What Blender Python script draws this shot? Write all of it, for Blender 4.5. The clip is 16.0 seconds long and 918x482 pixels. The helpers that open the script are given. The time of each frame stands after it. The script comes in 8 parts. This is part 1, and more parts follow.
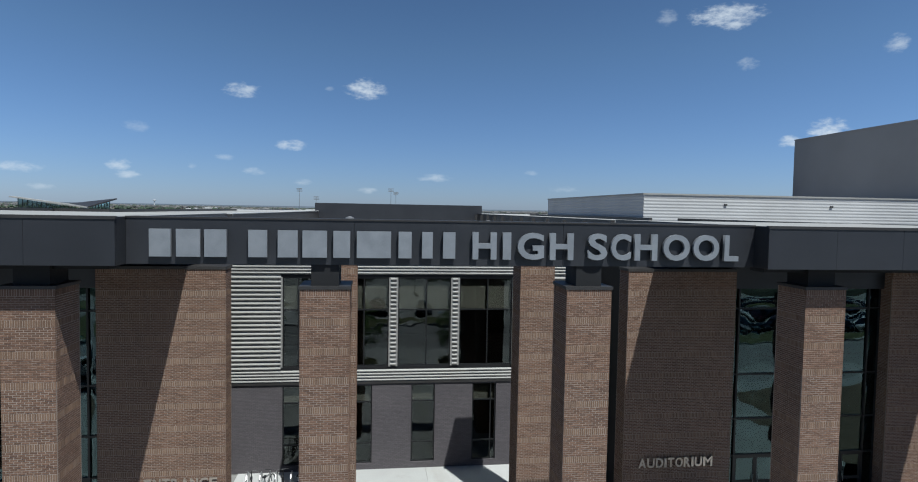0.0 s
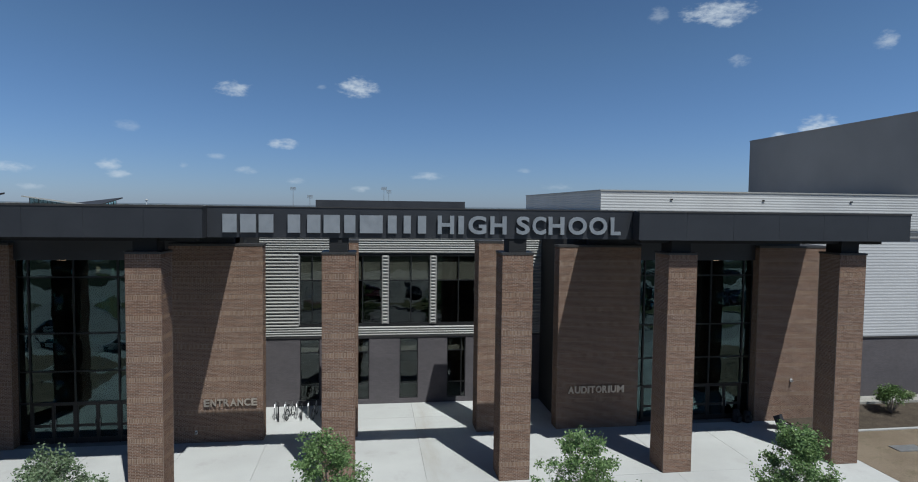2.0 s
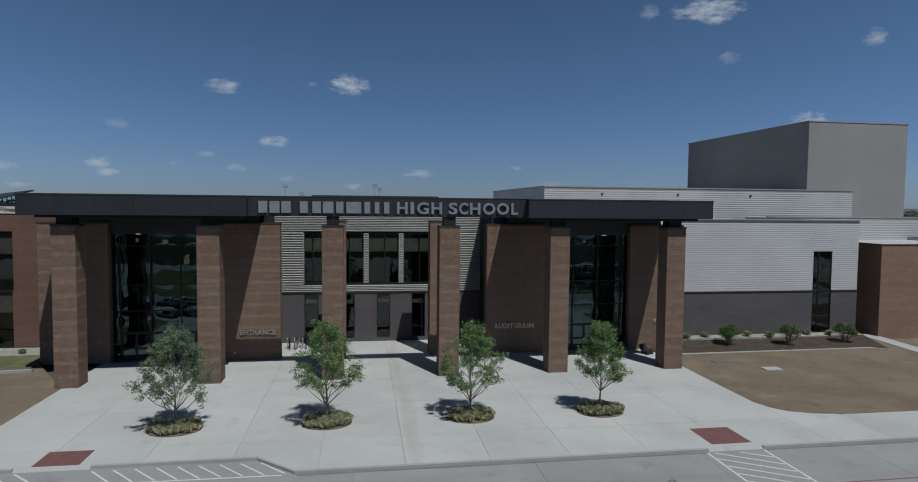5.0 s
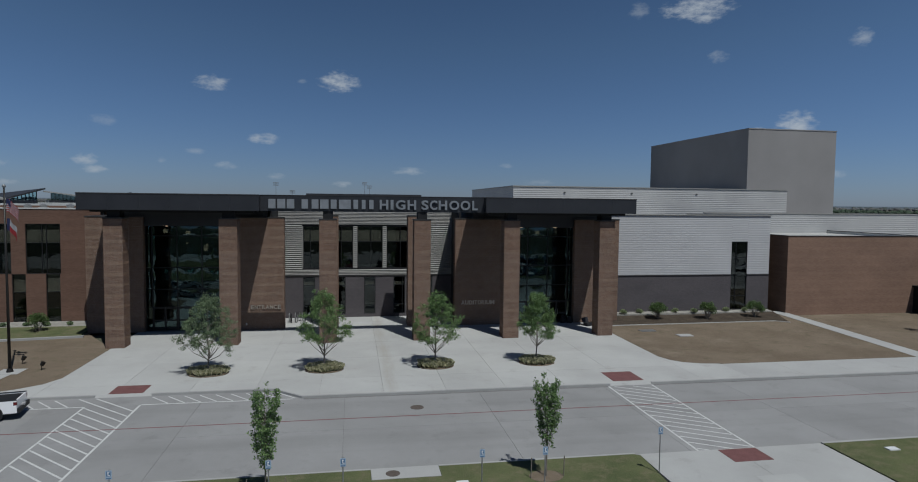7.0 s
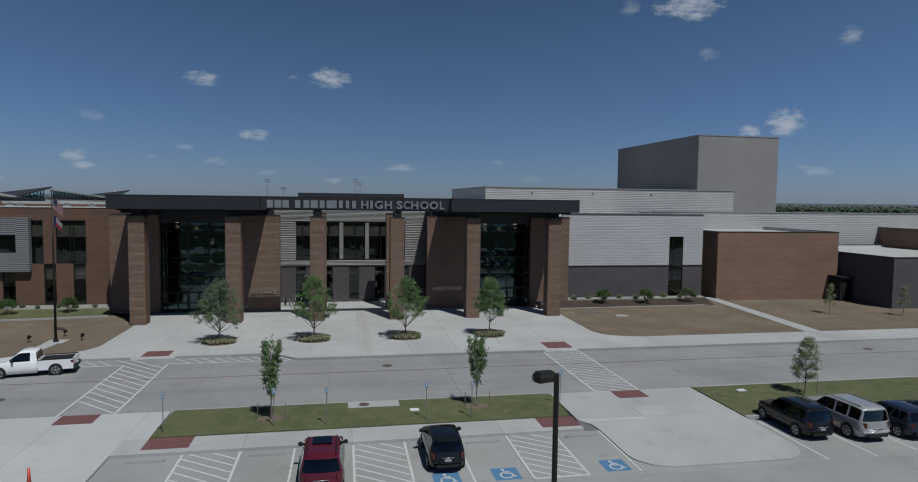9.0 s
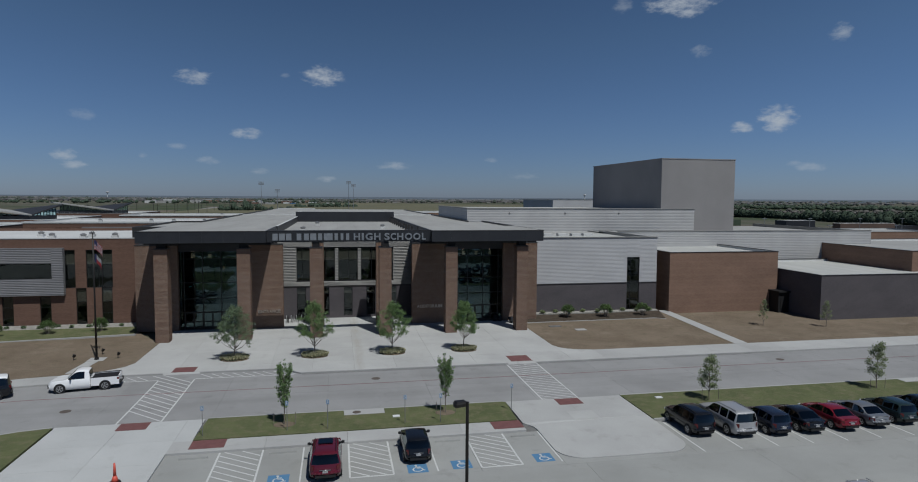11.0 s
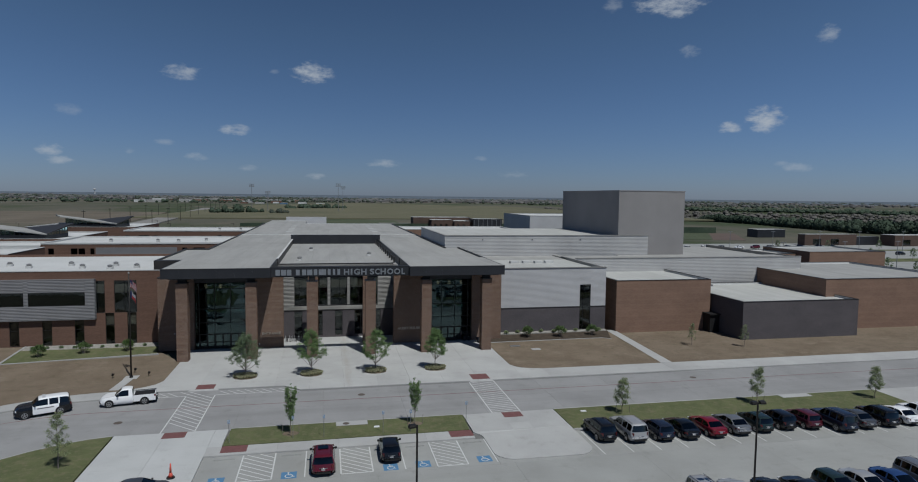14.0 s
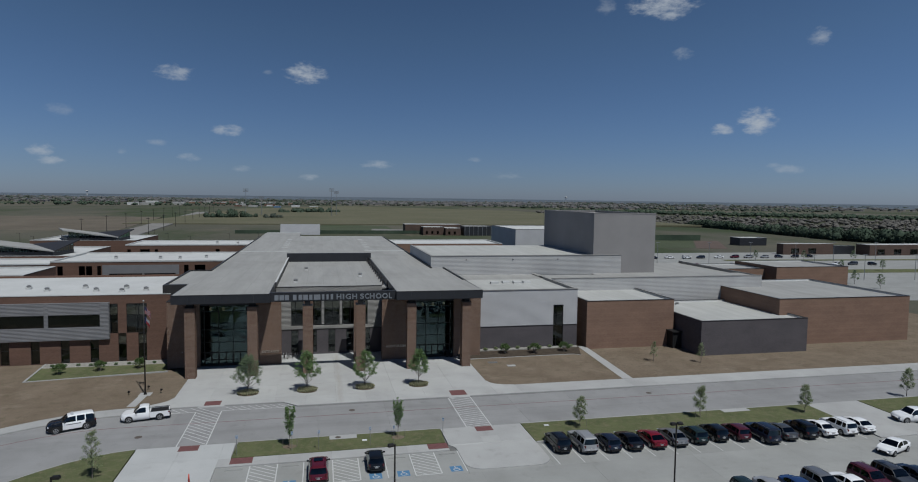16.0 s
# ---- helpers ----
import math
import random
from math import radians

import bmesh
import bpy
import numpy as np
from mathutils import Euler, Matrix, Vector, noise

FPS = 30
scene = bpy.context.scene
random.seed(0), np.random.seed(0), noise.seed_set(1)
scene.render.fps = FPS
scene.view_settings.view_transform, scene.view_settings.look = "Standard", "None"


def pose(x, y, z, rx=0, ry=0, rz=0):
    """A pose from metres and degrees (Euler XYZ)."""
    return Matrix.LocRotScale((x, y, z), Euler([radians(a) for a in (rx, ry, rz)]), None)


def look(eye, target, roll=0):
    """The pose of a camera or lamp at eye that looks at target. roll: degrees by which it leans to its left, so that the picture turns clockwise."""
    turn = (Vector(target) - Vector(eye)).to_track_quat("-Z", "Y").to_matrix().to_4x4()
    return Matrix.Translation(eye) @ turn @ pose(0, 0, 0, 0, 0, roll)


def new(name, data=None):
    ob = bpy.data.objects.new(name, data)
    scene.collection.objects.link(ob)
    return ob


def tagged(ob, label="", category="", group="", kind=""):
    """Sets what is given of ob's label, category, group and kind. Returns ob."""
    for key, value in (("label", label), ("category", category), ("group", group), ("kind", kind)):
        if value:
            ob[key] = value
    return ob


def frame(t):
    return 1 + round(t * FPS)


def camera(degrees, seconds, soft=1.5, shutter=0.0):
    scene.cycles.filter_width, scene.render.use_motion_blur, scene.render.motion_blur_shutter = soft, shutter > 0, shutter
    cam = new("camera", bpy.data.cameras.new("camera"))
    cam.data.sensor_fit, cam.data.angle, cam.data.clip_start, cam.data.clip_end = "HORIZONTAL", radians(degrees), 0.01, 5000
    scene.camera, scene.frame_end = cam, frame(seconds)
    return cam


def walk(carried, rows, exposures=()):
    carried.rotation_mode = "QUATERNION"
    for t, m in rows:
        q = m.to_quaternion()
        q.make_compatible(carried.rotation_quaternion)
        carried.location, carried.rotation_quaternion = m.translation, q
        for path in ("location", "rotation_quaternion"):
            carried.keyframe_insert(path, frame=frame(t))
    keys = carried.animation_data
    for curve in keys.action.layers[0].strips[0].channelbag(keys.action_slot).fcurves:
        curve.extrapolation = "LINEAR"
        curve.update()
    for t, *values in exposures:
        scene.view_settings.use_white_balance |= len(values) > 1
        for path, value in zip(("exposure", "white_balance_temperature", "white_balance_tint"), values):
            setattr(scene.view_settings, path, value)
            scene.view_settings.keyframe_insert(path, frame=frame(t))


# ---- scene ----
# The path of the camera: seconds, eye, a point ahead, roll.
cam = camera(72.7, 16.0, soft=1.05)
PATH = [
    (0, (-0.393, 2.764, 13.374), (-0.134, 4.745, 13.276), 1.0),
    (0.5, (-0.444, 0.748, 13.237), (-0.18, 2.728, 13.139), 0.9),
    (1, (-0.564, -1.485, 13.15), (-0.294, 0.494, 13.05), 0.9),
    (1.5, (-0.62, -4.074, 13.118), (-0.345, -2.096, 13.016), 0.9),
    (2, (-0.519, -6.732, 13.048), (-0.239, -4.754, 12.944), 0.7),
    (2.5, (-0.395, -9.268, 12.94), (-0.108, -7.292, 12.832), 0.7),
    (3, (-0.292, -11.95, 12.877), (0.0, -9.975, 12.766), 0.7),
    (3.5, (-0.288, -14.546, 12.814), (0.013, -12.572, 12.7), 0.6),
    (4, (-0.144, -17.136, 12.687), (0.159, -15.162, 12.572), 0.6),
    (6.3, (0.192, -30.006, 12.366), (0.511, -28.034, 12.258), 0.5),
    (6.5, (0.092, -31.057, 12.414), (0.421, -29.086, 12.297), 0.7),
    (7, (0.18, -33.843, 12.432), (0.516, -31.875, 12.313), 0.6),
    (7.5, (0.383, -36.564, 12.322), (0.724, -34.597, 12.201), 0.8),
    (8, (0.608, -39.292, 12.342), (0.954, -37.327, 12.218), 0.8),
    (8.5, (0.762, -41.789, 12.326), (1.115, -39.824, 12.2), 0.8),
    (9, (0.756, -44.47, 12.828), (1.119, -42.508, 12.699), 0.7),
    (11.3, (0.533, -56.295, 17.409), (0.917, -54.337, 17.272), 0.4),
    (11.5, (0.481, -57.224, 17.631), (0.868, -55.266, 17.494), 0.6),
    (12, (0.412, -59.652, 18.621), (0.805, -57.696, 18.484), 0.6),
    (12.5, (0.386, -62.013, 19.708), (0.785, -60.058, 19.57), 0.6),
    (13, (0.333, -64.41, 20.897), (0.737, -62.456, 20.758), 0.6),
    (13.5, (0.218, -66.805, 22.154), (0.629, -64.852, 22.012), 0.6),
    (14, (0.112, -69.171, 23.353), (0.527, -67.22, 23.211), 0.7),
    (14.5, (0.027, -71.643, 24.488), (0.446, -69.693, 24.348), 0.7),
    (15, (-0.164, -73.91, 25.748), (0.261, -71.961, 25.608), 0.7),
    (15.5, (-0.104, -76.317, 27.065), (0.326, -74.369, 26.925), 0.7),
    (16, (-0.031, -78.628, 28.302), (0.404, -76.681, 28.164), 0.8),
]
EXPOSURES = [(0.0, 0.48, 5990, 3.5), (1.5, 0.38, 5990, 3.5), (3.5, 0.0, 6030, 4), (6.5, -0.35, 6060, 5), (9.0, -0.36, 6060, 6), (12.5, -0.36, 6060, 6.3), (16.0, -0.36, 6060, 6.3)]
walk(cam, [(t, look(eye, target, roll)) for t, eye, target, roll in PATH], EXPOSURES)

# ---- sky and sun ----
TO_SUN = Vector((0.22, -0.51, 1.0)).normalized()
SUN_ELEVATION = math.asin(TO_SUN.z)
SUN_AZIMUTH = math.atan2(TO_SUN.x, TO_SUN.y)

sun_data = bpy.data.lights.new("sun", "SUN")
sun_data.energy, sun_data.angle, sun_data.color = 4.6, radians(0.53), (1.0, 0.965, 0.92)
sun = new("sun", sun_data)
sun.matrix_world = look(TO_SUN * 300, (0, 0, 0))


def view_way(east, up):
    """The way of a cloud: right and up from the middle of the northern sky, in degrees."""
    a, e = radians(east), radians(up)
    return Vector((math.sin(a) * math.cos(e), math.cos(a) * math.cos(e), math.sin(e)))


world = bpy.data.worlds.new("sky")
scene.world = world
world.use_nodes = True
wn, wl = world.node_tree.nodes, world.node_tree.links
wn.clear()
sky = wn.new("ShaderNodeTexSky")
sky.sky_type, sky.sun_disc = "NISHITA", False
sky.sun_elevation, sky.sun_rotation = SUN_ELEVATION, SUN_AZIMUTH
sky.altitude, sky.air_density, sky.dust_density, sky.ozone_density = 100, 0.9, 0.3, 2.6
coord = wn.new("ShaderNodeTexCoord")


def wmath(op, a, b=None, c=None):
    n = wn.new("ShaderNodeMath")
    n.operation = op
    for i, v in enumerate((a, b, c)):
        if v is None:
            continue
        if isinstance(v, (int, float)):
            n.inputs[i].default_value = v
        else:
            wl.new(v, n.inputs[i])
    return n.outputs[0]


def wdot(vec):
    n = wn.new("ShaderNodeVectorMath")
    n.operation = "DOT_PRODUCT"
    wl.new(coord.outputs["Generated"], n.inputs[0])
    n.inputs[1].default_value = vec
    return n.outputs["Value"]


# Small fair-weather clouds: degrees east of north, degrees up, width, height, strength.
CLOUDS = [
    (-11.8, 9.9, 2.9, 0.95, 0.8), (-1.2, 10.6, 3.4, 1.35, 1.0), (-7.7, 5.5, 2.6, 0.8, 0.75), (-21.2, 3.2, 1.8, 0.8, 0.8), (-20.5, 2.5, 2.1, 0.5, 0.7), (-10.7, 3.1, 2.0, 0.5, 0.45),
    (-6.7, 2.3, 1.4, 0.45, 0.4), (-15.7, 3.4, 0.7, 0.5, 0.3), (5.1, 2.9, 3.0, 0.55, 0.55), (37.8, 6.6, 2.8, 1.7, 1.0), (35.2, 6.0, 1.9, 0.8, 0.9), (31.8, 12.3, 1.6, 0.8, 0.45),
    (41.9, 12.8, 1.5, 1.1, 0.6), (29.9, 16.2, 5.6, 1.3, 1.0), (30.8, 15.5, 2.4, 0.9, 0.85), (40.3, 2.7, 2.4, 0.6, 0.4), (-4.4, 10.5, 0.8, 0.4, 0.3), (13.9, 3.5, 1.2, 0.35, 0.3),
    (-0.9, 1.7, 1.6, 0.4, 0.4), (-13.1, 4.2, 1.6, 0.4, 0.3), (-27.9, 2.7, 3.4, 0.6, 0.6), (-26.4, 1.3, 1.9, 0.4, 0.45), (-13.3, 4.2, 1.4, 0.35, 0.35), (5.3, 3.0, 3.2, 0.5, 0.45),
    (-0.9, 1.6, 1.2, 0.4, 0.5), (-19.9, 6.3, 2.0, 0.7, 0.25), (25.3, 16.4, 1.6, 1.0, 0.35), (39.1, 3.0, 1.2, 0.4, 0.3), (17.0, 2.1, 3.0, 0.5, 0.35),
]
puff = wn.new("ShaderNodeTexNoise")
puff.inputs["Scale"].default_value, puff.inputs["Detail"].default_value = 55, 7
puff.inputs["Roughness"].default_value = 0.62
stretch = wn.new("ShaderNodeMapping")
stretch.inputs["Scale"].default_value = (1, 1, 2.2)
wl.new(coord.outputs["Generated"], stretch.inputs["Vector"])
wl.new(stretch.outputs["Vector"], puff.inputs["Vector"])
ragged = wmath("MULTIPLY_ADD", puff.outputs["Fac"], 3.0, -1.5)
cover = None
for east, up, wide, high, strong in CLOUDS:
    c = view_way(east, up)
    right = Vector((c.y, -c.x, 0)).normalized()
    upward = right.cross(c).normalized()
    u = wdot(right * (1 / math.sin(radians(wide * 0.56))))
    v = wdot(upward * (1 / math.sin(radians(high * 0.70))))
    front = wmath("GREATER_THAN", wdot(c), 0.5)
    r2 = wmath("ADD", wmath("MULTIPLY", u, u), wmath("MULTIPLY", v, v))
    body = wmath("ADD", wmath("SUBTRACT", 0.75, r2), ragged)
    soft = wn.new("ShaderNodeMapRange")
    soft.interpolation_type = "SMOOTHSTEP"
    soft.inputs["From Min"].default_value, soft.inputs["From Max"].default_value = -0.3, 1.35
    soft.inputs["To Max"].default_value = strong * 0.85
    wl.new(body, soft.inputs["Value"])
    one = wmath("MULTIPLY", soft.outputs[0], front)
    cover = one if cover is None else wmath("MAXIMUM", cover, one)
sky_bg, cloud_bg = wn.new("ShaderNodeBackground"), wn.new("ShaderNodeBackground")
sky_bg.inputs["Strength"].default_value = 0.047
deep = wn.new("ShaderNodeMix")
deep.data_type, deep.blend_type = "RGBA", "MULTIPLY"
deep.inputs[0].default_value = 1.0
up = wn.new("ShaderNodeSeparateXYZ")
wl.new(coord.outputs["Generated"], up.inputs[0])
air = wn.new("ShaderNodeValToRGB")
air.color_ramp.elements[0].position, air.color_ramp.elements[1].position = 0.0, 0.24
air.color_ramp.elements[0].color, air.color_ramp.elements[1].color = (0.685, 0.802, 1.205, 1), (0.84, 0.94, 1.08, 1)
middle_sky = air.color_ramp.elements.new(0.42)
middle_sky.color = (0.81, 0.91, 1.05, 1)
zenith = air.color_ramp.elements.new(1.0)
zenith.color = (0.46, 0.53, 0.66, 1)
wl.new(up.outputs["Z"], air.inputs[0])
wl.new(air.outputs[0], deep.inputs[7])
wl.new(sky.outputs["Color"], deep.inputs[6])
east_glow = wn.new("ShaderNodeVectorMath")
east_glow.operation = "SCALE"
wl.new(deep.outputs[2], east_glow.inputs[0])
wl.new(wmath("MULTIPLY_ADD", wmath("MULTIPLY", up.outputs["X"], up.outputs["X"]), 0.62, 0.985), east_glow.inputs["Scale"])
wl.new(east_glow.outputs[0], sky_bg.inputs["Color"])
cloud_bg.inputs["Color"].default_value = (0.80, 0.83, 0.88, 1)
cloud_bg.inputs["Strength"].default_value = 0.66
blend = wn.new("ShaderNodeMixShader")
wl.new(cover, blend.inputs["Fac"])
wl.new(sky_bg.outputs[0], blend.inputs[1])
wl.new(cloud_bg.outputs[0], blend.inputs[2])
wout = wn.new("ShaderNodeOutputWorld")
wl.new(blend.outputs[0], wout.inputs["Surface"])

# ---- materials ----


class Nodes:
    """A node material, built up from small pieces."""

    def __init__(self, name):
        self.m = bpy.data.materials.new(name)
        self.m.use_nodes = True
        self.t = self.m.node_tree
        self.n, self.l = self.t.nodes, self.t.links
        self.b = self.n["Principled BSDF"]
        self.out = self.n["Material Output"]
        self.place = self.n.new("ShaderNodeNewGeometry").outputs["Position"]

    def put(self, sock, v):
        if isinstance(v, (int, float)):
            sock.default_value = v
        elif isinstance(v, tuple):
            sock.default_value = v if len(v) == 4 or sock.type == "VECTOR" else (*v, 1)
        else:
            self.l.new(v, sock)

    def math(self, op, a, b=0.0, c=0.0):
        n = self.n.new("ShaderNodeMath")
        n.operation = op
        for i, v in enumerate((a, b, c)):
            self.put(n.inputs[i], v)
        return n.outputs[0]

    def noise(self, scale, detail=4.0, rough=0.55, squash=(1, 1, 1)):
        mp = self.n.new("ShaderNodeMapping")
        mp.inputs["Scale"].default_value = squash
        self.l.new(self.place, mp.inputs["Vector"])
        n = self.n.new("ShaderNodeTexNoise")
        n.inputs["Scale"].default_value, n.inputs["Detail"].default_value, n.inputs["Roughness"].default_value = scale, detail, rough
        self.l.new(mp.outputs[0], n.inputs["Vector"])
        return n.outputs["Fac"]

    def ramp(self, fac, a, b, lo=0.3, hi=0.7):
        r = self.n.new("ShaderNodeValToRGB")
        r.color_ramp.elements[0].position, r.color_ramp.elements[1].position = lo, hi
        r.color_ramp.elements[0].color, r.color_ramp.elements[1].color = (*a, 1), (*b, 1)
        self.put(r.inputs[0], fac)
        return r.outputs[0]

    def mix(self, fac, a, b, how="MIX"):
        x = self.n.new("ShaderNodeMix")
        x.data_type, x.blend_type = "RGBA", how
        self.put(x.inputs[0], fac)
        self.put(x.inputs[6], a)
        self.put(x.inputs[7], b)
        return x.outputs[2]

    def bump(self, height, strength=0.3, distance=0.01):
        n = self.n.new("ShaderNodeBump")
        n.inputs["Strength"].default_value, n.inputs["Distance"].default_value = strength, distance
        self.put(n.inputs["Height"], height)
        self.l.new(n.outputs[0], self.b.inputs["Normal"])

    def done(self, colour, rough=0.8, metal=0.0, spec=0.35):
        self.put(self.b.inputs["Base Color"], colour)
        self.put(self.b.inputs["Roughness"], rough)
        self.b.inputs["Metallic"].default_value = metal
        self.b.inputs["Specular IOR Level"].default_value = spec
        return self.m


def plain(name, c1, c2, scale=1.5, fine=30.0, rough=0.7, metal=0.0, bump=0.15, depth=0.01, spec=0.35, grain=0.25, lo=0.35, hi=0.65):
    k = Nodes(name)
    big, small = k.noise(scale), k.noise(fine, 3)
    col = k.ramp(big, c1, c2, lo, hi)
    col = k.mix(grain, col, k.ramp(small, tuple(x * 0.6 for x in c1), tuple(min(1, x * 1.3) for x in c2)))
    k.bump(small, bump, depth)
    return k.done(col, k.math("MULTIPLY_ADD", small, 0.2, rough - 0.1), metal, spec)


def clay(name, each, low, high):
    """Fired brick: every brick its own shade, between low and high."""
    k = Nodes(name)
    if each:
        rnd = k.n.new("ShaderNodeObjectInfo").outputs["Random"]
    else:
        rnd = k.n.new("ShaderNodeNewGeometry").outputs["Random Per Island"]
    fine = k.noise(30, 5, 0.6)
    shade = k.ramp(rnd, low, high, 0.0, 1.0)
    shade = k.mix(0.3, shade, k.mix(1.0, shade, k.ramp(fine, (0.55, 0.55, 0.55), (1.4, 1.4, 1.4)), "MULTIPLY"))
    shade = k.mix(0.5, shade, k.mix(1.0, shade, k.ramp(k.noise(0.45, 4), (0.72, 0.72, 0.73), (1.25, 1.24, 1.22)), "MULTIPLY"))
    k.bump(fine, 0.35, 0.006)
    return k.done(shade, 0.86, 0, 0.25)


def brick_wall(name, low, high, mortar, bands=0.945, scale=1.0):
    """A wall of brick that stays far off: courses 0.105 m, bricks 0.305 m, a soldier band every ninth course."""
    k = Nodes(name)
    sep = k.n.new("ShaderNodeSeparateXYZ")
    k.l.new(k.place, sep.inputs[0])
    u = k.math("ADD", sep.outputs[0], sep.outputs[1])
    com = k.n.new("ShaderNodeCombineXYZ")
    k.put(com.inputs[0], u)
    k.put(com.inputs[1], sep.outputs[2])
    br = k.n.new("ShaderNodeTexBrick")
    k.l.new(com.outputs[0], br.inputs["Vector"])
    br.inputs["Scale"].default_value = 1.0
    br.inputs["Brick Width"].default_value, br.inputs["Row Height"].default_value = 0.305 * scale, 0.105 * scale
    br.inputs["Mortar Size"].default_value, br.inputs["Mortar Smooth"].default_value = 0.008, 0.3
    br.inputs["Color1"].default_value, br.inputs["Color2"].default_value = (*low, 1), (*high, 1)
    br.inputs["Mortar"].default_value, br.inputs["Bias"].default_value = (*mortar, 1), 0.0
    col = br.outputs["Color"]
    if bands:
        saw = k.math("MODULO", k.math("ADD", sep.outputs[2], 100 * bands), bands)
        band = k.math("LESS_THAN", saw, 0.30)
        col = k.mix(k.math("MULTIPLY", band, 0.10), col, tuple(min(1, x * 1.45) for x in high))
    weather = k.noise(0.22, 5, 0.6, (1, 1, 2.2))
    col = k.mix(0.4, col, k.mix(1.0, col, k.ramp(weather, (0.7, 0.7, 0.71), (1.25, 1.23, 1.2)), "MULTIPLY"))
    k.bump(k.math("SUBTRACT", k.noise(40, 3), br.outputs["Fac"]), 0.4, 0.01)
    return k.done(col, 0.88, 0, 0.2)


def glazing(name, tint, ior, wave=0.02, mirror=(0.86, 0.95, 0.95)):
    k = Nodes(name)
    k.n.remove(k.b)
    ripple = k.noise(0.55, 2)
    bp = k.n.new("ShaderNodeBump")
    bp.inputs["Strength"].default_value, bp.inputs["Distance"].default_value = 0.5, wave
    k.put(bp.inputs["Height"], ripple)
    tr, gl, mx, fr = (k.n.new("ShaderNode" + s) for s in ("BsdfTransparent", "BsdfGlossy", "MixShader", "Fresnel"))
    tr.inputs[0].default_value = (*tint, 1)
    gl.inputs["Color"].default_value, gl.inputs["Roughness"].default_value = (*mirror, 1), 0.01
    fr.inputs["IOR"].default_value = ior
    k.l.new(bp.outputs[0], gl.inputs["Normal"])
    k.l.new(fr.outputs[0], mx.inputs[0])
    k.l.new(tr.outputs[0], mx.inputs[1])
    k.l.new(gl.outputs[0], mx.inputs[2])
    k.l.new(mx.outputs[0], k.out.inputs["Surface"])
    return k.m


def paving(name, low, high, stain, rough=0.8, tracks=0.0, streak=None):
    """Broom-finished concrete with stains, hairline marks and a fine grain."""
    k = Nodes(name)
    slab = k.n.new("ShaderNodeObjectInfo").outputs["Random"]
    col = k.ramp(k.noise(0.16, 6, 0.6), low, high, 0.35, 0.68)
    col = k.mix(0.16, col, k.mix(slab, tuple(x * 0.72 for x in low), tuple(min(1, x * 1.1) for x in high)))
    col = k.mix(k.math("MULTIPLY", k.ramp(k.noise(0.6, 7, 0.7), (0, 0, 0), (1, 1, 1), 0.56, 0.75), 0.55), col, stain)
    if tracks:
        col = k.mix(k.math("MULTIPLY", k.ramp(k.noise(0.35, 4, 0.6, (0.05, 1, 1)), (0, 0, 0), (1, 1, 1), 0.5, 0.72), tracks), col, stain)
    if streak is not None:
        sep = k.n.new("ShaderNodeSeparateXYZ")
        k.l.new(k.place, sep.inputs[0])
        near = k.math("SUBTRACT", 1.0, k.math("MULTIPLY", k.math("ABSOLUTE", k.math("SUBTRACT", sep.outputs[0], streak)), 0.9))
        worn = k.math("ADD", near, k.math("MULTIPLY_ADD", k.noise(0.7, 6, 0.7, (1.6, 0.35, 1)), 2.4, -1.5))
        col = k.mix(k.math("MULTIPLY", k.ramp(worn, (0, 0, 0), (1, 1, 1), 0.15, 0.9), 0.5), col, (0.265, 0.24, 0.195))
    col = k.mix(0.18, col, k.ramp(k.noise(38, 3), tuple(x * 0.6 for x in low), high))
    k.bump(k.noise(60, 3), 0.2, 0.004)
    return k.done(col, rough, 0, 0.3)


def roofing(name, low, high, stain):
    """Sheets of roof membrane: lapped seams, rain streaks that run along the fall, faint ponding stains."""
    k = Nodes(name)
    sep = k.n.new("ShaderNodeSeparateXYZ")
    k.l.new(k.place, sep.inputs[0])
    col = k.ramp(k.noise(0.5, 6, 0.65, (1, 0.12, 1)), low, high, 0.34, 0.66)
    col = k.mix(k.math("MULTIPLY", k.ramp(k.noise(0.09, 5, 0.6), (0, 0, 0), (1, 1, 1), 0.52, 0.72), 0.4), col, stain)
    saw = k.math("MODULO", k.math("ADD", sep.outputs[0], 600.3), 3.05)
    col = k.mix(k.math("MULTIPLY", k.math("LESS_THAN", saw, 0.09), 0.35), col, stain)
    col = k.mix(0.15, col, k.ramp(k.noise(9, 4), tuple(q * 0.7 for q in low), high))
    k.bump(k.noise(14, 3), 0.15, 0.01)
    return k.done(col, 0.75, 0, 0.35)


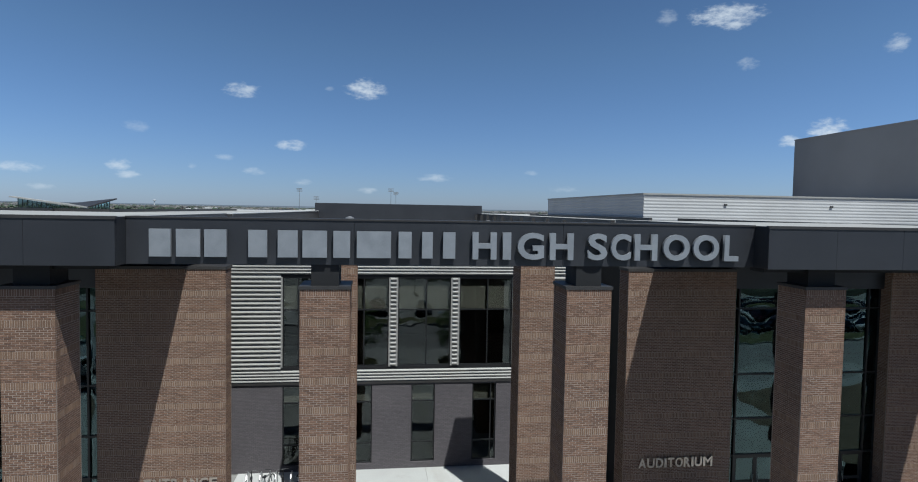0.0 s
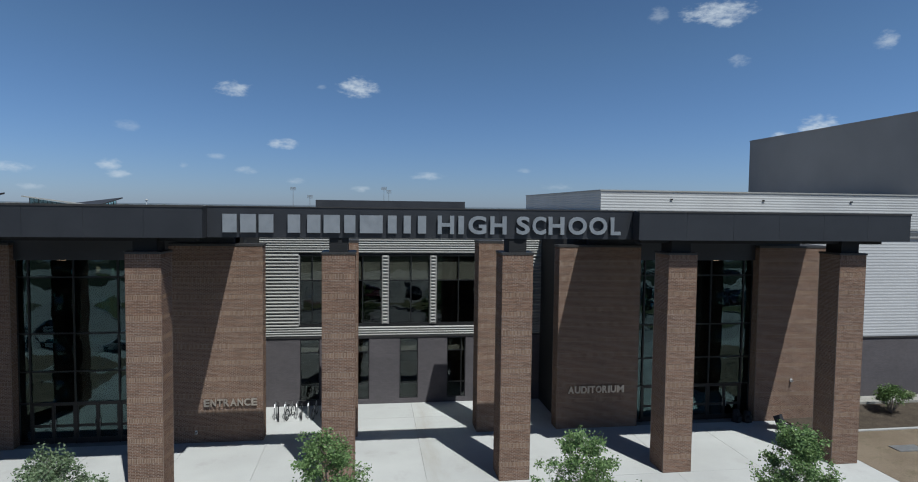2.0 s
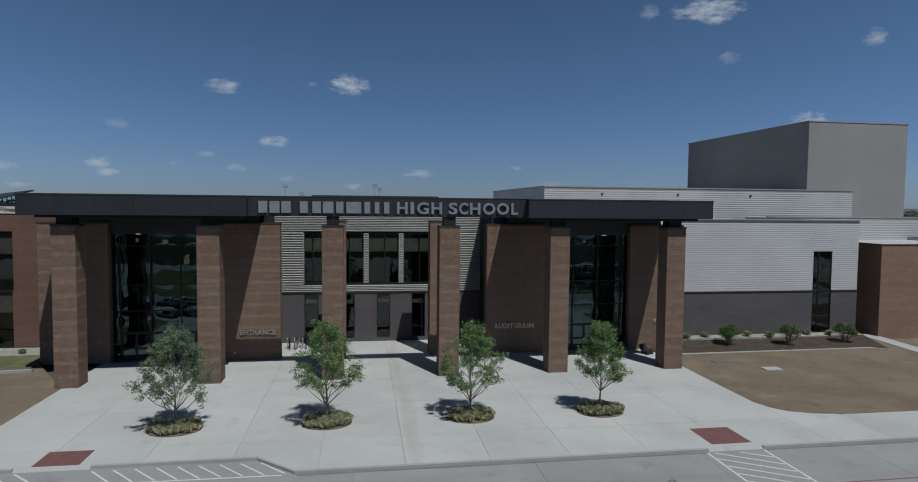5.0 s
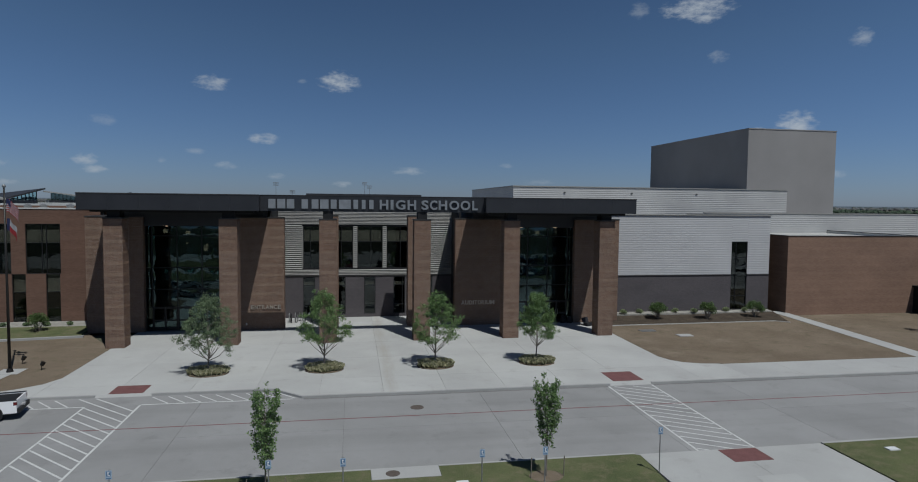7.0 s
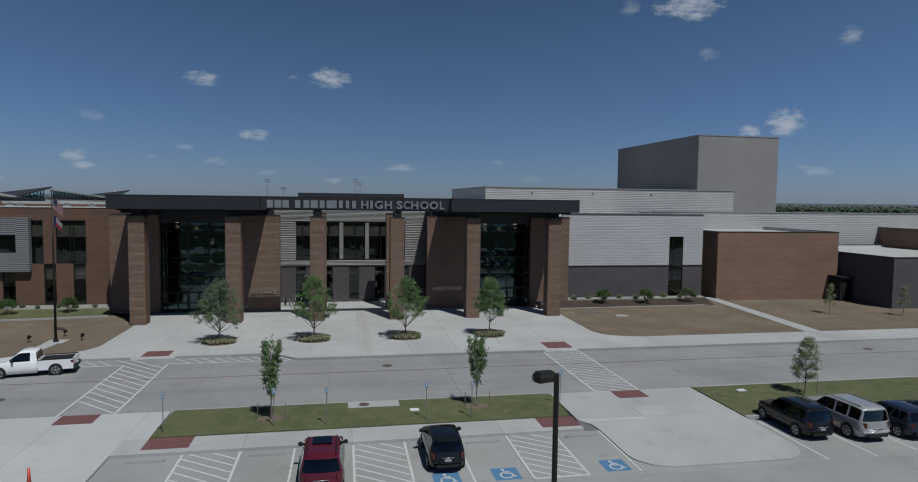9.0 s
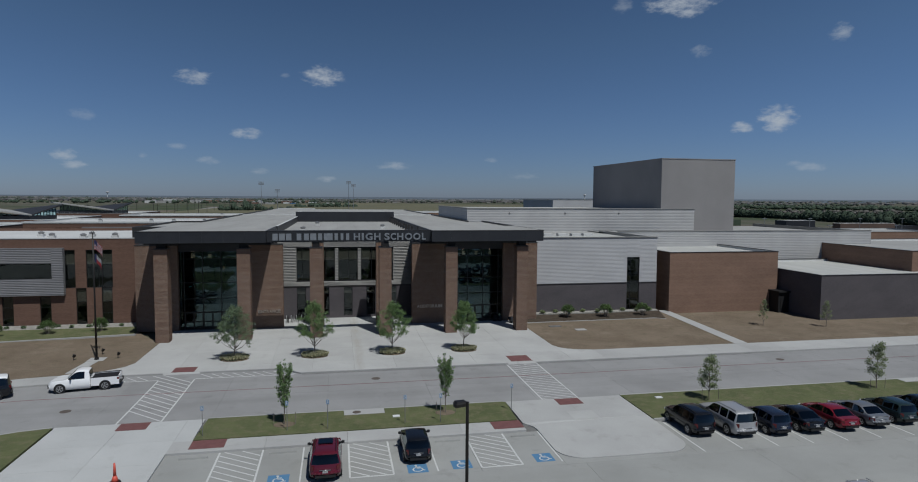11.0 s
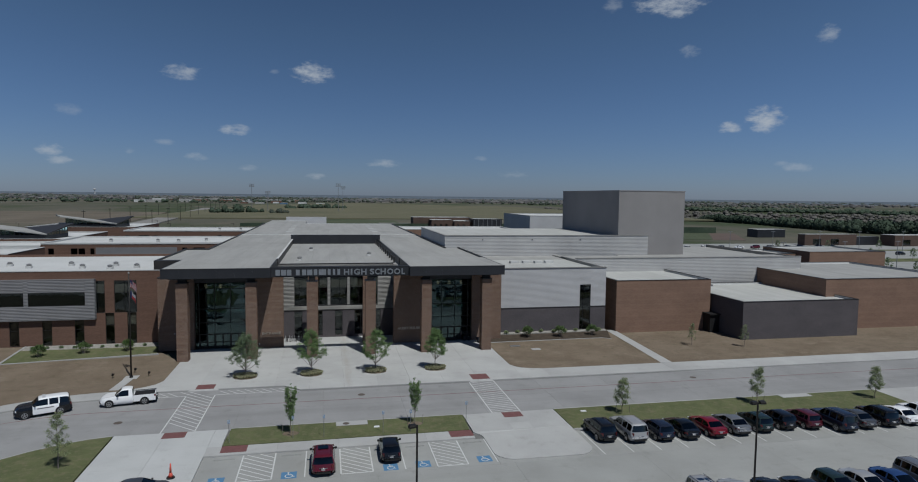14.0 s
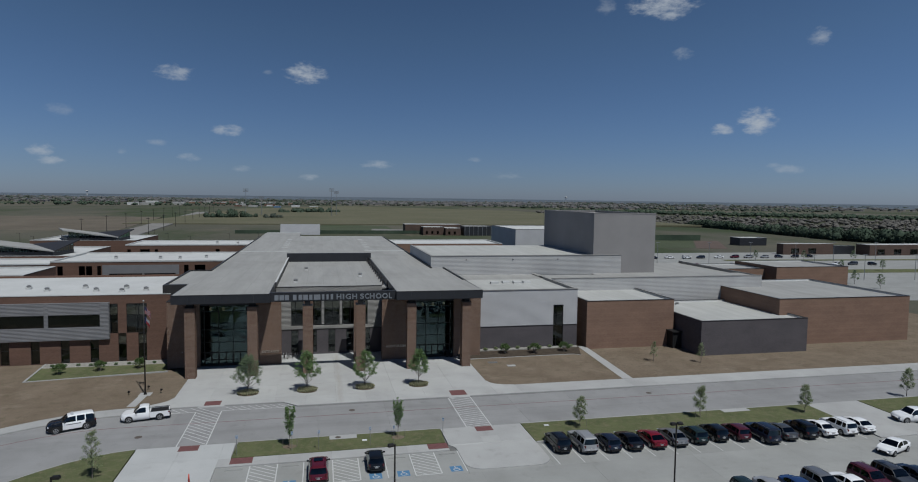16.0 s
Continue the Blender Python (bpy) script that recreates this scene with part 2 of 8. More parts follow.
def turf(name, parts, scale=0.25, patch=0.5, worn=None):
    k = Nodes(name)
    a, b, c = parts
    col = k.ramp(k.noise(scale, 6, 0.65), a, b, 0.36, 0.64)
    col = k.mix(k.ramp(k.noise(scale * 3.7, 6, 0.7), (0, 0, 0), (1, 1, 1), patch, patch + 0.2), col, c)
    if worn:
        col = k.mix(k.math("MULTIPLY", k.ramp(k.noise(scale * 1.6, 7, 0.72, (0.6, 1, 1)), (0, 0, 0), (1, 1, 1), 0.56, 0.70), 0.7), col, worn)
    fine = k.noise(18, 5, 0.7)
    col = k.mix(0.35, col, k.mix(1.0, col, k.ramp(fine, (0.45, 0.45, 0.45), (1.7, 1.65, 1.5)), "MULTIPLY"))
    k.bump(fine, 0.9, 0.05)
    return k.done(col, 0.95, 0, 0.1)


def leafy(name, a, b):
    k = Nodes(name)
    rnd = k.n.new("ShaderNodeNewGeometry").outputs["Random Per Island"]
    col = k.ramp(rnd, a, b, 0.0, 1.0)
    k.b.inputs["Transmission Weight"].default_value = 0.0
    k.b.inputs["Subsurface Weight"].default_value = 0.0
    k.done(col, 0.55, 0, 0.3)
    tl, mx = k.n.new("ShaderNodeBsdfTranslucent"), k.n.new("ShaderNodeMixShader")
    k.l.new(col, tl.inputs[0])
    mx.inputs[0].default_value = 0.4
    k.l.new(k.b.outputs[0], mx.inputs[1])
    k.l.new(tl.outputs[0], mx.inputs[2])
    k.l.new(mx.outputs[0], k.out.inputs["Surface"])
    return k.m


def paint(name, c, rough=0.35, metal=0.0, coat=0.2):
    k = Nodes(name)
    dust = k.noise(2.2, 5)
    col = k.mix(k.math("MULTIPLY", dust, 0.02), c, (0.25, 0.23, 0.20))
    k.done(col, k.math("MULTIPLY_ADD", dust, 0.10, rough - 0.05), metal, 0.04)
    k.b.inputs["Coat Weight"].default_value, k.b.inputs["Coat Roughness"].default_value = coat, 0.04
    return k.m


def lines(name, c, worn):
    k = Nodes(name)
    w = k.ramp(k.noise(5, 6, 0.7), (0, 0, 0), (1, 1, 1), 0.50, 0.72)
    col = k.mix(k.math("MULTIPLY", w, 0.7), c, worn)
    return k.done(col, 0.75, 0, 0.3)


BRICK_LOW, BRICK_HIGH = (0.102, 0.060, 0.041), (0.156, 0.092, 0.062)
BAND_LOW, BAND_HIGH = (0.118, 0.072, 0.048), (0.176, 0.112, 0.075)
M = {
    "brick_piece": clay("fired_brick", True, BRICK_LOW, BRICK_HIGH), "brick_many": clay("fired_brick_mass", False, BRICK_LOW, BRICK_HIGH),
    "band_piece": clay("soldier_brick", True, BAND_LOW, BAND_HIGH), "band_many": clay("soldier_brick_mass", False, BAND_LOW, BAND_HIGH),
    "mortar": plain("mortar", (0.235, 0.188, 0.155), (0.29, 0.235, 0.195), 2, 60, 0.95),
    "brick_far": brick_wall("red_brick_wall", (0.108, 0.062, 0.045), (0.130, 0.077, 0.057), (0.122, 0.081, 0.062)),
    "brick_tan": brick_wall("brown_brick_wall", (0.170, 0.106, 0.076), (0.200, 0.127, 0.092), (0.185, 0.130, 0.10)),
    "block_dark": brick_wall("charcoal_brick_wall", (0.080, 0.072, 0.077), (0.096, 0.087, 0.092), (0.060, 0.055, 0.057), 0, 0.66),
    "metal_dark": plain("charcoal_metal_panel", (0.0156, 0.0164, 0.0195), (0.0218, 0.0226, 0.0265), 0.5, 12, 0.45, 0.0, 0.04, spec=0.45, grain=0.1),
    # Dark soffit paint, taken near black to hold the deep shade under roofs.
    "soffit": plain("shade_black_soffit", (0.0062, 0.0062, 0.007), (0.0086, 0.0086, 0.0094), 0.5, 12, 0.7),
    "black": plain("black_aluminium", (0.0078, 0.0078, 0.0086), (0.0125, 0.0125, 0.0133), 1, 30, 0.4, 0.0, 0.02),
    "silver": plain("galvanised_siding", (0.236, 0.229, 0.214), (0.275, 0.266, 0.249), 0.35, 9, 0.6, 0.15, 0.02, spec=0.4, grain=0.1),
    "bay_metal": plain("grey_bay_siding", (0.158, 0.156, 0.16), (0.185, 0.183, 0.187), 0.35, 9, 0.6, 0.1, 0.02, spec=0.4, grain=0.1),
    "silver_wall": plain("pale_metal_siding", (0.36, 0.358, 0.362), (0.400, 0.398, 0.402), 0.2, 9, 0.65, 0.05, 0.0, spec=0.35, grain=0.08),
    "silver_top": plain("grey_metal_siding", (0.335, 0.330, 0.324), (0.386, 0.381, 0.374), 0.2, 9, 0.65, 0.05, 0.0, spec=0.35, grain=0.08),
    "tower": plain("grey_stucco", (0.205, 0.195, 0.191), (0.238, 0.228, 0.223), 0.12, 14, 0.85, 0, 0.1, grain=0.15),
    "letter": plain("brushed_aluminium_letter", (0.195, 0.2067, 0.2223), (0.2418, 0.2535, 0.2691), 2, 30, 0.45, 0.35, 0.03, grain=0.1),
    "glass": glazing("tinted_glass", (0.38, 0.39, 0.37), 1.62),
    "glass_teal": glazing("teal_tinted_glass", (0.34, 0.39, 0.39), 1.82, 0.02, (0.62, 0.90, 0.93)),
    "letter_wall": plain("brushed_bronze_letter", (0.42, 0.37, 0.32), (0.50, 0.44, 0.38), 2, 30, 0.42, 0.85, 0.03, grain=0.1),
    "car_glass": glazing("car_glass", (0.05, 0.055, 0.06), 1.75, 0.0),
    "blind": plain("roller_blind", (0.30, 0.29, 0.265), (0.34, 0.33, 0.30), 1, 30, 0.9),
    # Near black: the dimness of the unlit rooms is put into these colours.
    "inside": plain("dimmed_interior", (0.030, 0.029, 0.028), (0.042, 0.041, 0.039), 1, 20, 0.9),
    "inside_floor": plain("dimmed_interior_floor", (0.039, 0.0382, 0.0367), (0.0585, 0.0562, 0.0546), 1, 20, 0.5),
    "plaza": paving("plaza_concrete", (0.3354, 0.3315, 0.3198), (0.429, 0.4251, 0.4095), (0.2496, 0.2379, 0.2145), streak=2.7),
    "apron": paving("apron_concrete", (0.365, 0.366, 0.358), (0.445, 0.446, 0.436), (0.27, 0.265, 0.25)),
    "walk": paving("sidewalk_concrete", (0.309, 0.305, 0.295), (0.393, 0.390, 0.376), (0.218, 0.211, 0.193)),
    "road": paving("road_concrete", (0.209, 0.205, 0.201), (0.274, 0.270, 0.266), (0.139, 0.135, 0.131), 0.8, 0.45),
    "lot": paving("parking_concrete", (0.238, 0.237, 0.224), (0.305, 0.305, 0.290), (0.160, 0.157, 0.146), 0.8, 0.2),
    "kerb": paving("kerb_concrete", (0.267, 0.263, 0.252), (0.348, 0.345, 0.333), (0.163, 0.156, 0.148)),
    "joint": plain("joint_filler", (0.117, 0.1147, 0.1092), (0.156, 0.1529, 0.1466), 1, 30, 0.95), "joint_pale": plain("pale_joint_filler", (0.156, 0.1521, 0.1404), (0.2106, 0.2067, 0.195), 1, 30, 0.95),
    "pad": plain("red_tactile_paving", (0.118, 0.050, 0.048), (0.152, 0.069, 0.066), 2, 40, 0.85, 0, 0.5, 0.01),
    "white_line": lines("white_line_paint", (0.4836, 0.4836, 0.468), (0.2808, 0.2769, 0.2691)),
    "red_line": lines("red_line_paint", (0.165, 0.066, 0.068), (0.185, 0.15, 0.148)),
    "blue_line": lines("blue_line_paint", (0.0702, 0.1716, 0.2964), (0.1404, 0.195, 0.2574)),
    "dry_lawn": turf("dry_lawn", ((0.132, 0.104, 0.077), (0.170, 0.136, 0.103), (0.102, 0.090, 0.058)), 0.22, 0.54, (0.21, 0.175, 0.140)),
    "lawn": turf("green_lawn", ((0.078, 0.091, 0.044), (0.108, 0.118, 0.058), (0.138, 0.125, 0.078)), 0.35, 0.49, (0.15, 0.135, 0.085)),
    "unseen_dark": turf("unseen_dark_ground", ((0.022, 0.028, 0.018), (0.032, 0.038, 0.025), (0.042, 0.044, 0.032)), 0.08, 0.52),
    "mulch": turf("mulch_bed", ((0.0468, 0.0374, 0.0296), (0.0702, 0.0562, 0.0437), (0.0936, 0.078, 0.0624)), 1.2, 0.55),
    "gravel": turf("pale_gravel", ((0.2106, 0.2028, 0.1872), (0.2964, 0.2847, 0.2652), (0.156, 0.1482, 0.1326)), 2.0, 0.55),
    "roof": roofing("roof_membrane", (0.255, 0.250, 0.236), (0.318, 0.312, 0.295), (0.182, 0.175, 0.16)),
    "roof_pale": roofing("pale_roof_membrane", (0.35, 0.348, 0.325), (0.425, 0.422, 0.398), (0.26, 0.255, 0.235)),
    "roof_white": paving("white_roof_membrane", (0.43, 0.43, 0.418), (0.52, 0.52, 0.506), (0.3276, 0.3198, 0.3042), 0.85),
    "coping": plain("dark_coping", (0.0234, 0.0218, 0.0218), (0.0351, 0.0328, 0.0312), 1, 15, 0.5),
    "bark": plain("grey_bark", (0.1326, 0.1131, 0.0936), (0.2028, 0.1755, 0.1482), 6, 50, 0.9, 0, 0.8, 0.02),
    "leaf": leafy("green_leaves", (0.074, 0.132, 0.046), (0.22, 0.315, 0.122)),
    "leaf_dark": leafy("dark_green_leaves", (0.0468, 0.0858, 0.025), (0.1326, 0.195, 0.0663)), "leaf_grey": leafy("grey_green_leaves", (0.082, 0.124, 0.060), (0.23, 0.29, 0.165)),
    "leaf_pale": leafy("pale_green_leaves", (0.145, 0.185, 0.090), (0.310, 0.350, 0.190)),
    "straw": leafy("straw_grass", (0.16, 0.175, 0.085), (0.56, 0.52, 0.35)),
    "steel": plain("galvanised_steel", (0.234, 0.234, 0.234), (0.312, 0.312, 0.312), 3, 40, 0.45, 0.7, 0.05),
    "pole": plain("dark_bronze_pole", (0.014, 0.0125, 0.0109), (0.0203, 0.0179, 0.0156), 2, 20, 0.45, 0.2, 0.05),
    "tyre": plain("tyre_rubber", (0.0094, 0.0094, 0.0094), (0.0156, 0.0156, 0.0156), 4, 60, 0.85),
    "rim": plain("alloy_rim", (0.312, 0.312, 0.3198), (0.4056, 0.4056, 0.4134), 4, 40, 0.35, 0.7, 0.02),
    "tail": plain("red_lens", (0.0858, 0.0078, 0.0101), (0.117, 0.0109, 0.014), 8, 60, 0.2, 0, 0.02, spec=0.6),
    "lens": plain("clear_lens", (0.429, 0.4368, 0.4446), (0.5304, 0.5382, 0.546), 8, 60, 0.15, 0, 0.02, spec=0.7),
    "plate": plain("number_plate", (0.2808, 0.2808, 0.2808), (0.3276, 0.3276, 0.3276), 8, 60, 0.5),
    "trim": plain("black_plastic_trim", (0.0117, 0.0117, 0.0125), (0.0172, 0.0172, 0.0179), 5, 50, 0.6),
    "bag": plain("black_nylon", (0.0094, 0.0094, 0.0109), (0.0172, 0.0172, 0.0203), 9, 80, 0.8, 0, 0.4),
    "cone": plain("orange_plastic", (0.47, 0.07, 0.045), (0.54, 0.09, 0.06), 4, 40, 0.5),
    "sign_blue": plain("blue_sign_face", (0.06, 0.125, 0.22), (0.075, 0.145, 0.245), 4, 40, 0.4),
    "sign_pale": plain("pale_blue_sign_face", (0.25, 0.32, 0.40), (0.29, 0.36, 0.44), 4, 40, 0.4),
    "sign_white": plain("white_sign_face", (0.5616, 0.5616, 0.5616), (0.624, 0.624, 0.624), 4, 40, 0.4),
    "flag_red": plain("red_flag_cloth", (0.164, 0.013, 0.016), (0.199, 0.020, 0.023), 5, 70, 0.85),
    "flag_blue": plain("blue_flag_cloth", (0.008, 0.012, 0.045), (0.012, 0.018, 0.06), 5, 70, 0.85),
    "flag_white": plain("white_flag_cloth", (0.215, 0.213, 0.225), (0.26, 0.258, 0.27), 5, 70, 0.85),
}
k = Nodes("lit_pendant_shade")
k.done(k.ramp(k.noise(3), (0.45, 0.38, 0.24), (0.55, 0.47, 0.31)), 0.6)
k.b.inputs["Emission Color"].default_value = (1.0, 0.64, 0.42, 1)
k.b.inputs["Emission Strength"].default_value = 1.6
M["lamp_shade"] = k.m

# ---- building kit ----


class Shape:
    """Collects vertices and faces for one mesh."""

    def __init__(self):
        self.v, self.f = [], []

    def add(self, pts, faces):
        k = len(self.v)
        self.v.extend(pts)
        self.f.extend(tuple(k + i for i in f) for f in faces)
        return self

    def box(self, x0, x1, y0, y1, z0, z1):
        return self.add([(x, y, z) for z in (z0, z1) for y in (y0, y1) for x in (x0, x1)],
                        [(0, 2, 3, 1), (4, 5, 7, 6), (0, 1, 5, 4), (2, 6, 7, 3), (0, 4, 6, 2), (1, 3, 7, 5)])

    def quad(self, a, b, c, d):
        return self.add([a, b, c, d], [(0, 1, 2, 3)])

    def prism(self, outline, z0, z1):
        n = len(outline)
        z0s = z0 if isinstance(z0, (list, tuple)) else [z0] * n
        z1s = z1 if isinstance(z1, (list, tuple)) else [z1] * n
        pts = [(x, y, z) for (x, y), z in zip(outline, z0s)] + [(x, y, z) for (x, y), z in zip(outline, z1s)]
        faces = [tuple(range(n - 1, -1, -1)), tuple(range(n, 2 * n))]
        faces += [(i, (i + 1) % n, n + (i + 1) % n, n + i) for i in range(n)]
        return self.add(pts, faces)

    def tube(self, p0, p1, r0, r1=None, n=10, caps=True):
        p0, p1 = Vector(p0), Vector(p1)
        r1 = r0 if r1 is None else r1
        d = (p1 - p0).normalized()
        a = d.orthogonal().normalized()
        b = d.cross(a)
        pts = []
        for p, r in ((p0, r0), (p1, r1)):
            for i in range(n):
                t = 2 * math.pi * i / n
                pts.append(tuple(p + (a * math.cos(t) + b * math.sin(t)) * r))
        faces = [(i, (i + 1) % n, n + (i + 1) % n, n + i) for i in range(n)]
        if caps:
            faces += [tuple(range(n - 1, -1, -1)), tuple(range(n, 2 * n))]
        return self.add(pts, faces)

    def loft(self, rings, close=True):
        n = len(rings[0])
        pts = [p for r in rings for p in r]
        faces = []
        for j in range(len(rings) - 1):
            for i in range(n):
                faces.append((j * n + i, j * n + (i + 1) % n, (j + 1) * n + (i + 1) % n, (j + 1) * n + i))
        if close:
            faces += [tuple(range(n - 1, -1, -1)), tuple((len(rings) - 1) * n + i for i in range(n))]
        return self.add(pts, faces)

    def ribs(self, p0, p1, z0, z1, pitch, depth):
        """Horizontal trapezoid ribs on a wall from p0 to p1; the wall looks to the right of that way."""
        (x0, y0), (x1, y1) = p0, p1
        ln = math.hypot(x1 - x0, y1 - y0)
        nx, ny = (y1 - y0) / ln, -(x1 - x0) / ln
        prof, z = [], z0
        while z < z1 - 1e-4:
            for dz, o in ((0.0, 0.0), (0.10, 0.0), (0.40, 1.0), (0.55, 1.0), (0.92, 0.0)):
                if z + dz * pitch <= z1:
                    prof.append((z + dz * pitch, o * depth))
            z += pitch
        prof.append((z1, 0.0))
        pts = []
        for zz, o in prof:
            pts += [(x0 + nx * o, y0 + ny * o, zz), (x1 + nx * o, y1 + ny * o, zz)]
        return self.add(pts, [(2 * i, 2 * i + 1, 2 * i + 3, 2 * i + 2) for i in range(len(prof) - 1)])

    def data(self, name, material, smooth=False):
        me = bpy.data.meshes.new(name)
        me.from_pydata(self.v, [], self.f)
        me.materials.append(material)
        if smooth:
            me.polygons.foreach_set("use_smooth", [True] * len(me.polygons))
        me.validate()
        me.update()
        return me


def part(name, shape, material, parent, label="", smooth=False, at=None):
    ob = new(name, shape.data(name, M[material] if isinstance(material, str) else material, smooth))
    ob.parent = parent
    if at is not None:
        ob.matrix_basis = at
    return tagged(ob, label) if label else ob


def thing(name, label, category, at=(0, 0, 0), turn=0, group="", kind=""):
    ob = new(name)
    ob.empty_display_size = 0.3
    ob.matrix_basis = pose(*at, 0, 0, turn)
    return tagged(ob, label, category, group, kind)


def solid(name, shape, material, label, category, kind="", group="", smooth=False, at=None):
    ob = new(name, shape.data(name, M[material] if isinstance(material, str) else material, smooth))
    if at is not None:
        ob.matrix_basis = at
    return tagged(ob, label, category, group, kind)


def around(x0, x1, z0, z1, holes):
    """The rectangles left of a wall when its openings are cut out."""
    xs = sorted({x0, x1, *(min(max(h[i], x0), x1) for h in holes for i in (0, 1))})
    zs = sorted({z0, z1, *(min(max(h[i], z0), z1) for h in holes for i in (2, 3))})
    out = []
    for a, b in zip(xs, xs[1:]):
        run = None
        for c, d in zip(zs, zs[1:]):
            mx, mz = (a + b) / 2, (c + d) / 2
            free = not any(h[0] < mx < h[1] and h[2] < mz < h[3] for h in holes)
            if free and run:
                run = (a, b, run[2], d)
            elif free:
                run = (a, b, c, d)
            if not free and run:
                out.append(run)
                run = None
        if run:
            out.append(run)
    return out


def pierced(s, x0, x1, z0, z1, y0, y1, holes):
    """One connected plate from y0 to y1 with openings cut through it."""
    xs = sorted({x0, x1, *(min(max(h[i], x0), x1) for h in holes for i in (0, 1))})
    zs = sorted({z0, z1, *(min(max(h[i], z0), z1) for h in holes for i in (2, 3))})
    nx, nz, seen = len(xs) - 1, len(zs) - 1, {}

    def free(i, k):
        if not (0 <= i < nx and 0 <= k < nz):
            return False
        mx, mz = (xs[i] + xs[i + 1]) / 2, (zs[k] + zs[k + 1]) / 2
        return not any(h[0] < mx < h[1] and h[2] < mz < h[3] for h in holes)

    def at(i, k, b):
        if (i, k, b) not in seen:
            seen[i, k, b] = len(s.v)
            s.v.append((xs[i], y1 if b else y0, zs[k]))
        return seen[i, k, b]
    for i in range(nx):
        for k in range(nz):
            if not free(i, k):
                continue
            s.f.append((at(i, k, 0), at(i + 1, k, 0), at(i + 1, k + 1, 0), at(i, k + 1, 0)))
            s.f.append((at(i, k + 1, 1), at(i + 1, k + 1, 1), at(i + 1, k, 1), at(i, k, 1)))
            for di, dk, a, b in ((-1, 0, (i, k + 1), (i, k)), (1, 0, (i + 1, k), (i + 1, k + 1)), (0, -1, (i, k), (i + 1, k)), (0, 1, (i + 1, k + 1), (i, k + 1))):
                if not free(i + di, k + dk):
                    s.f.append((at(*a, 0), at(*a, 1), at(*b, 1), at(*b, 0)))
    return s


def front_wall(parent, name, x0, x1, z0, z1, y, holes, material, thick=0.3, label=""):
    return part(name, pierced(Shape(), x0, x1, z0, z1, y, y + thick, holes), material, parent, label)


def window(parent, x0, x1, z0, z1, y, uprights=(), rails=(), blind=0.0, bar=0.06, set_in=0.08):
    """A window in a wall that looks south: frame with its bars, one pane for each field, a blind behind."""
    d0, d1 = y + set_in, y + set_in + 0.12
    xs, zs = [x0, *uprights, x1], [z0, *rails, z1]
    fields = []
    for i, (a, b) in enumerate(zip(xs, xs[1:])):
        for k, (c, d) in enumerate(zip(zs, zs[1:])):
            fields.append((a + bar * (0.5 if i else 1), b - bar * (0.5 if i < len(xs) - 2 else 1), c + bar * (0.5 if k else 1), d - bar * (0.5 if k < len(zs) - 2 else 1)))
    w = part("window", pierced(Shape(), x0, x1, z0, z1, d0, d1, fields), "black", parent)
    for a, b, c, d in fields:
        part("pane", Shape().box(a - 0.01, b + 0.01, d0 + 0.045, d0 + 0.06, c - 0.01, d + 0.01), "glass", w).visible_shadow = False
    if blind:
        part("blind", Shape().box(x0 + 0.05, x1 - 0.05, d0 + 0.2, d0 + 0.21, z1 - blind, z1 - 0.05), "blind", w, "tan roller blind half drawn")
    return w


def block(name, label, x0, x1, y0, y1, z1, wall, roof="roof", sides=None, z0=-0.1, fall=0.40, coping="coping", parapet=0.3, front_holes=()):
    """A flat-roofed wing: four walls with thickness, a sunk roof and a coping round it."""
    b = thing(name, label, "building", ((x0 + x1) / 2, y0, 0))
    cx, sides = (x0 + x1) / 2, sides or wall
    w, d, t = (x1 - x0) / 2, y1 - y0, parapet
    front_wall(b, "front_wall", -w, w, z0, z1 - 0.07, 0, [(h[0] - cx, h[1] - cx, h[2], h[3]) for h in front_holes], wall, t)
    part("side_wall", Shape().box(-w, -w + t, t, d, z0, z1 - 0.07), sides, b)
    part("side_wall", Shape().box(w - t, w, t, d, z0, z1 - 0.07), sides, b)
    part("back_wall", Shape().box(-w + t, w - t, d - t, d, z0, z1 - 0.07), sides, b)
    part("roof", Shape().box(-w + t, w - t, t, d - t, z1 - fall - 0.2, z1 - fall), roof, b)
    c = Shape()
    c.box(-w - 0.06, w + 0.06, -0.06, t + 0.06, z1 - 0.07, z1).box(-w - 0.06, w + 0.06, d - t - 0.06, d + 0.06, z1 - 0.07, z1)
    c.box(-w - 0.06, -w + t + 0.06, t + 0.06, d - t - 0.06, z1 - 0.07, z1).box(w - t - 0.06, w + 0.06, t + 0.06, d - t - 0.06, z1 - 0.07, z1)
    part("coping", c, coping, b)
    for lining in (Shape().box(-w + t, w - t, d - t - 0.03, d - t - 0.002, z1 - fall, z1 - 0.07), Shape().box(-w + t + 0.002, -w + t + 0.03, t, d - t - 0.03, z1 - fall, z1 - 0.07),
                   Shape().box(w - t - 0.03, w - t - 0.002, t, d - t - 0.03, z1 - fall, z1 - 0.07)):
        part("parapet_lining", lining, "roof_white", b, "white membrane turned up the parapet")
    part("flashing", Shape().box(-w + t + 0.03, w - t - 0.03, d - t - 0.5, d - t - 0.03, z1 - fall, z1 - fall + 0.02), "roof_white", b, "white membrane strip")
    return b


# ---- ground and paving ----
ROAD_Z = -0.15


def far_height(r):
    t = min(max((r - 350) / 4400, 0), 1)
    return -0.2 + 15.5 * t ** 1.15


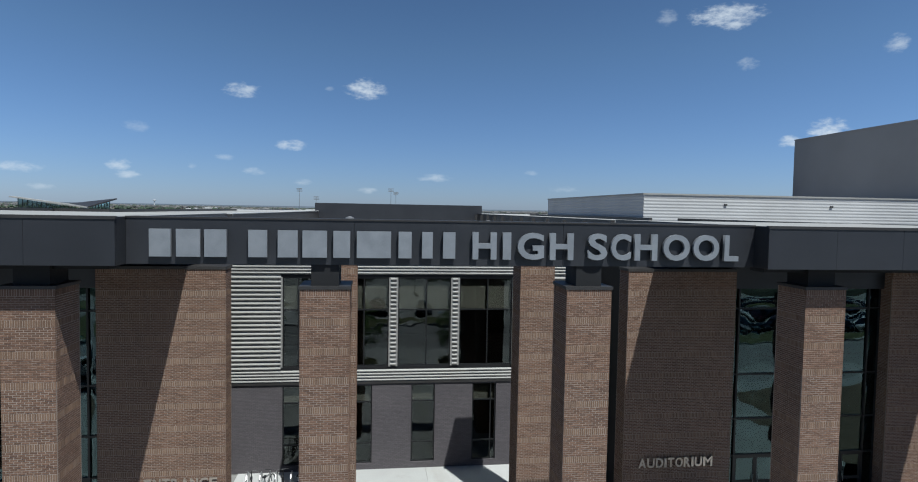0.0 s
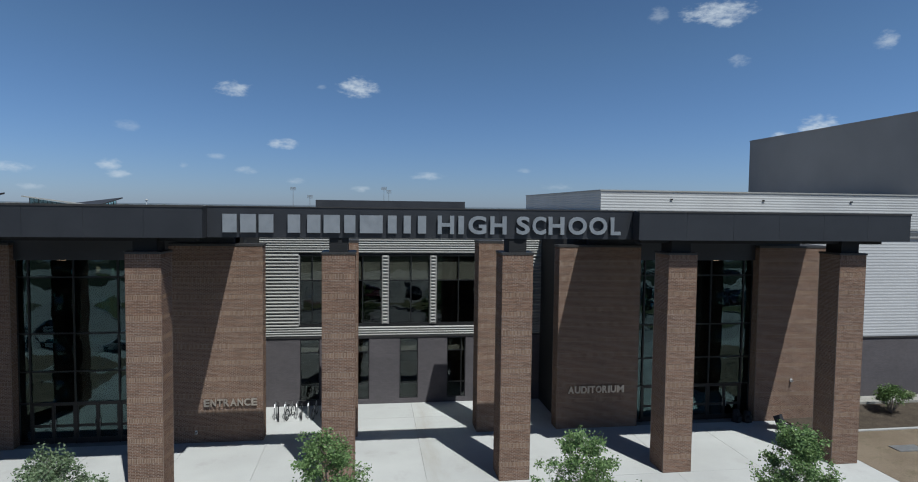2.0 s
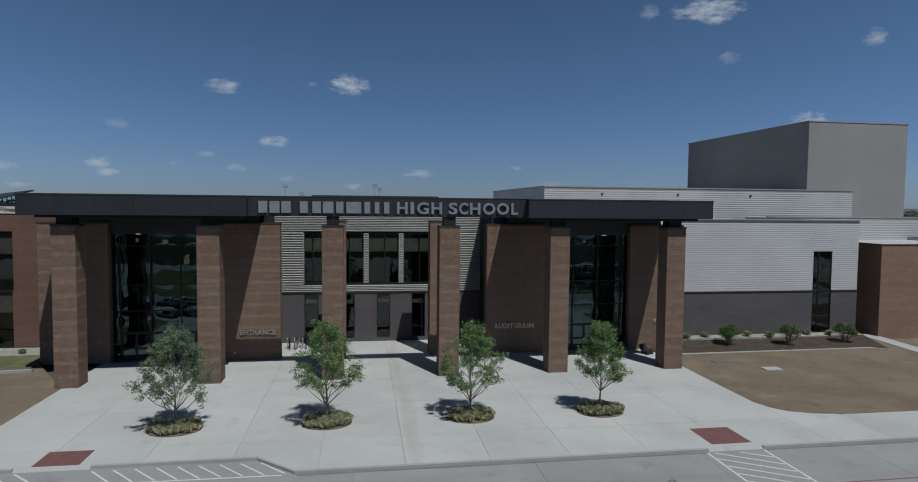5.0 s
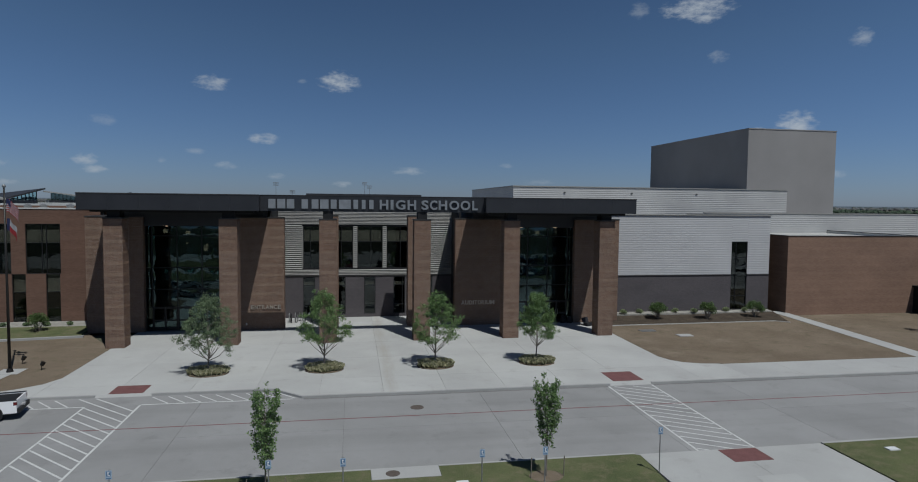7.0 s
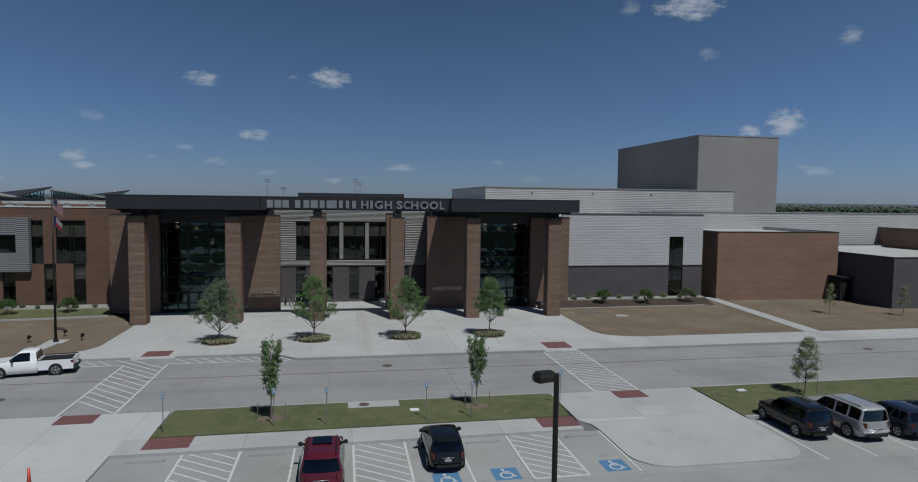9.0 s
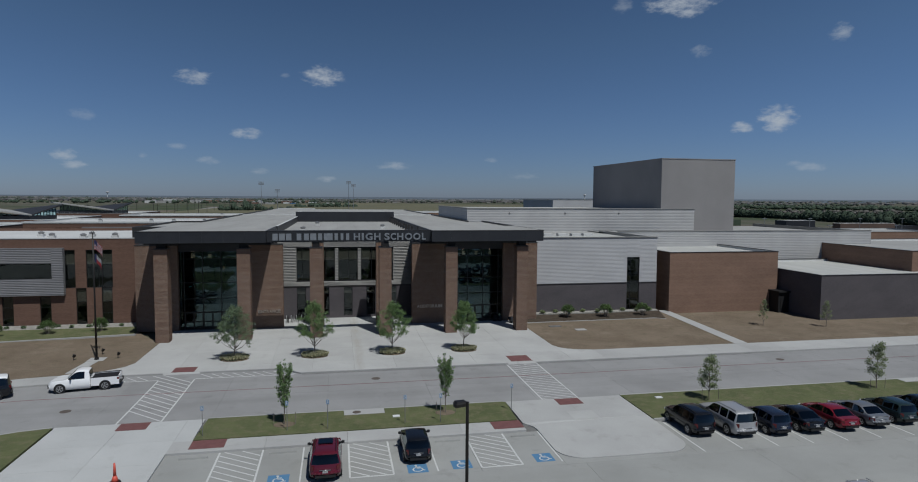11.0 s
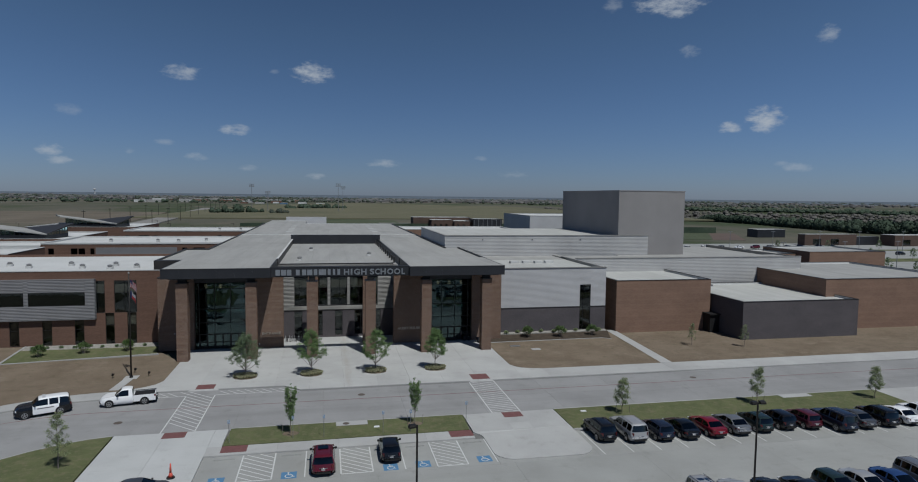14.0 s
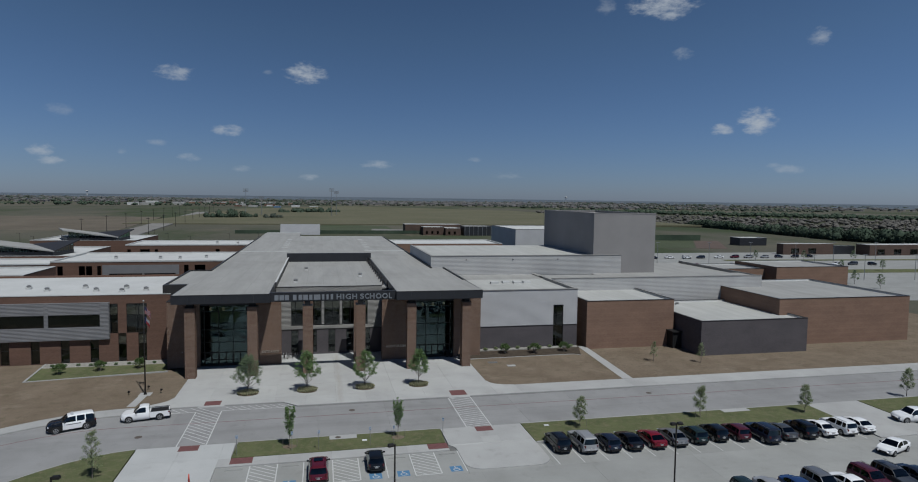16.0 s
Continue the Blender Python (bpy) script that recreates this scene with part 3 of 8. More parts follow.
def creek(x, y):
    """How far the land falls away towards the wooded creek in the north-east."""
    ux, uy = 370 / 530.4, -380 / 530.4
    along_it = (x - 330) * ux + (y - 980) * uy
    off = (x - 330) * uy - (y - 980) * ux
    run = min(1, max(0, (along_it + 260) / 260))
    return -26 * math.exp(-(off / 150) ** 2) * run * run * (3 - 2 * run)


ground = Shape()
radii, spokes = [0, 60, 130, 220, 350, 430, 510, 590, 670, 750, 830, 910, 990, 1070, 1150, 1250, 1400, 1750, 2150, 2600, 3100, 3650, 4200, 4800], 144
rng = random.Random(4)
ground.v.append((0, 20, -0.2))
for r in radii[1:]:
    for i in range(spokes):
        a = 2 * math.pi * i / spokes
        x, y = r * math.cos(a), 20 + r * math.sin(a)
        roll = noise.noise(Vector((x / 900, y / 900, 3))) * min(1, max(0, r - 500) / 1500) * 5
        ground.v.append((x, y, far_height(r) + roll + creek(x, y)))
ground.f += [(0, 1 + i, 1 + (i + 1) % spokes) for i in range(spokes)]
for j in range(len(radii) - 2):
    for i in range(spokes):
        k, q = 1 + j * spokes + i, 1 + j * spokes + (i + 1) % spokes
        ground.f.append((k, k + spokes, q + spokes, q))
# Base colours are greyed to take in the haze of distance.
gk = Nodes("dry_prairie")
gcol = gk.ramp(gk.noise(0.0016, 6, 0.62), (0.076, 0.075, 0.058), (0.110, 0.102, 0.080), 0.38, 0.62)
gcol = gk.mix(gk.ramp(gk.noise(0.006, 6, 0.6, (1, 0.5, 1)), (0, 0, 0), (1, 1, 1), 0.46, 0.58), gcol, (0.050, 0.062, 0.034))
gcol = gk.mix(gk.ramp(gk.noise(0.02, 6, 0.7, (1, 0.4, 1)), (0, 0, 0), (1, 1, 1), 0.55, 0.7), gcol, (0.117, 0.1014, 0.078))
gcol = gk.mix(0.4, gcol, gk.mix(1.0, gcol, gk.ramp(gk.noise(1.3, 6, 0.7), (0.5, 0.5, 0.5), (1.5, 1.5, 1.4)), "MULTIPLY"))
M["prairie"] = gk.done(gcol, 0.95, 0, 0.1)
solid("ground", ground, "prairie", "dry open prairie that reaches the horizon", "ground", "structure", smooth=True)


def north_kerb(x):
    return 6.6 - (0.028 * (x + 24) ** 2 if x < -24 else 0)


def bay_kerb(x):
    """The kerb along the plaza, set back where cars may stop."""
    if x <= -23.5 or x >= -3.0:
        return north_kerb(x)
    if x < -20.5:
        return 6.6 + 1.85 * (x + 23.5) / 3.0
    return 8.45 if x <= -5.0 else 8.45 - 1.85 * (x + 5.0) / 2.0


def south_kerb(x):
    return -5.2 - (0.052 * (x + 19) ** 2 if x < -19 else 0)


def slabs(parent, name, xs, ys, z, thick, material, gap=0.014, skip=None):
    """Concrete cast in bays, with sunk joints between them."""
    for x0, x1 in zip(xs, xs[1:]):
        for y0, y1 in zip(ys, ys[1:]):
            if skip and skip((x0 + x1) / 2, (y0 + y1) / 2):
                continue
            part(name, Shape().box(x0 + gap / 2, x1 - gap / 2, y0 + gap / 2, y1 - gap / 2, z - thick, z), material, parent)


def steps(a, b, step):
    n = max(1, round((b - a) / step))
    return [a + (b - a) * i / n for i in range(n + 1)]


def strip(shape, xs, low, high, z0, z1):
    """A band between two lines y = low(x) and y = high(x)."""
    for a, b in zip(xs, xs[1:]):
        shape.prism([(a, low(a)), (b, low(b)), (b, high(b)), (a, high(a))], z0, z1)
    return shape


road = tagged(new("road"), "grey concrete drive with a worn red fire-lane line", "road", kind="structure")
slabs(road, "slab", steps(-18, 150, 9.0), [-5.2, 0.7, 6.6], ROAD_Z, 0.12, "road")
bend = Shape()
strip(bend, steps(-44, -18, 2.0), south_kerb, north_kerb, ROAD_Z - 0.12, ROAD_Z)
part("bend", bend, "road", road)
part("stopping_bay", Shape().prism([(-23.5, 6.605), (-3.0, 6.605), (-5.0, 8.45), (-20.5, 8.45)], ROAD_Z - 0.12, ROAD_Z), "road", road)
bed = Shape()
bed.box(-24, 150, -55, 7, -0.2, ROAD_Z - 0.02)
part("joint_filler", bed, "joint", road)

lot = tagged(new("parking_lot"), "pale concrete parking lot with painted bays", "parking lot", kind="structure")
slabs(lot, "slab", steps(-20, 150, 12.0), steps(-55, -17.6, 12.4), ROAD_Z, 0.12, "lot", 0.01)
# Unseen slabs to the west, added as pale ground for the glass to mirror.
slabs(lot, "slab", steps(-120, -37, 12), steps(-55, -22, 12), ROAD_Z - 0.012, 0.1, "lot")
slabs(lot, "slab", [-37, -28.5, -20.01], [-55, -45, -34.1], ROAD_Z, 0.12, "lot")
slabs(lot, "slab", [-10.7, -4.4, 1.2, 9.5, 15.1], [-17.6, -11.7], ROAD_Z, 0.12, "lot")
slabs(lot, "slab", [15.1, 24.6], [-17.6, -9.0], ROAD_Z, 0.03, "lot")
slabs(lot, "slab", steps(24.6, 66.6, 8.3), [-17.6, -11.4], ROAD_Z, 0.12, "lot")
slabs(lot, "slab", steps(75.4, 150, 8.3), [-17.6, -11.4], ROAD_Z, 0.12, "lot")

plaza = tagged(new("plaza"), "pale concrete entrance plaza cast in large bays", "plaza", kind="structure")
PX = [-19.8, -15.0, -10.35, -6.15, -1.97, 2.2, 6.38, 10.5, 14.7, 19.3, 25.1]
slabs(plaza, "slab", PX, [10.6, 16.4, 22.0, 28.7], 0.0, 0.2, "plaza")
slabs(plaza, "slab", PX[:4], [8.65, 10.6], 0.0, 0.2, "plaza")
slabs(plaza, "slab", PX[4:], [6.8, 10.6], 0.0, 0.2, "plaza")
part("slab", Shape().prism([(-6.143, 8.657), (-5.0, 8.657), (-3.0, 6.807), (-1.977, 6.807), (-1.977, 10.593), (-6.143, 10.593)], -0.2, 0.0), "plaza", plaza)
slabs(plaza, "slab", [-7.2, -2.6, 2.2, 7.0, 11.0], [28.7, 31.6, 34.6], 0.0, 0.2, "plaza")
under = Shape()
under.prism([(-19.8, 8.75), (-4.95, 8.75), (-2.95, 6.9), (25.1, 6.9), (25.1, 34.6), (-19.8, 34.6)], -0.19, -0.03)
part("joint_filler", under, "joint_pale", plaza)
flare = Shape()
flare.prism([(-19.81, 8.65), (-19.81, 13.0), (-20.4, 11.6), (-21.6, 10.6), (-23.6, 9.6), (-24, 6.8), (-23.5, 6.8), (-20.5, 8.65)], -0.2, -0.001)
flare.prism([(25.11, 6.8), (28.9, 6.8), (28.9, 10.8), (27.4, 11.05), (26.2, 11.6), (25.5, 12.4), (25.11, 13.6)], -0.2, -0.001)
part("rounded_corner", flare, "plaza", plaza)
# Kerb along the plaza and the walks
kerb = Shape()
strip(kerb, steps(-44, -24, 2.0) + [-23.5, -20.5, -16.0], bay_kerb, lambda x: bay_kerb(x) + 0.2, -0.2, 0.004)
strip(kerb, [-12.6, -5.0, -3.0, 0, 17.9], bay_kerb, lambda x: bay_kerb(x) + 0.2, -0.2, 0.004)
strip(kerb, [21.0, 60, 150], lambda x: 6.6, lambda x: 6.8, -0.2, 0.004)
solid("north_kerb", kerb, "kerb", "pale concrete kerb along the drive", "kerb", "structure")
ramps = Shape()
for a, b, y in ((-16.0, -12.6, 8.45), (17.9, 21.0, 6.6)):
    ramps.prism([(a, y), (b, y), (b, y + 0.2), (a, y + 0.2)], -0.2, [-0.14, -0.14, 0.0, 0.0])
solid("kerb_ramp", ramps, "kerb", "lowered concrete kerb at the crossing", "kerb", "structure")

walk_east = tagged(new("sidewalk"), "concrete sidewalk between kerb and dry lawn", "sidewalk", kind="structure")
slabs(walk_east, "slab", steps(28.9, 150, 4.5), [6.8, 10.7], 0.0, 0.2, "walk")
walk_west = Shape()
strip(walk_west, steps(-44, -24, 2.0), lambda x: north_kerb(x) + 0.2, lambda x: north_kerb(x) + 2.8, -0.2, 0.0)
solid("sidewalk", walk_west, "walk", "curving concrete sidewalk beside the drive", "sidewalk", "structure")

# Lawns and beds
lawn_e = Shape()
lawn_e.prism([(25.12, 13.65), (25.52, 12.45), (26.22, 11.65), (27.42, 11.1), (28.9, 10.84), (29.2, 10.72), (46.4, 10.72), (46.8, 16), (28.2, 26.2), (25.12, 26.2)], -0.2, [0.0] * 7 + [0.12, 0.06, 0.0])
lawn_e.prism([(48.6, 10.72), (150, 10.72), (150, 60), (49.5, 31.1)], -0.2, [0.0, 0.0, 0.1, 0.02])
lawn_e.prism([(46.45, 10.72), (46.9, 10.72), (48.0, 31.0), (46.0, 25.0), (46.8, 16)], -0.2, [0.0, 0.0, 0.3, 0.2, 0.12])
solid("lawn", lawn_e, "dry_lawn", "dormant brown lawn beside the plaza", "lawn", "structure")
lawn_fill = Shape()
lawn_fill.prism([(28.3, 26.1), (46.75, 16.05), (46.0, 25.0), (45.0, 26.2)], -0.2, [0.06, 0.12, 0.2, 0.15])
solid("lawn", lawn_fill, "dry_lawn", "dormant brown lawn sloping to the planted bed", "lawn", "structure")
path_e = Shape()
path_e.prism([(46.9, 10.71), (48.6, 10.71), (49.5, 31.0), (48.0, 31.0)], -0.2, [0.012, 0.012, 0.34, 0.34])
solid("footpath", path_e, "walk", "narrow concrete footpath across the lawn", "footpath", "structure")
bed_e = Shape()
bed_e.prism([(25.12, 26.3), (45.0, 26.3), (46.1, 25.1), (48.0, 30.95), (28.2, 30.95), (25.12, 28.6)], -0.2, [0.05, 0.16, 0.22, 0.55, 0.55, 0.1])
solid("planting_bed", bed_e, "mulch", "dark mulch bed below the metal wall", "planting bed", "structure")
edge_e = Shape()
edge_e.prism([(25.12, 26.1), (45.1, 26.1), (46.0, 24.9), (46.15, 25.1), (45.1, 26.32), (25.12, 26.32)], -0.2, [0.1, 0.2, 0.26, 0.26, 0.2, 0.1])
solid("bed_edging", edge_e, "kerb", "pale concrete edging of the planting bed", "edging", "structure")
stones = Shape()
stones.prism([(28.3, 30.0), (47.6, 30.0), (47.6, 30.98), (28.3, 30.98)], 0.1, [0.52, 0.52, 0.6, 0.6])
solid("gravel_strip", stones, "gravel", "pale gravel strip along the wall foot", "gravel", "structure")

lawn_w = Shape()
pts = [(x, north_kerb(x) + 2.8) for x in steps(-44, -24, 2.0)]
lawn_w.prism(pts + [(-23.6, 9.62), (-21.6, 10.62), (-20.4, 11.62), (-19.82, 13.0), (-19.82, 22), (-24.2, 28.5), (-24.2, 33.3), (-75, 33.3), (-75, -4)], -0.2,
             [0.0] * (len(pts) + 5) + [0.15, 0.3, 0.3, 0.0])
solid("lawn", lawn_w, "dry_lawn", "dormant brown lawn with green patches", "lawn", "structure")
bed_w = Shape()
bed_w.prism([(-42.6, 23.6), (-24.0, 26.4), (-24.3, 30.6), (-43.2, 30.6)], 0.0, [0.22, 0.24, 0.36, 0.36])
solid("planting_bed", bed_w, "lawn", "green planting bed before the brick wing", "planting bed", "structure")
edge_w = Shape()
edge_w.prism([(-42.9, 23.3), (-23.6, 26.1), (-23.6, 26.4), (-42.6, 23.6)], 0.0, 0.31)
edge_w.prism([(-42.9, 23.3), (-42.6, 23.6), (-43.4, 33.2), (-43.7, 33.2)], 0.0, [0.31, 0.31, 0.42, 0.42])
solid("bed_edging", edge_w, "kerb", "thin pale concrete edging of the bed", "edging", "structure")
stones = Shape()
stones.prism([(-43.3, 30.6), (-24.3, 30.6), (-24.3, 33.3), (-43.3, 33.3)], 0.1, [0.33, 0.33, 0.38, 0.38])
solid("gravel_strip", stones, "gravel", "pale gravel strip below the brick wing", "gravel", "structure")
flag_pad = Shape()
flag_pad.box(-24.9, -23.3, 14.4, 15.9, -0.1, 0.05)
flag_pad.prism([(-25.1, 9.9), (-24.0, 9.9), (-23.7, 14.4), (-24.8, 14.4)], -0.1, 0.04)
solid("flagpole_pad", flag_pad, "walk", "small concrete pad and path to the flagpole", "concrete pad", "structure")

# South side: green strips, walks and the rounded island
strip_lawn = Shape()
strip_lawn.prism([(-9.4, -9.6), (14.1, -9.6), (14.3, -5.5), (14.0, -5.3), (4.2, -5.3), (4.2, -6.4), (1.0, -6.4), (1.0, -5.3), (-9.2, -5.3)], -0.19, 0.05)
solid("lawn", strip_lawn, "lawn", "green grass strip with young trees", "lawn", "structure")
inlet = Shape().box(1.02, 4.18, -6.38, -5.2, -0.19, 0.06)
solid("storm_drain_inlet", inlet, "walk", "concrete storm drain inlet in the grass strip", "drain inlet")
apron = tagged(new("sidewalk"), "wide pale concrete crossing between drive and lot", "sidewalk", kind="structure")
slabs(apron, "slab", [-19.9, -15.2, -10.7], [-17.6, -13.2, -9.3, -5.2], -0.02, 0.17, "apron")
slabs(apron, "slab", [-10.7, -9.45], [-9.65, -5.2], -0.02, 0.17, "apron")
slabs(apron, "slab", [-10.7, -4.4, 1.2, 5.4, 9.5, 14.2], [-11.7, -9.65], 0.0, 0.19, "walk")
slabs(apron, "slab", [14.35, 19.5, 24.6], [-10.2, -5.2], -0.01, 0.18, "walk")
corner = [(14.35, -10.21), (14.75, -10.5), (15.0, -10.9), (15.1, -11.4)] + [(17.0 - 1.9 * math.cos(radians(9 * i)), -15.1 - 1.9 * math.sin(radians(9 * i))) for i in range(11)]
corner += [(22.8 + 1.8 * math.sin(radians(9 * i)), -15.3 - 1.8 * math.cos(radians(9 * i))) for i in range(11)] + [(24.6, -10.21)]
isl = Shape().prism(corner, -0.19, [-0.012 if y > -10.3 else -0.10 + 0.05 * (x - 15) / 9.6 for x, y in corner])
part("island", isl, "walk", apron, "rounded concrete island")
rim = Shape()
for (ax, ay), (bx, by) in zip(corner, corner[1:-1]):
    ux, uy = bx - ax, by - ay
    ln = math.hypot(ux, uy)
    ox, oy = uy / ln * 0.17, -ux / ln * 0.17
    rim.prism([(ax - ox, ay - oy), (bx - ox, by - oy), (bx + ox * 0.06, by + oy * 0.06), (ax + ox * 0.06, ay + oy * 0.06)], -0.186, [(-0.012 if y > -10.3 else -0.10 + 0.05 * (x - 15) / 9.6) + 0.006 for x, y in ((ax, ay), (bx, by), (bx, by), (ax, ay))])
part("kerb", rim, "walk", apron)
lawn2 = Shape()
lawn2.box(24.62, 66.58, -11.2, -5.4, -0.19, 0.05)
lawn2.box(75.4, 150, -11.2, -5.4, -0.19, 0.05)
solid("lawn", lawn2, "lawn", "long green grass strip along the drive", "lawn", "structure")
kerbs = Shape()
kerbs.box(24.62, 66.6, -5.4, -5.2, -0.19, 0.06).box(75.4, 150, -5.4, -5.2, -0.19, 0.06)
kerbs.box(24.62, 66.6, -11.4, -11.2, -0.19, 0.06).box(75.4, 150, -11.4, -11.2, -0.19, 0.06)
kerbs.box(-9.2, 1.0, -5.3, -5.15, -0.19, 0.06).box(4.2, 14.1, -5.3, -5.15, -0.19, 0.06)
solid("kerb", kerbs, "kerb", "pale concrete kerbs of the grass strips", "kerb", "structure")
drive2 = Shape().box(66.6, 75.4, -17.6, -5.2, -0.19, -0.02)
solid("sidewalk", drive2, "walk", "pale concrete crossing between the parking rows", "sidewalk", "structure")
lawn3 = Shape()
xs = steps(-36, -20, 2.0)
lawn3.prism([(x, south_kerb(x) - 0.2) for x in xs] + [(-20.0, -34), (-36, -34)], -0.19, 0.05)
solid("lawn", lawn3, "lawn", "green grass corner beside the curving drive", "lawn", "structure")
k3 = Shape()
strip(k3, xs, lambda x: south_kerb(x) - 0.2, south_kerb, -0.19, 0.06)
solid("kerb", k3, "kerb", "pale concrete kerb of the grass corner", "kerb", "structure")

# Unseen dark ground, added so that the entrance glass mirrors something dark.
field_s = Shape().prism([(-150, -55.1), (-150, -330), (190, -330), (190, -55.1)][::-1], -0.19, -0.04)
solid("lawn", field_s, "unseen_dark", "unseen dark field added south of the lot for the glass to mirror", "lawn", "structure")

# Painted marks and tactile pads
def pad(x0, x1, y0, y1, z):
    p = solid("tactile_pad", Shape().box(0, x1 - x0, 0, y1 - y0, -0.004, 0.012), "pad", "dark red tactile paving at a crossing ramp", "tactile paving", group="tactile pads", at=pose(x0, y0, z))
    return p


pad(-15.3, -13.2, 8.7, 10.5, 0.0)
pad(18.4, 20.7, 7.2, 9.5, 0.0)
pad(18.6, 20.7, -6.8, -5.3, -0.008)
pad(-15.4, -13.3, -6.7, -5.2, -0.018)
pad(-9.4, -7.1, -11.2, -9.68, 0.002)
pad(11.9, 14.2, -11.2, -9.68, 0.002)


def stripe(s, a, b, w, z):
    (ax, ay), (bx, by) = a, b
    ln = math.hypot(bx - ax, by - ay)
    ox, oy = -(by - ay) / ln * w / 2, (bx - ax) / ln * w / 2
    s.prism([(ax - ox, ay - oy), (bx - ox, by - oy), (bx + ox, by + oy), (ax + ox, ay + oy)], z - 0.006, z + 0.006)


def crossing(x0, x1, slant):
    """A crosswalk with slanted bars: each bar is a painted piece of its own."""
    c = tagged(new("crosswalk"), "worn white painted crosswalk with slanted bars", "crosswalk", kind="structure")
    for x in (x0, x1):
        s = Shape()
        stripe(s, (x, -5.1), (x, 6.5), 0.12, ROAD_Z)
        part("edge_line", s, "white_line", c)
    y = -4.6
    while y < 6.3 - slant:
        ya, yb = y, y + slant
        xa, xb = x0 + 0.1, x1 - 0.1
        if ya > 6.4:
            xa = xa + (xb - xa) * (6.4 - ya) / slant
            ya = 6.4
        if yb < -5:
            xb = xa + (xb - xa) * (ya + 5) / (ya - yb)
            yb = -5
        s = Shape()
        stripe(s, (xa, ya), (xb, yb), 0.1, ROAD_Z + 0.002)
        part("bar", s, "white_line", c)
        y += 0.86


crossing(17.75, 20.95, -1.9)
west_cross = tagged(new("crosswalk"), "worn white painted crosswalk with steeply slanted bars", "crosswalk", kind="structure")
for x in (-15.9, -12.72):
    s = Shape()
    stripe(s, (x, -5.1), (x, 6.65), 0.12, ROAD_Z)
    part("edge_line", s, "white_line", west_cross)
for i in range(12):
    yb = -4.7 + 0.93 * i
    reach = 3.0 if yb + 2.8 < 6.6 else (8.3 - yb) / 0.92
    s = Shape()
    stripe(s, (-12.8 - reach, yb + 0.92 * reach), (-12.8, yb), 0.1, ROAD_Z + 0.002)
    part("bar", s, "white_line", west_cross)
hatch = tagged(new("kerb_hatching"), "worn white hatching painted in the stopping bay", "road marking", kind="structure")
s = Shape()
stripe(s, (-20.6, 6.66), (-15.96, 6.66), 0.1, ROAD_Z)
stripe(s, (-12.66, 6.7), (-3.6, 6.62), 0.1, ROAD_Z)
part("edge_line", s, "white_line", hatch)
for x in [-20.1, -19.14, -18.18] + [-12.45 + 0.96 * i for i in range(9)]:
    s = Shape()
    stripe(s, (x, 8.2), (x + 1.3, 6.78), 0.09, ROAD_Z)
    part("bar", s, "white_line", hatch)
red = Shape()
xs = steps(-42, -24, 2.0) + [-12, 0, 12, 24, 40, 60, 150]
for a, b in zip(xs, xs[1:]):
    stripe(red, (a, north_kerb(a) - 4.15), (b, north_kerb(b) - 4.15), 0.085, ROAD_Z + 0.003)
solid("fire_lane_line", red, "red_line", "worn red fire-lane line along the drive", "road marking", "structure")


# Thin dark strip on the road along the kerb foot.
gutter = Shape()
for a, b in ((-2.9, 17.8), (21.1, 46.0)):
    strip(gutter, steps(a, b, 4.0), lambda x: 6.43 + 0.03 * math.sin(x), lambda x: 6.595, ROAD_Z - 0.004, ROAD_Z + 0.004)
solid("gutter_dirt", gutter, "joint", "thin dark line along the kerb foot", "dirt", "structure")


def hatched_bay(x0, x1):
    c = tagged(new("hatched_bay"), "white hatched access aisle between parking bays", "road marking", kind="structure")
    y0, y1 = -17.1, -11.75
    s = Shape()
    for a, b in (((x0, y0), (x0, y1)), ((x1, y0), (x1, y1)), ((x0, y0), (x1, y0))):
        stripe(s, a, b, 0.12, ROAD_Z)
    part("edge_line", s, "white_line", c)
    y = y1 + 1.0
    while y > y0 - 1.2:
        a, b = (x0 + 0.1, y), (x1 - 0.1, y - 1.9)
        if a[1] > y1:
            a = (x0 + (y - y1) / 1.9 * (x1 - x0), y1)
        if b[1] < y0:
            b = (x0 + (y - y0) / 1.9 * (x1 - x0), y0)
        if b[0] - a[0] > 0.2:
            s = Shape()
            stripe(s, a, b, 0.1, ROAD_Z + 0.002)
            part("bar", s, "white_line", c)
        y -= 0.78


for x0, x1 in ((-7.25, -4.45), (1.25, 3.95), (9.58, 12.3)):
    hatched_bay(x0, x1)
bays = tagged(new("bay_lines"), "white painted lines between parking bays", "road marking", kind="structure")
for x in (-1.75, 6.75, 15.0):
    s = Shape()
    stripe(s, (x, -17.1), (x, -11.75), 0.1, ROAD_Z)
    part("line", s, "white_line", bays)
for i in range(15):
    s = Shape()
    stripe(s, (25.2 + 2.83 * i, -17.3), (25.2 + 2.83 * i, -11.6), 0.1, ROAD_Z)
    part("line", s, "white_line", bays)
for i in range(26):
    s = Shape()
    stripe(s, (25.25 + 2.78 * i, -36.0), (25.25 + 2.78 * i, -25.2), 0.1, ROAD_Z)
    part("line", s, "white_line", bays)


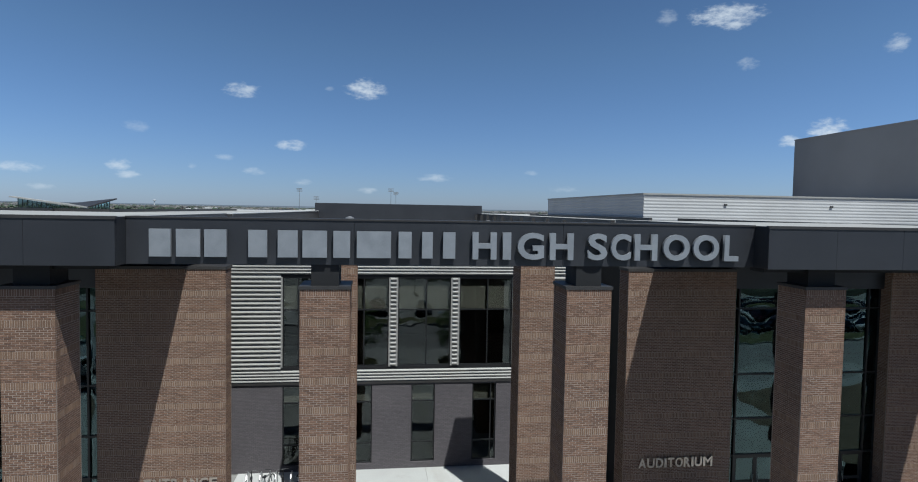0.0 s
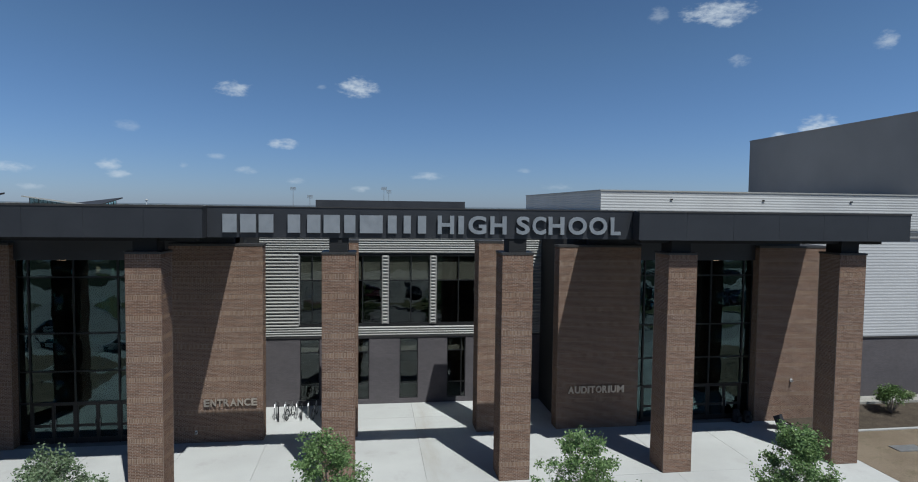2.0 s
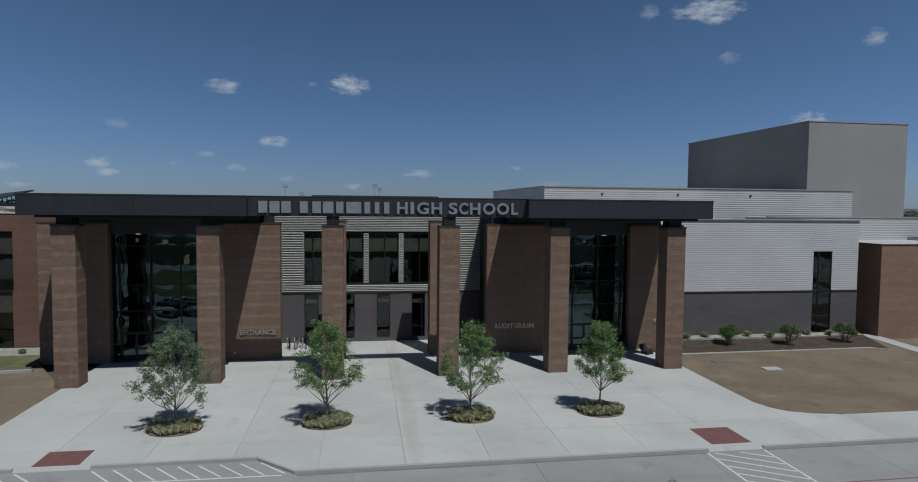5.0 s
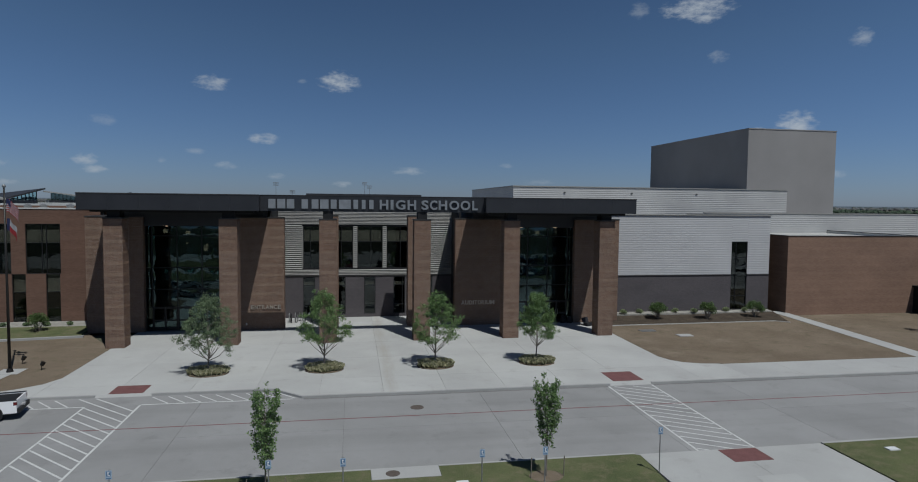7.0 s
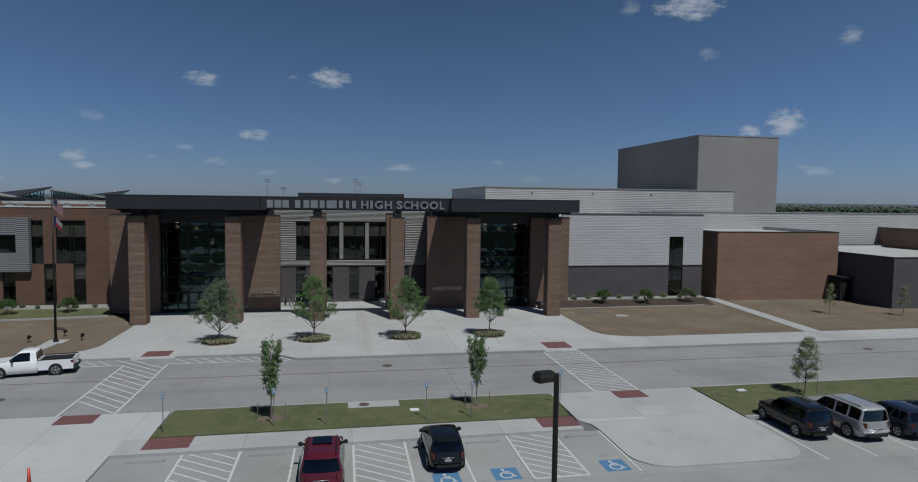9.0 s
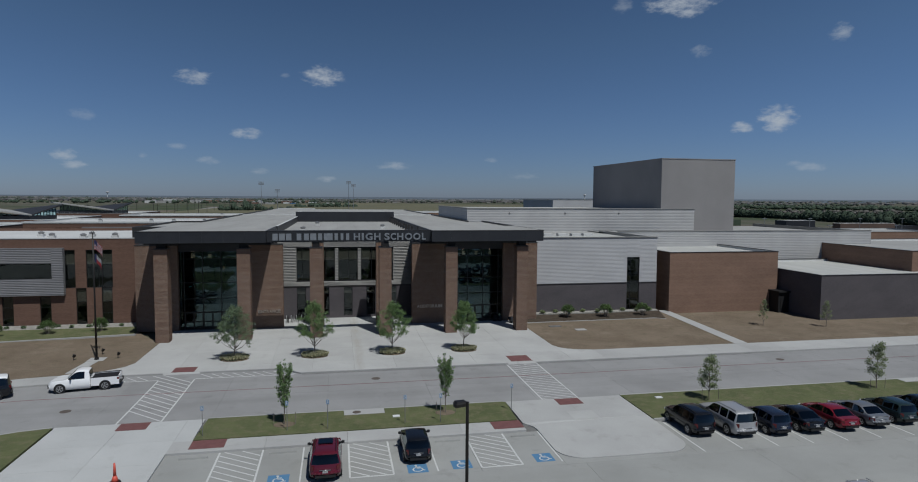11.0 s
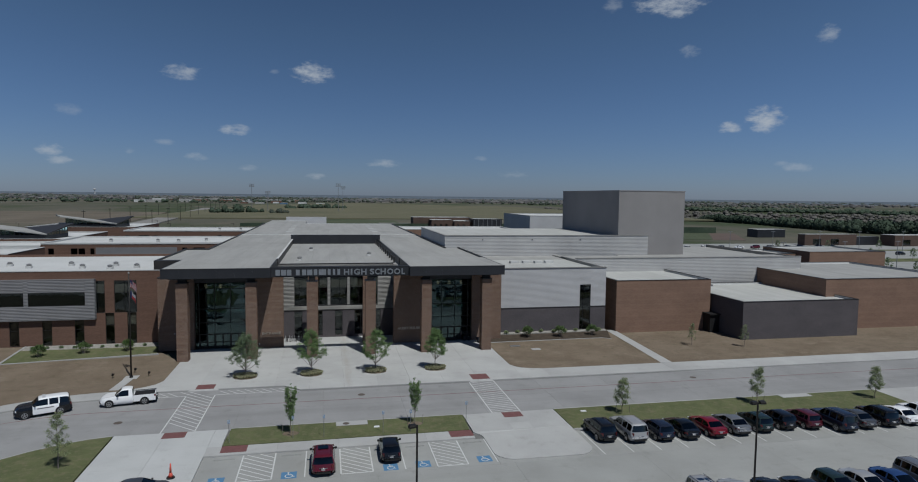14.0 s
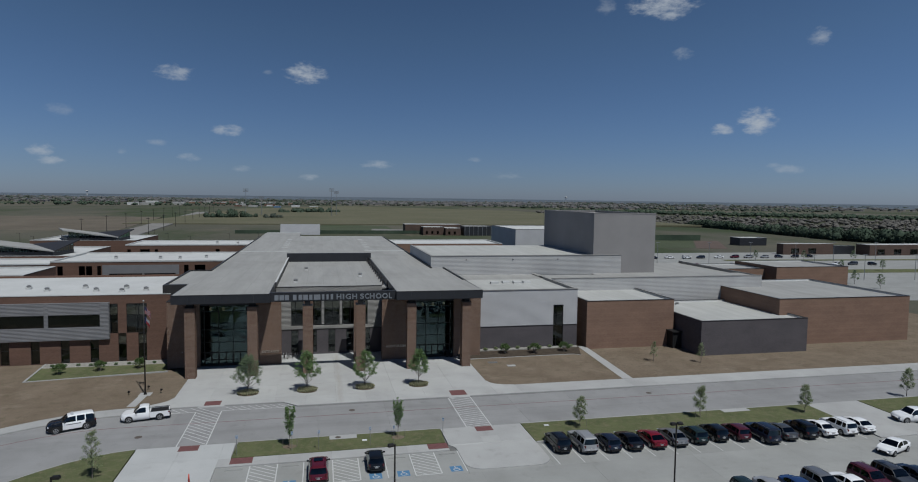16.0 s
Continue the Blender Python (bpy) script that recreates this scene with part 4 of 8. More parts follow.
def wheelchair_mark(x, y):
    """Blue square with the white access symbol."""
    m = thing("accessible_bay_mark", "blue painted square with white wheelchair symbol", "road marking", (x, y, ROAD_Z), group="accessible bay marks")
    part("square", Shape().box(-0.64, 0.64, -0.64, 0.64, -0.004, 0.005), "blue_line", m)
    s = Shape()
    ring = [(0.30 * math.cos(a), -0.16 + 0.30 * math.sin(a)) for a in [radians(100 + i * 20) for i in range(13)]]
    for a, b in zip(ring, ring[1:]):
        stripe(s, a, b, 0.08, 0.006)
    for a, b in (((-0.06, 0.34), (-0.02, 0.0)), ((-0.02, 0.02), (0.24, 0.02)), ((0.24, 0.02), (0.36, -0.32)), ((-0.04, 0.18), (0.2, 0.18)), ((0.36, -0.32), (0.46, -0.28))):
        stripe(s, a, b, 0.09, 0.006)
    s.prism([(-0.07 + 0.09 * math.cos(radians(45 * i)), 0.46 + 0.09 * math.sin(radians(45 * i))) for i in range(8)], 0.001, 0.012)
    part("symbol", s, "white_line", m, "white wheelchair symbol")


for x, y in ((-8.85, -16.65), (-3.05, -16.55), (5.5, -16.5), (8.37, -16.4), (13.95, -16.3)):
    wheelchair_mark(x, y)

# ---- portico ----
COLUMN_X = (-19.5, -10.35, -1.97, 6.38, 14.7, 23.97)
BED, LONG, SOLDIER, JOINT = 0.0685, 0.203, 0.225, 0.010
brick_data = {}


def brick_mesh(w, h, material):
    key = (round(w, 3), round(h, 3), material)
    if key not in brick_data:
        s, c = Shape(), 0.006
        x, z, d = w / 2, h / 2, 0.055
        s.add([(-x + c, -d, -z + c), (x - c, -d, -z + c), (x - c, -d, z - c), (-x + c, -d, z - c),
               (-x, -d + c, -z), (x, -d + c, -z), (x, -d + c, z), (-x, -d + c, z), (-x, 0, -z), (x, 0, -z), (x, 0, z), (-x, 0, z)],
              [(0, 1, 2, 3), (4, 5, 1, 0), (5, 6, 2, 1), (6, 7, 3, 2), (7, 4, 0, 3), (8, 9, 5, 4), (9, 10, 6, 5), (10, 11, 7, 6), (11, 8, 4, 7)])
        brick_data[key] = s.data("brick", M[material])
    return brick_data[key]


def courses(width, height, z0=0.0):
    """Bricks of one face: middle across, middle up, width, height. Running bond, with a soldier band in every eleventh course."""
    out, z, row = [], z0, 0
    while z < z0 + height - 0.05:
        for k in range(11):
            h = SOLDIER if k == 10 else BED
            h = min(h, z0 + height - z)
            if h < 0.05:
                break
            if k == 10:
                n = max(1, round(width / BED))
                w = width / n
                out += [(-width / 2 + w * (i + 0.5), z + h / 2, w - JOINT, h - JOINT) for i in range(n)]
            else:
                n = max(1, round(width / LONG))
                w = width / n
                if row % 2:
                    cuts = [-width / 2] + [-width / 2 + w * (i + 0.5) for i in range(n)] + [width / 2]
                else:
                    cuts = [-width / 2 + w * i for i in range(n + 1)]
                out += [((a + b) / 2, z + h / 2, b - a - JOINT, h - JOINT) for a, b in zip(cuts, cuts[1:])]
            z += h
            row += 1
    return out


def brickwork(parent, faces, singles):
    """faces: (pose of the face's middle foot, width, height). The first singles bricks of the first face, from the top, are pieces of their own."""
    mass, bands = Shape(), Shape()
    left = singles
    jitter = random.Random(7)
    for pose_f, width, height in faces:
        rows = sorted(courses(width, height), key=lambda b: -b[1])
        for bx, bz, w, h in rows:
            out = jitter.uniform(-0.003, 0.004)
            if left > 0:
                left -= 1
                ob = new("brick", brick_mesh(w, h, "band_piece" if h > 0.2 else "brick_piece"))
                ob.parent = parent
                ob.matrix_basis = pose_f @ Matrix.Translation((bx, -out, bz))
                continue
            x, z, d, c = w / 2, h / 2, 0.055 + out, 0.005
            pts = [(bx - x + c, -d, bz - z + c), (bx + x - c, -d, bz - z + c), (bx + x - c, -d, bz + z - c), (bx - x + c, -d, bz + z - c),
                   (bx - x, 0, bz - z), (bx + x, 0, bz - z), (bx + x, 0, bz + z), (bx - x, 0, bz + z)]
            (bands if h > 0.2 else mass).add([tuple(pose_f @ Vector(p)) for p in pts], [(0, 1, 2, 3), (4, 5, 1, 0), (5, 6, 2, 1), (6, 7, 3, 2), (7, 4, 0, 3)])
    ob = part("brickwork", mass, "brick_many", parent)
    tagged(ob, kind="stuff")
    tagged(part("soldier_band", bands, "band_many", parent), kind="stuff")


def column(x, y, top, singles, label):
    """A square brick column with a dark cap and the steel block that carries the canopy."""
    c = thing("brick_column", label, "column", (x, y, 0), group="portico columns")
    h = 0.75
    core = h - 0.006
    part("core", Shape().box(-core, core, -core, core, 0, top - 0.1), "mortar", c)
    e = h - 0.055
    faces = [(pose(0, -e, 0), 1.5, top - 0.1), (pose(e, 0, 0, 0, 0, 90), 1.39, top - 0.1), (pose(-e, 0, 0, 0, 0, -90), 1.39, top - 0.1), (pose(0, e, 0, 0, 0, 180), 1.5, top - 0.1)]
    brickwork(c, faces, singles)
    part("cap", Shape().box(-h - 0.03, h + 0.03, -h - 0.03, h + 0.03, top - 0.1, top), "coping", c, "dark metal cap")
    return c


def pier(x0, x1, y0, y1, top, singles, label):
    """A broad brick pier."""
    c = thing("brick_pier", label, "pier", ((x0 + x1) / 2, (y0 + y1) / 2, 0), group="portico piers")
    w, d = (x1 - x0) / 2, (y1 - y0) / 2
    part("core", Shape().box(-w + 0.006, w - 0.006, -d + 0.006, d - 0.006, 0, top - 0.12), "mortar", c)
    faces = [(pose(0, -d + 0.055, 0), 2 * w, top - 0.12), (pose(w - 0.055, 0, 0, 0, 0, 90), 2 * d - 0.11, top - 0.12), (pose(-w + 0.055, 0, 0, 0, 0, -90), 2 * d - 0.11, top - 0.12)]
    brickwork(c, faces, singles)
    part("cap", Shape().box(-w - 0.03, w + 0.03, -d - 0.03, d + 0.03, top - 0.12, top), "coping", c, "dark metal cap")
    return c


CANOPY_LOW, CANOPY_TOP, PIER_TOP = 11.65, 13.03, 10.97


def canopy(x0, x1, inner_left):
    """One wing of the entrance canopy: fascia of flat panels, soffit and roof."""
    c = thing("entrance_canopy", "deep charcoal metal canopy over a school entrance", "canopy", ((x0 + x1) / 2, 21.3, 0), group="entrance canopies")
    w, d = (x1 - x0) / 2, 13.1
    n = 6
    xs = [-w + 2 * w * i / n for i in range(n + 1)]
    for a, b in zip(xs, xs[1:]):
        part("fascia_panel", Shape().box(a + 0.004, b - 0.004, 0, 0.1, CANOPY_LOW, CANOPY_TOP), "metal_dark", c)
    for side in (-1, 1):
        ys = [0.1 + (d - 0.1) * i / 4 for i in range(5)]
        for a, b in zip(ys, ys[1:]):
            lo, hi = (-w, -w + 0.1) if side < 0 else (w - 0.1, w)
            part("fascia_panel", Shape().box(lo, hi, a + 0.004, b - 0.004, CANOPY_LOW, CANOPY_TOP), "metal_dark", c)
    # The shade under the canopy is part of this near-black colour.
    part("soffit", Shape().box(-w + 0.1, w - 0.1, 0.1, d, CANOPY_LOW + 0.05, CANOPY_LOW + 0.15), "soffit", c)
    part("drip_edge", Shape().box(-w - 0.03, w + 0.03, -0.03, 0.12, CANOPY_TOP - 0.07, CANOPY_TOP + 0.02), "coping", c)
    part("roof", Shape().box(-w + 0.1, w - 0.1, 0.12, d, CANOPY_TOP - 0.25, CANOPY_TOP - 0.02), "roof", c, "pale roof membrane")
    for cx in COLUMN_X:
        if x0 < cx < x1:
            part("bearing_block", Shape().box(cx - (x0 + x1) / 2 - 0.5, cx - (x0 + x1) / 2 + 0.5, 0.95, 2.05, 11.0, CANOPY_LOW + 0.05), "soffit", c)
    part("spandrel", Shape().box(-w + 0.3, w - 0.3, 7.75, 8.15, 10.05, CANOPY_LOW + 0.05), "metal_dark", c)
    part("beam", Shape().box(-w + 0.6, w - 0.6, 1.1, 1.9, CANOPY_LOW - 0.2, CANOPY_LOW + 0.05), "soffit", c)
    return c


canopy(-21.97, -7.69, False)
canopy(12.06, 26.5, True)


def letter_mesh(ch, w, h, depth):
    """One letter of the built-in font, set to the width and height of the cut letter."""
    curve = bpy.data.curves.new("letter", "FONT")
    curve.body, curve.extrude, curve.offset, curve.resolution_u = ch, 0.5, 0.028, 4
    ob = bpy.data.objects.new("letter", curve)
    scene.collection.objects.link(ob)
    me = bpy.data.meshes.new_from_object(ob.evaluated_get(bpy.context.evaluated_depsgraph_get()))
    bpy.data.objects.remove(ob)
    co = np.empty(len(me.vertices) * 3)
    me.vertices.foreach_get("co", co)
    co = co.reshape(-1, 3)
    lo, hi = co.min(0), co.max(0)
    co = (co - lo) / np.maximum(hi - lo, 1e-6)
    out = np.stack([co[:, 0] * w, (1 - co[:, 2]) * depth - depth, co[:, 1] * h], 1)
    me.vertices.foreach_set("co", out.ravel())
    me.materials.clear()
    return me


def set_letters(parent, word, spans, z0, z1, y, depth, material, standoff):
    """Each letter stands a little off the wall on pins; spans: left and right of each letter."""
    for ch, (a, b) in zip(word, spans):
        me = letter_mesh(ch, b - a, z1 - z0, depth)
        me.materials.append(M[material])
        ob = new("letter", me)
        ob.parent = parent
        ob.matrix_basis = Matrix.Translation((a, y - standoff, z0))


sign = thing("sign_beam", "charcoal beam with raised pale metal letters", "sign", (2.185, 22.05, 0))
SX = 2.185
for i in range(3):
    a, b = -9.87 + 6.583 * i, -9.87 + 6.583 * (i + 1)
    part("panel", Shape().box(a + 0.005, b - 0.005, 0, 0.1, CANOPY_LOW, CANOPY_TOP), "metal_dark", sign)
part("beam_body", Shape().box(-9.87, 9.87, 0.1, 0.75, CANOPY_LOW + 0.01, CANOPY_TOP - 0.03), "metal_dark", sign)
part("drip_edge", Shape().box(-9.87, 9.87, -0.03, 0.78, CANOPY_TOP - 0.03, CANOPY_TOP + 0.02), "coping", sign)
for cx in COLUMN_X[2:4]:
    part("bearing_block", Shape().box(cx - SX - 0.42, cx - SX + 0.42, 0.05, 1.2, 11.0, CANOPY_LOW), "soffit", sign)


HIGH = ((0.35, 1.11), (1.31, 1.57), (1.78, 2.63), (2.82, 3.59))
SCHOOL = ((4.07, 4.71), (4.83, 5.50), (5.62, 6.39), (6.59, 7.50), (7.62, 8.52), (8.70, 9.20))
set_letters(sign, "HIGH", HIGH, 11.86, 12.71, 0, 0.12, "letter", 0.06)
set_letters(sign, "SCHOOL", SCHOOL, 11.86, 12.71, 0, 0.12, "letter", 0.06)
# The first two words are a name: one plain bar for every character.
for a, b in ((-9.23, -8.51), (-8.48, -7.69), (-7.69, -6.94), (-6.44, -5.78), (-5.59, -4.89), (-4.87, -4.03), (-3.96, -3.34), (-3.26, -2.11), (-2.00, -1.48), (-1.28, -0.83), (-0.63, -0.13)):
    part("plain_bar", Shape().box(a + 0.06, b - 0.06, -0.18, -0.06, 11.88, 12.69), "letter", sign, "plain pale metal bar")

for i, cx in enumerate(COLUMN_X):
    column(cx, 22.75, 11.0, 300 if i in (1, 2, 3, 4) else 160, "square brown brick column with banded courses and dark cap")
column(-1.97, 29.35, 11.2, 120, "square brown brick column standing in the open court")
column(6.4, 29.35, 11.2, 120, "square brown brick column standing in the open court")

entrance = pier(-11.3, -6.4, 28.6, 29.6, PIER_TOP, 300, "broad brown brick pier with raised word ENTRANCE")
auditorium = pier(10.45, 15.5, 28.6, 29.6, PIER_TOP, 300, "broad brown brick pier with raised word AUDITORIUM")
pier(23.2, 28.1, 28.6, 31.0, PIER_TOP, 120, "broad brown brick pier beside the glass entrance")
pier(-24.2, -19.2, 28.6, 33.4, PIER_TOP, 60, "broad brown brick pier beside the glass entrance")


def word_spans(word, x0, x1, narrow="I"):
    wide = [0.35 if ch == "I" else 1.15 if ch in "OCDAU" else 1.45 if ch == "M" else 1.0 for ch in word]
    gap = 0.16
    unit = (x1 - x0) / (sum(wide) + gap * (len(word) - 1))
    out, x = [], x0
    for k in wide:
        out.append((x, x + k * unit))
        x += (k + gap) * unit
    return out


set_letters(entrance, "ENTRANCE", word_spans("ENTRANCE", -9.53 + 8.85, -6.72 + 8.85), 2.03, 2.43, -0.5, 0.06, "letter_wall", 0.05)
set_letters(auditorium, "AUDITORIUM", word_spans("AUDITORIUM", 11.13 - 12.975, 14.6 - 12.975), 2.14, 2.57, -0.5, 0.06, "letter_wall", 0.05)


def pillow(x0, x1, z0, z1, y, sag):
    """A toughened pane that bellies out a few millimetres, which bends what it mirrors."""
    s, n = Shape(), 8
    for k in range(n + 1):
        for i in range(n + 1):
            u, v = 2 * i / n - 1, 2 * k / n - 1
            s.v.append((x0 + (x1 - x0) * i / n, y - sag * (1 - u * u) * (1 - v * v), z0 + (z1 - z0) * k / n))
    s.f += [(k * (n + 1) + i, k * (n + 1) + i + 1, (k + 1) * (n + 1) + i + 1, (k + 1) * (n + 1) + i) for k in range(n) for i in range(n)]
    return s.box(x0, x1, y + 0.001, y + 0.014, z0, z1)


def glass_wall(x0, x1):
    """A tall glazed entrance: mullions, panes, and pairs of doors at its foot."""
    y = 29.3
    g = thing("glass_entrance_wall", "tall black-framed glass entrance wall with doors", "glass wall", ((x0 + x1) / 2, y, 0), group="glass entrance walls")
    w = (x1 - x0) / 2
    n = 3
    xs = [-w + 0.58 + (2 * w - 1.16) * i / n for i in range(n + 1)]
    zs = [2.25, 3.97, 6.05, 9.1, 10.05]
    cols = [-w] + xs + [w]
    belly = random.Random(int(x0 * 10))
    for x in cols:
        part("mullion", Shape().box(x - 0.04, x + 0.04, -0.06, 0.12, 0, 10.05), "black", g)
    for z in zs[:-1]:
        part("transom", Shape().box(-w + 0.04, w - 0.04, -0.05, 0.11, z - 0.035, z + 0.035), "black", g)
    for a, b in zip(cols, cols[1:]):
        for c, d in zip(zs, zs[1:]):
            part("pane", pillow(a + 0.04, b - 0.04, c + 0.03, d - 0.03, 0.02, belly.uniform(0.012, 0.018)), "glass_teal", g, smooth=True)
    for a, b in ((cols[0], cols[1]), (cols[-2], cols[-1])):
        part("pane", Shape().box(a + 0.04, b - 0.04, 0.02, 0.035, 0.15, 2.22), "glass_teal", g)
        part("sill", Shape().box(a + 0.04, b - 0.04, -0.03, 0.1, 0, 0.15), "black", g)
    for a, b in zip(xs, xs[1:]):
        m = (a + b) / 2
        for l, r, hx in ((a + 0.05, m - 0.01, m - 0.12), (m + 0.01, b - 0.05, m + 0.12)):
            s = Shape()
            s.box(l, l + 0.09, -0.03, 0.03, 0.02, 2.21).box(r - 0.09, r, -0.03, 0.03, 0.02, 2.21)
            s.box(l + 0.09, r - 0.09, -0.03, 0.03, 2.1, 2.21).box(l + 0.09, r - 0.09, -0.03, 0.03, 0.02, 0.32).box(l + 0.09, r - 0.09, -0.03, 0.03, 0.92, 1.06)
            door = part("door", s, "black", g, "black-framed glass door, closed")
            for c, d in ((0.32, 0.92), (1.06, 2.1)):
                part("pane", Shape().box(l + 0.09, r - 0.09, -0.006, 0.006, c, d), "glass_teal", door)
                part("handle", Shape().tube((hx, -0.09, 0.85), (hx, -0.09, 1.35), 0.018, n=6), "steel", door)
    return g


glass_wall(-19.2, -11.3)
glass_wall(15.5, 23.2)


def lobby(x0, x1):
    """The hall behind a glass wall, with hanging lamps."""
    r = tagged(new("lobby"), "dim entrance hall behind the glass", "hall", kind="structure")
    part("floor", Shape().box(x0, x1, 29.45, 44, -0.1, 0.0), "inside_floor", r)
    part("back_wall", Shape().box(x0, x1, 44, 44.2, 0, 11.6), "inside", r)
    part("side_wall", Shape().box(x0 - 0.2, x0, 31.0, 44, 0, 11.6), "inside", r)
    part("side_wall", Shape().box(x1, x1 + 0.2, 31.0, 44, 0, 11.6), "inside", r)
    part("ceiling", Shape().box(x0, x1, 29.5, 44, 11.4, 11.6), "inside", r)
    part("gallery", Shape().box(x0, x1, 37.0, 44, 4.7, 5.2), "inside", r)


lobby(-19.2, -11.3)
lobby(15.5, 23.2)
for x, y, z in ((-18.0, 31.6, 8.85), (-15.9, 31.5, 8.2), (-14.2, 31.3, 7.5), (18.1, 31.6, 8.8), (19.9, 31.4, 8.3), (21.9, 31.4, 8.9)):
    lamp = thing("pendant_lamp", "pale stacked-drum pendant lamp hanging in the hall", "pendant lamp", (x, y, z), group="hall pendant lamps")
    part("cord", Shape().tube((0, 0, 1.3), (0, 0, 11.4 - z), 0.012, n=5), "black", lamp)
    for i in range(3):
        part("shade", Shape().tube((0, 0, i * 0.44), (0, 0, i * 0.44 + 0.38), 0.2, 0.2, n=14), "lamp_shade", lamp, smooth=False)

# ---- court wall between the two entrances ----
court = tagged(new("wall_court"), "ribbed silver siding above charcoal brick, with windows", "wall", kind="structure")
CY = 34.5
UP = ((-5.05, -2.92), (-2.48, 0.22), (0.68, 3.4), (3.84, 6.62), (7.06, 8.4))
LOWER = ((-5.05, -3.8), (-1.75, -0.58), (1.42, 2.64), (4.6, 5.86), (7.75, 8.9))
UZ, LZ = (5.35, 9.9), (0.32, 4.4)
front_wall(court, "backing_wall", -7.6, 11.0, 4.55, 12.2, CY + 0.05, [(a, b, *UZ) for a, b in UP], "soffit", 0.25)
for a, b, c, d in around(-7.6, 11.0, 5.2, 10.05, [(UP[0][0] - 0.08, UP[-1][1] + 0.08, 5.2, 10.05)]):
    part("siding", Shape().ribs((a, CY + 0.04), (b, CY + 0.04), c, d, 0.218, 0.10), "silver", court, "broad ribbed silver siding")
for (a, b), (c, d) in zip(UP, UP[1:]):
    part("siding", Shape().ribs((b + 0.09, CY + 0.04), (c - 0.09, CY + 0.04), 5.35, 9.9, 0.218, 0.10), "silver", court, "narrow ribbed silver pilaster")
for c, d in ((4.58, 5.2), (10.05, 12.1)):
    part("siding", Shape().ribs((-7.6, CY + 0.02), (11.0, CY + 0.02), c, d, 0.155, 0.07), "silver", court, "fine ribbed silver siding")
part("coping", Shape().box(-7.6, 11.0, CY - 0.05, CY + 0.4, 12.1, 12.2), "coping", court)
for a, b in UP:
    part("reveal", Shape().box(a - 0.09, a, CY - 0.02, CY + 0.2, *UZ), "silver", court)
    part("reveal", Shape().box(b, b + 0.09, CY - 0.02, CY + 0.2, *UZ), "silver", court)
for i, (a, b) in enumerate(UP):
    window(court, a, b, *UZ, CY, [(a + b) / 2 + (0.1 if i else -0.3)], [8.25], blind=1.62)
front_wall(court, "base_wall", -7.6, 11.0, 0.0, 4.55, CY + 0.03, [(a, b, *LZ) for a, b in LOWER], "block_dark", 0.3, "charcoal brick base")
for i, (a, b) in enumerate(LOWER):
    window(court, a, b, *LZ, CY + 0.02, [b - 0.28] if i == 3 else [], [1.35, 3.5], blind=0.9)
part("lintel", Shape().box(-7.6, 11.0, CY - 0.03, CY + 0.05, 4.47, 4.58), "coping", court)
# Near-black colour carries the shade of the recess beside the piers.
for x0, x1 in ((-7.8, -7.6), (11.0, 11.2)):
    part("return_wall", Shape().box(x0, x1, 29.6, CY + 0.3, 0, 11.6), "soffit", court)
hall = tagged(new("court_rooms"), "rooms behind the court windows", "room", kind="structure")
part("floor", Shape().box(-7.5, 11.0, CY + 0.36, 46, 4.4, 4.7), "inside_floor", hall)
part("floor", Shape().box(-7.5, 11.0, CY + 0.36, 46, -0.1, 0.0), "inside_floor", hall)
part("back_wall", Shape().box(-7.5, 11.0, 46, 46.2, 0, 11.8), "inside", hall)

# ---- roofs of the main hall ----
spine = thing("main_hall", "long flat-roofed main hall behind the entrance canopies", "building", (2.2, 34.4, 0))
part("side_roof", Shape().box(-27.9, -9.9, 0.1, 21.0, 10.4, 12.75), "roof", spine, "pale roof membrane")
part("side_roof", Shape().box(9.9, 24.3, 0.1, 21.5, 10.4, 12.75), "roof", spine, "pale roof membrane")
part("court_roof", Shape().box(-9.85, 9.85, 0.4, 46.0, 11.6, 11.9), "roof", spine, "pale roof membrane")
s = Shape()
for a, b, c, d in ((-23.9, -9.9, 21.0, 130), (9.9, 21.6, 21.5, 130), (-9.9, 9.9, 47.0, 130)):
    part("rear_roof", Shape().box(a, b, c, d, 10.4, 12.75), "roof", spine, "pale roof membrane")
for a, b, c in ((-23.6, -10.2, 65.6), (10.2, 21.4, 65.6), (-9.8, 21.4, 129.4), (-23.6, -9.9, 155.4)):
    part("edge_strip", Shape().box(a, b, c, c + 0.5, 12.75, 12.95), "roof_white", spine, "white membrane edge strip")
part("rear_roof", Shape().box(-23.9, -9.9, 130, 156, 10.4, 12.75), "roof", spine, "pale roof membrane")
for x in (-13.4, 11.0):
    for i in range(5):
        part("walk_pad", Shape().box(x, x + 1.6, 80 + 8.5 * i, 81.2 + 8.5 * i, 12.75, 12.82), "roof_white", spine, "white roof walkway pad")
for x, q in ((-10.02, -9.72),):
    part("upstand_lining", Shape().box(x - 0.02, q + 0.02, 0.6, 45.8, 13.0, 13.05), "roof_white", spine, "white membrane over the upstand")
part("screen_wall", Shape().box(-10.2, 10.4, 46.0, 46.8, 11.9, 14.0), "metal_dark", spine, "low charcoal screen wall")
s = Shape()
s.box(-28.0, -27.7, 0.0, 21.1, 12.3, 13.0).box(24.2, 24.5, 0.0, 21.6, 12.3, 13.0)
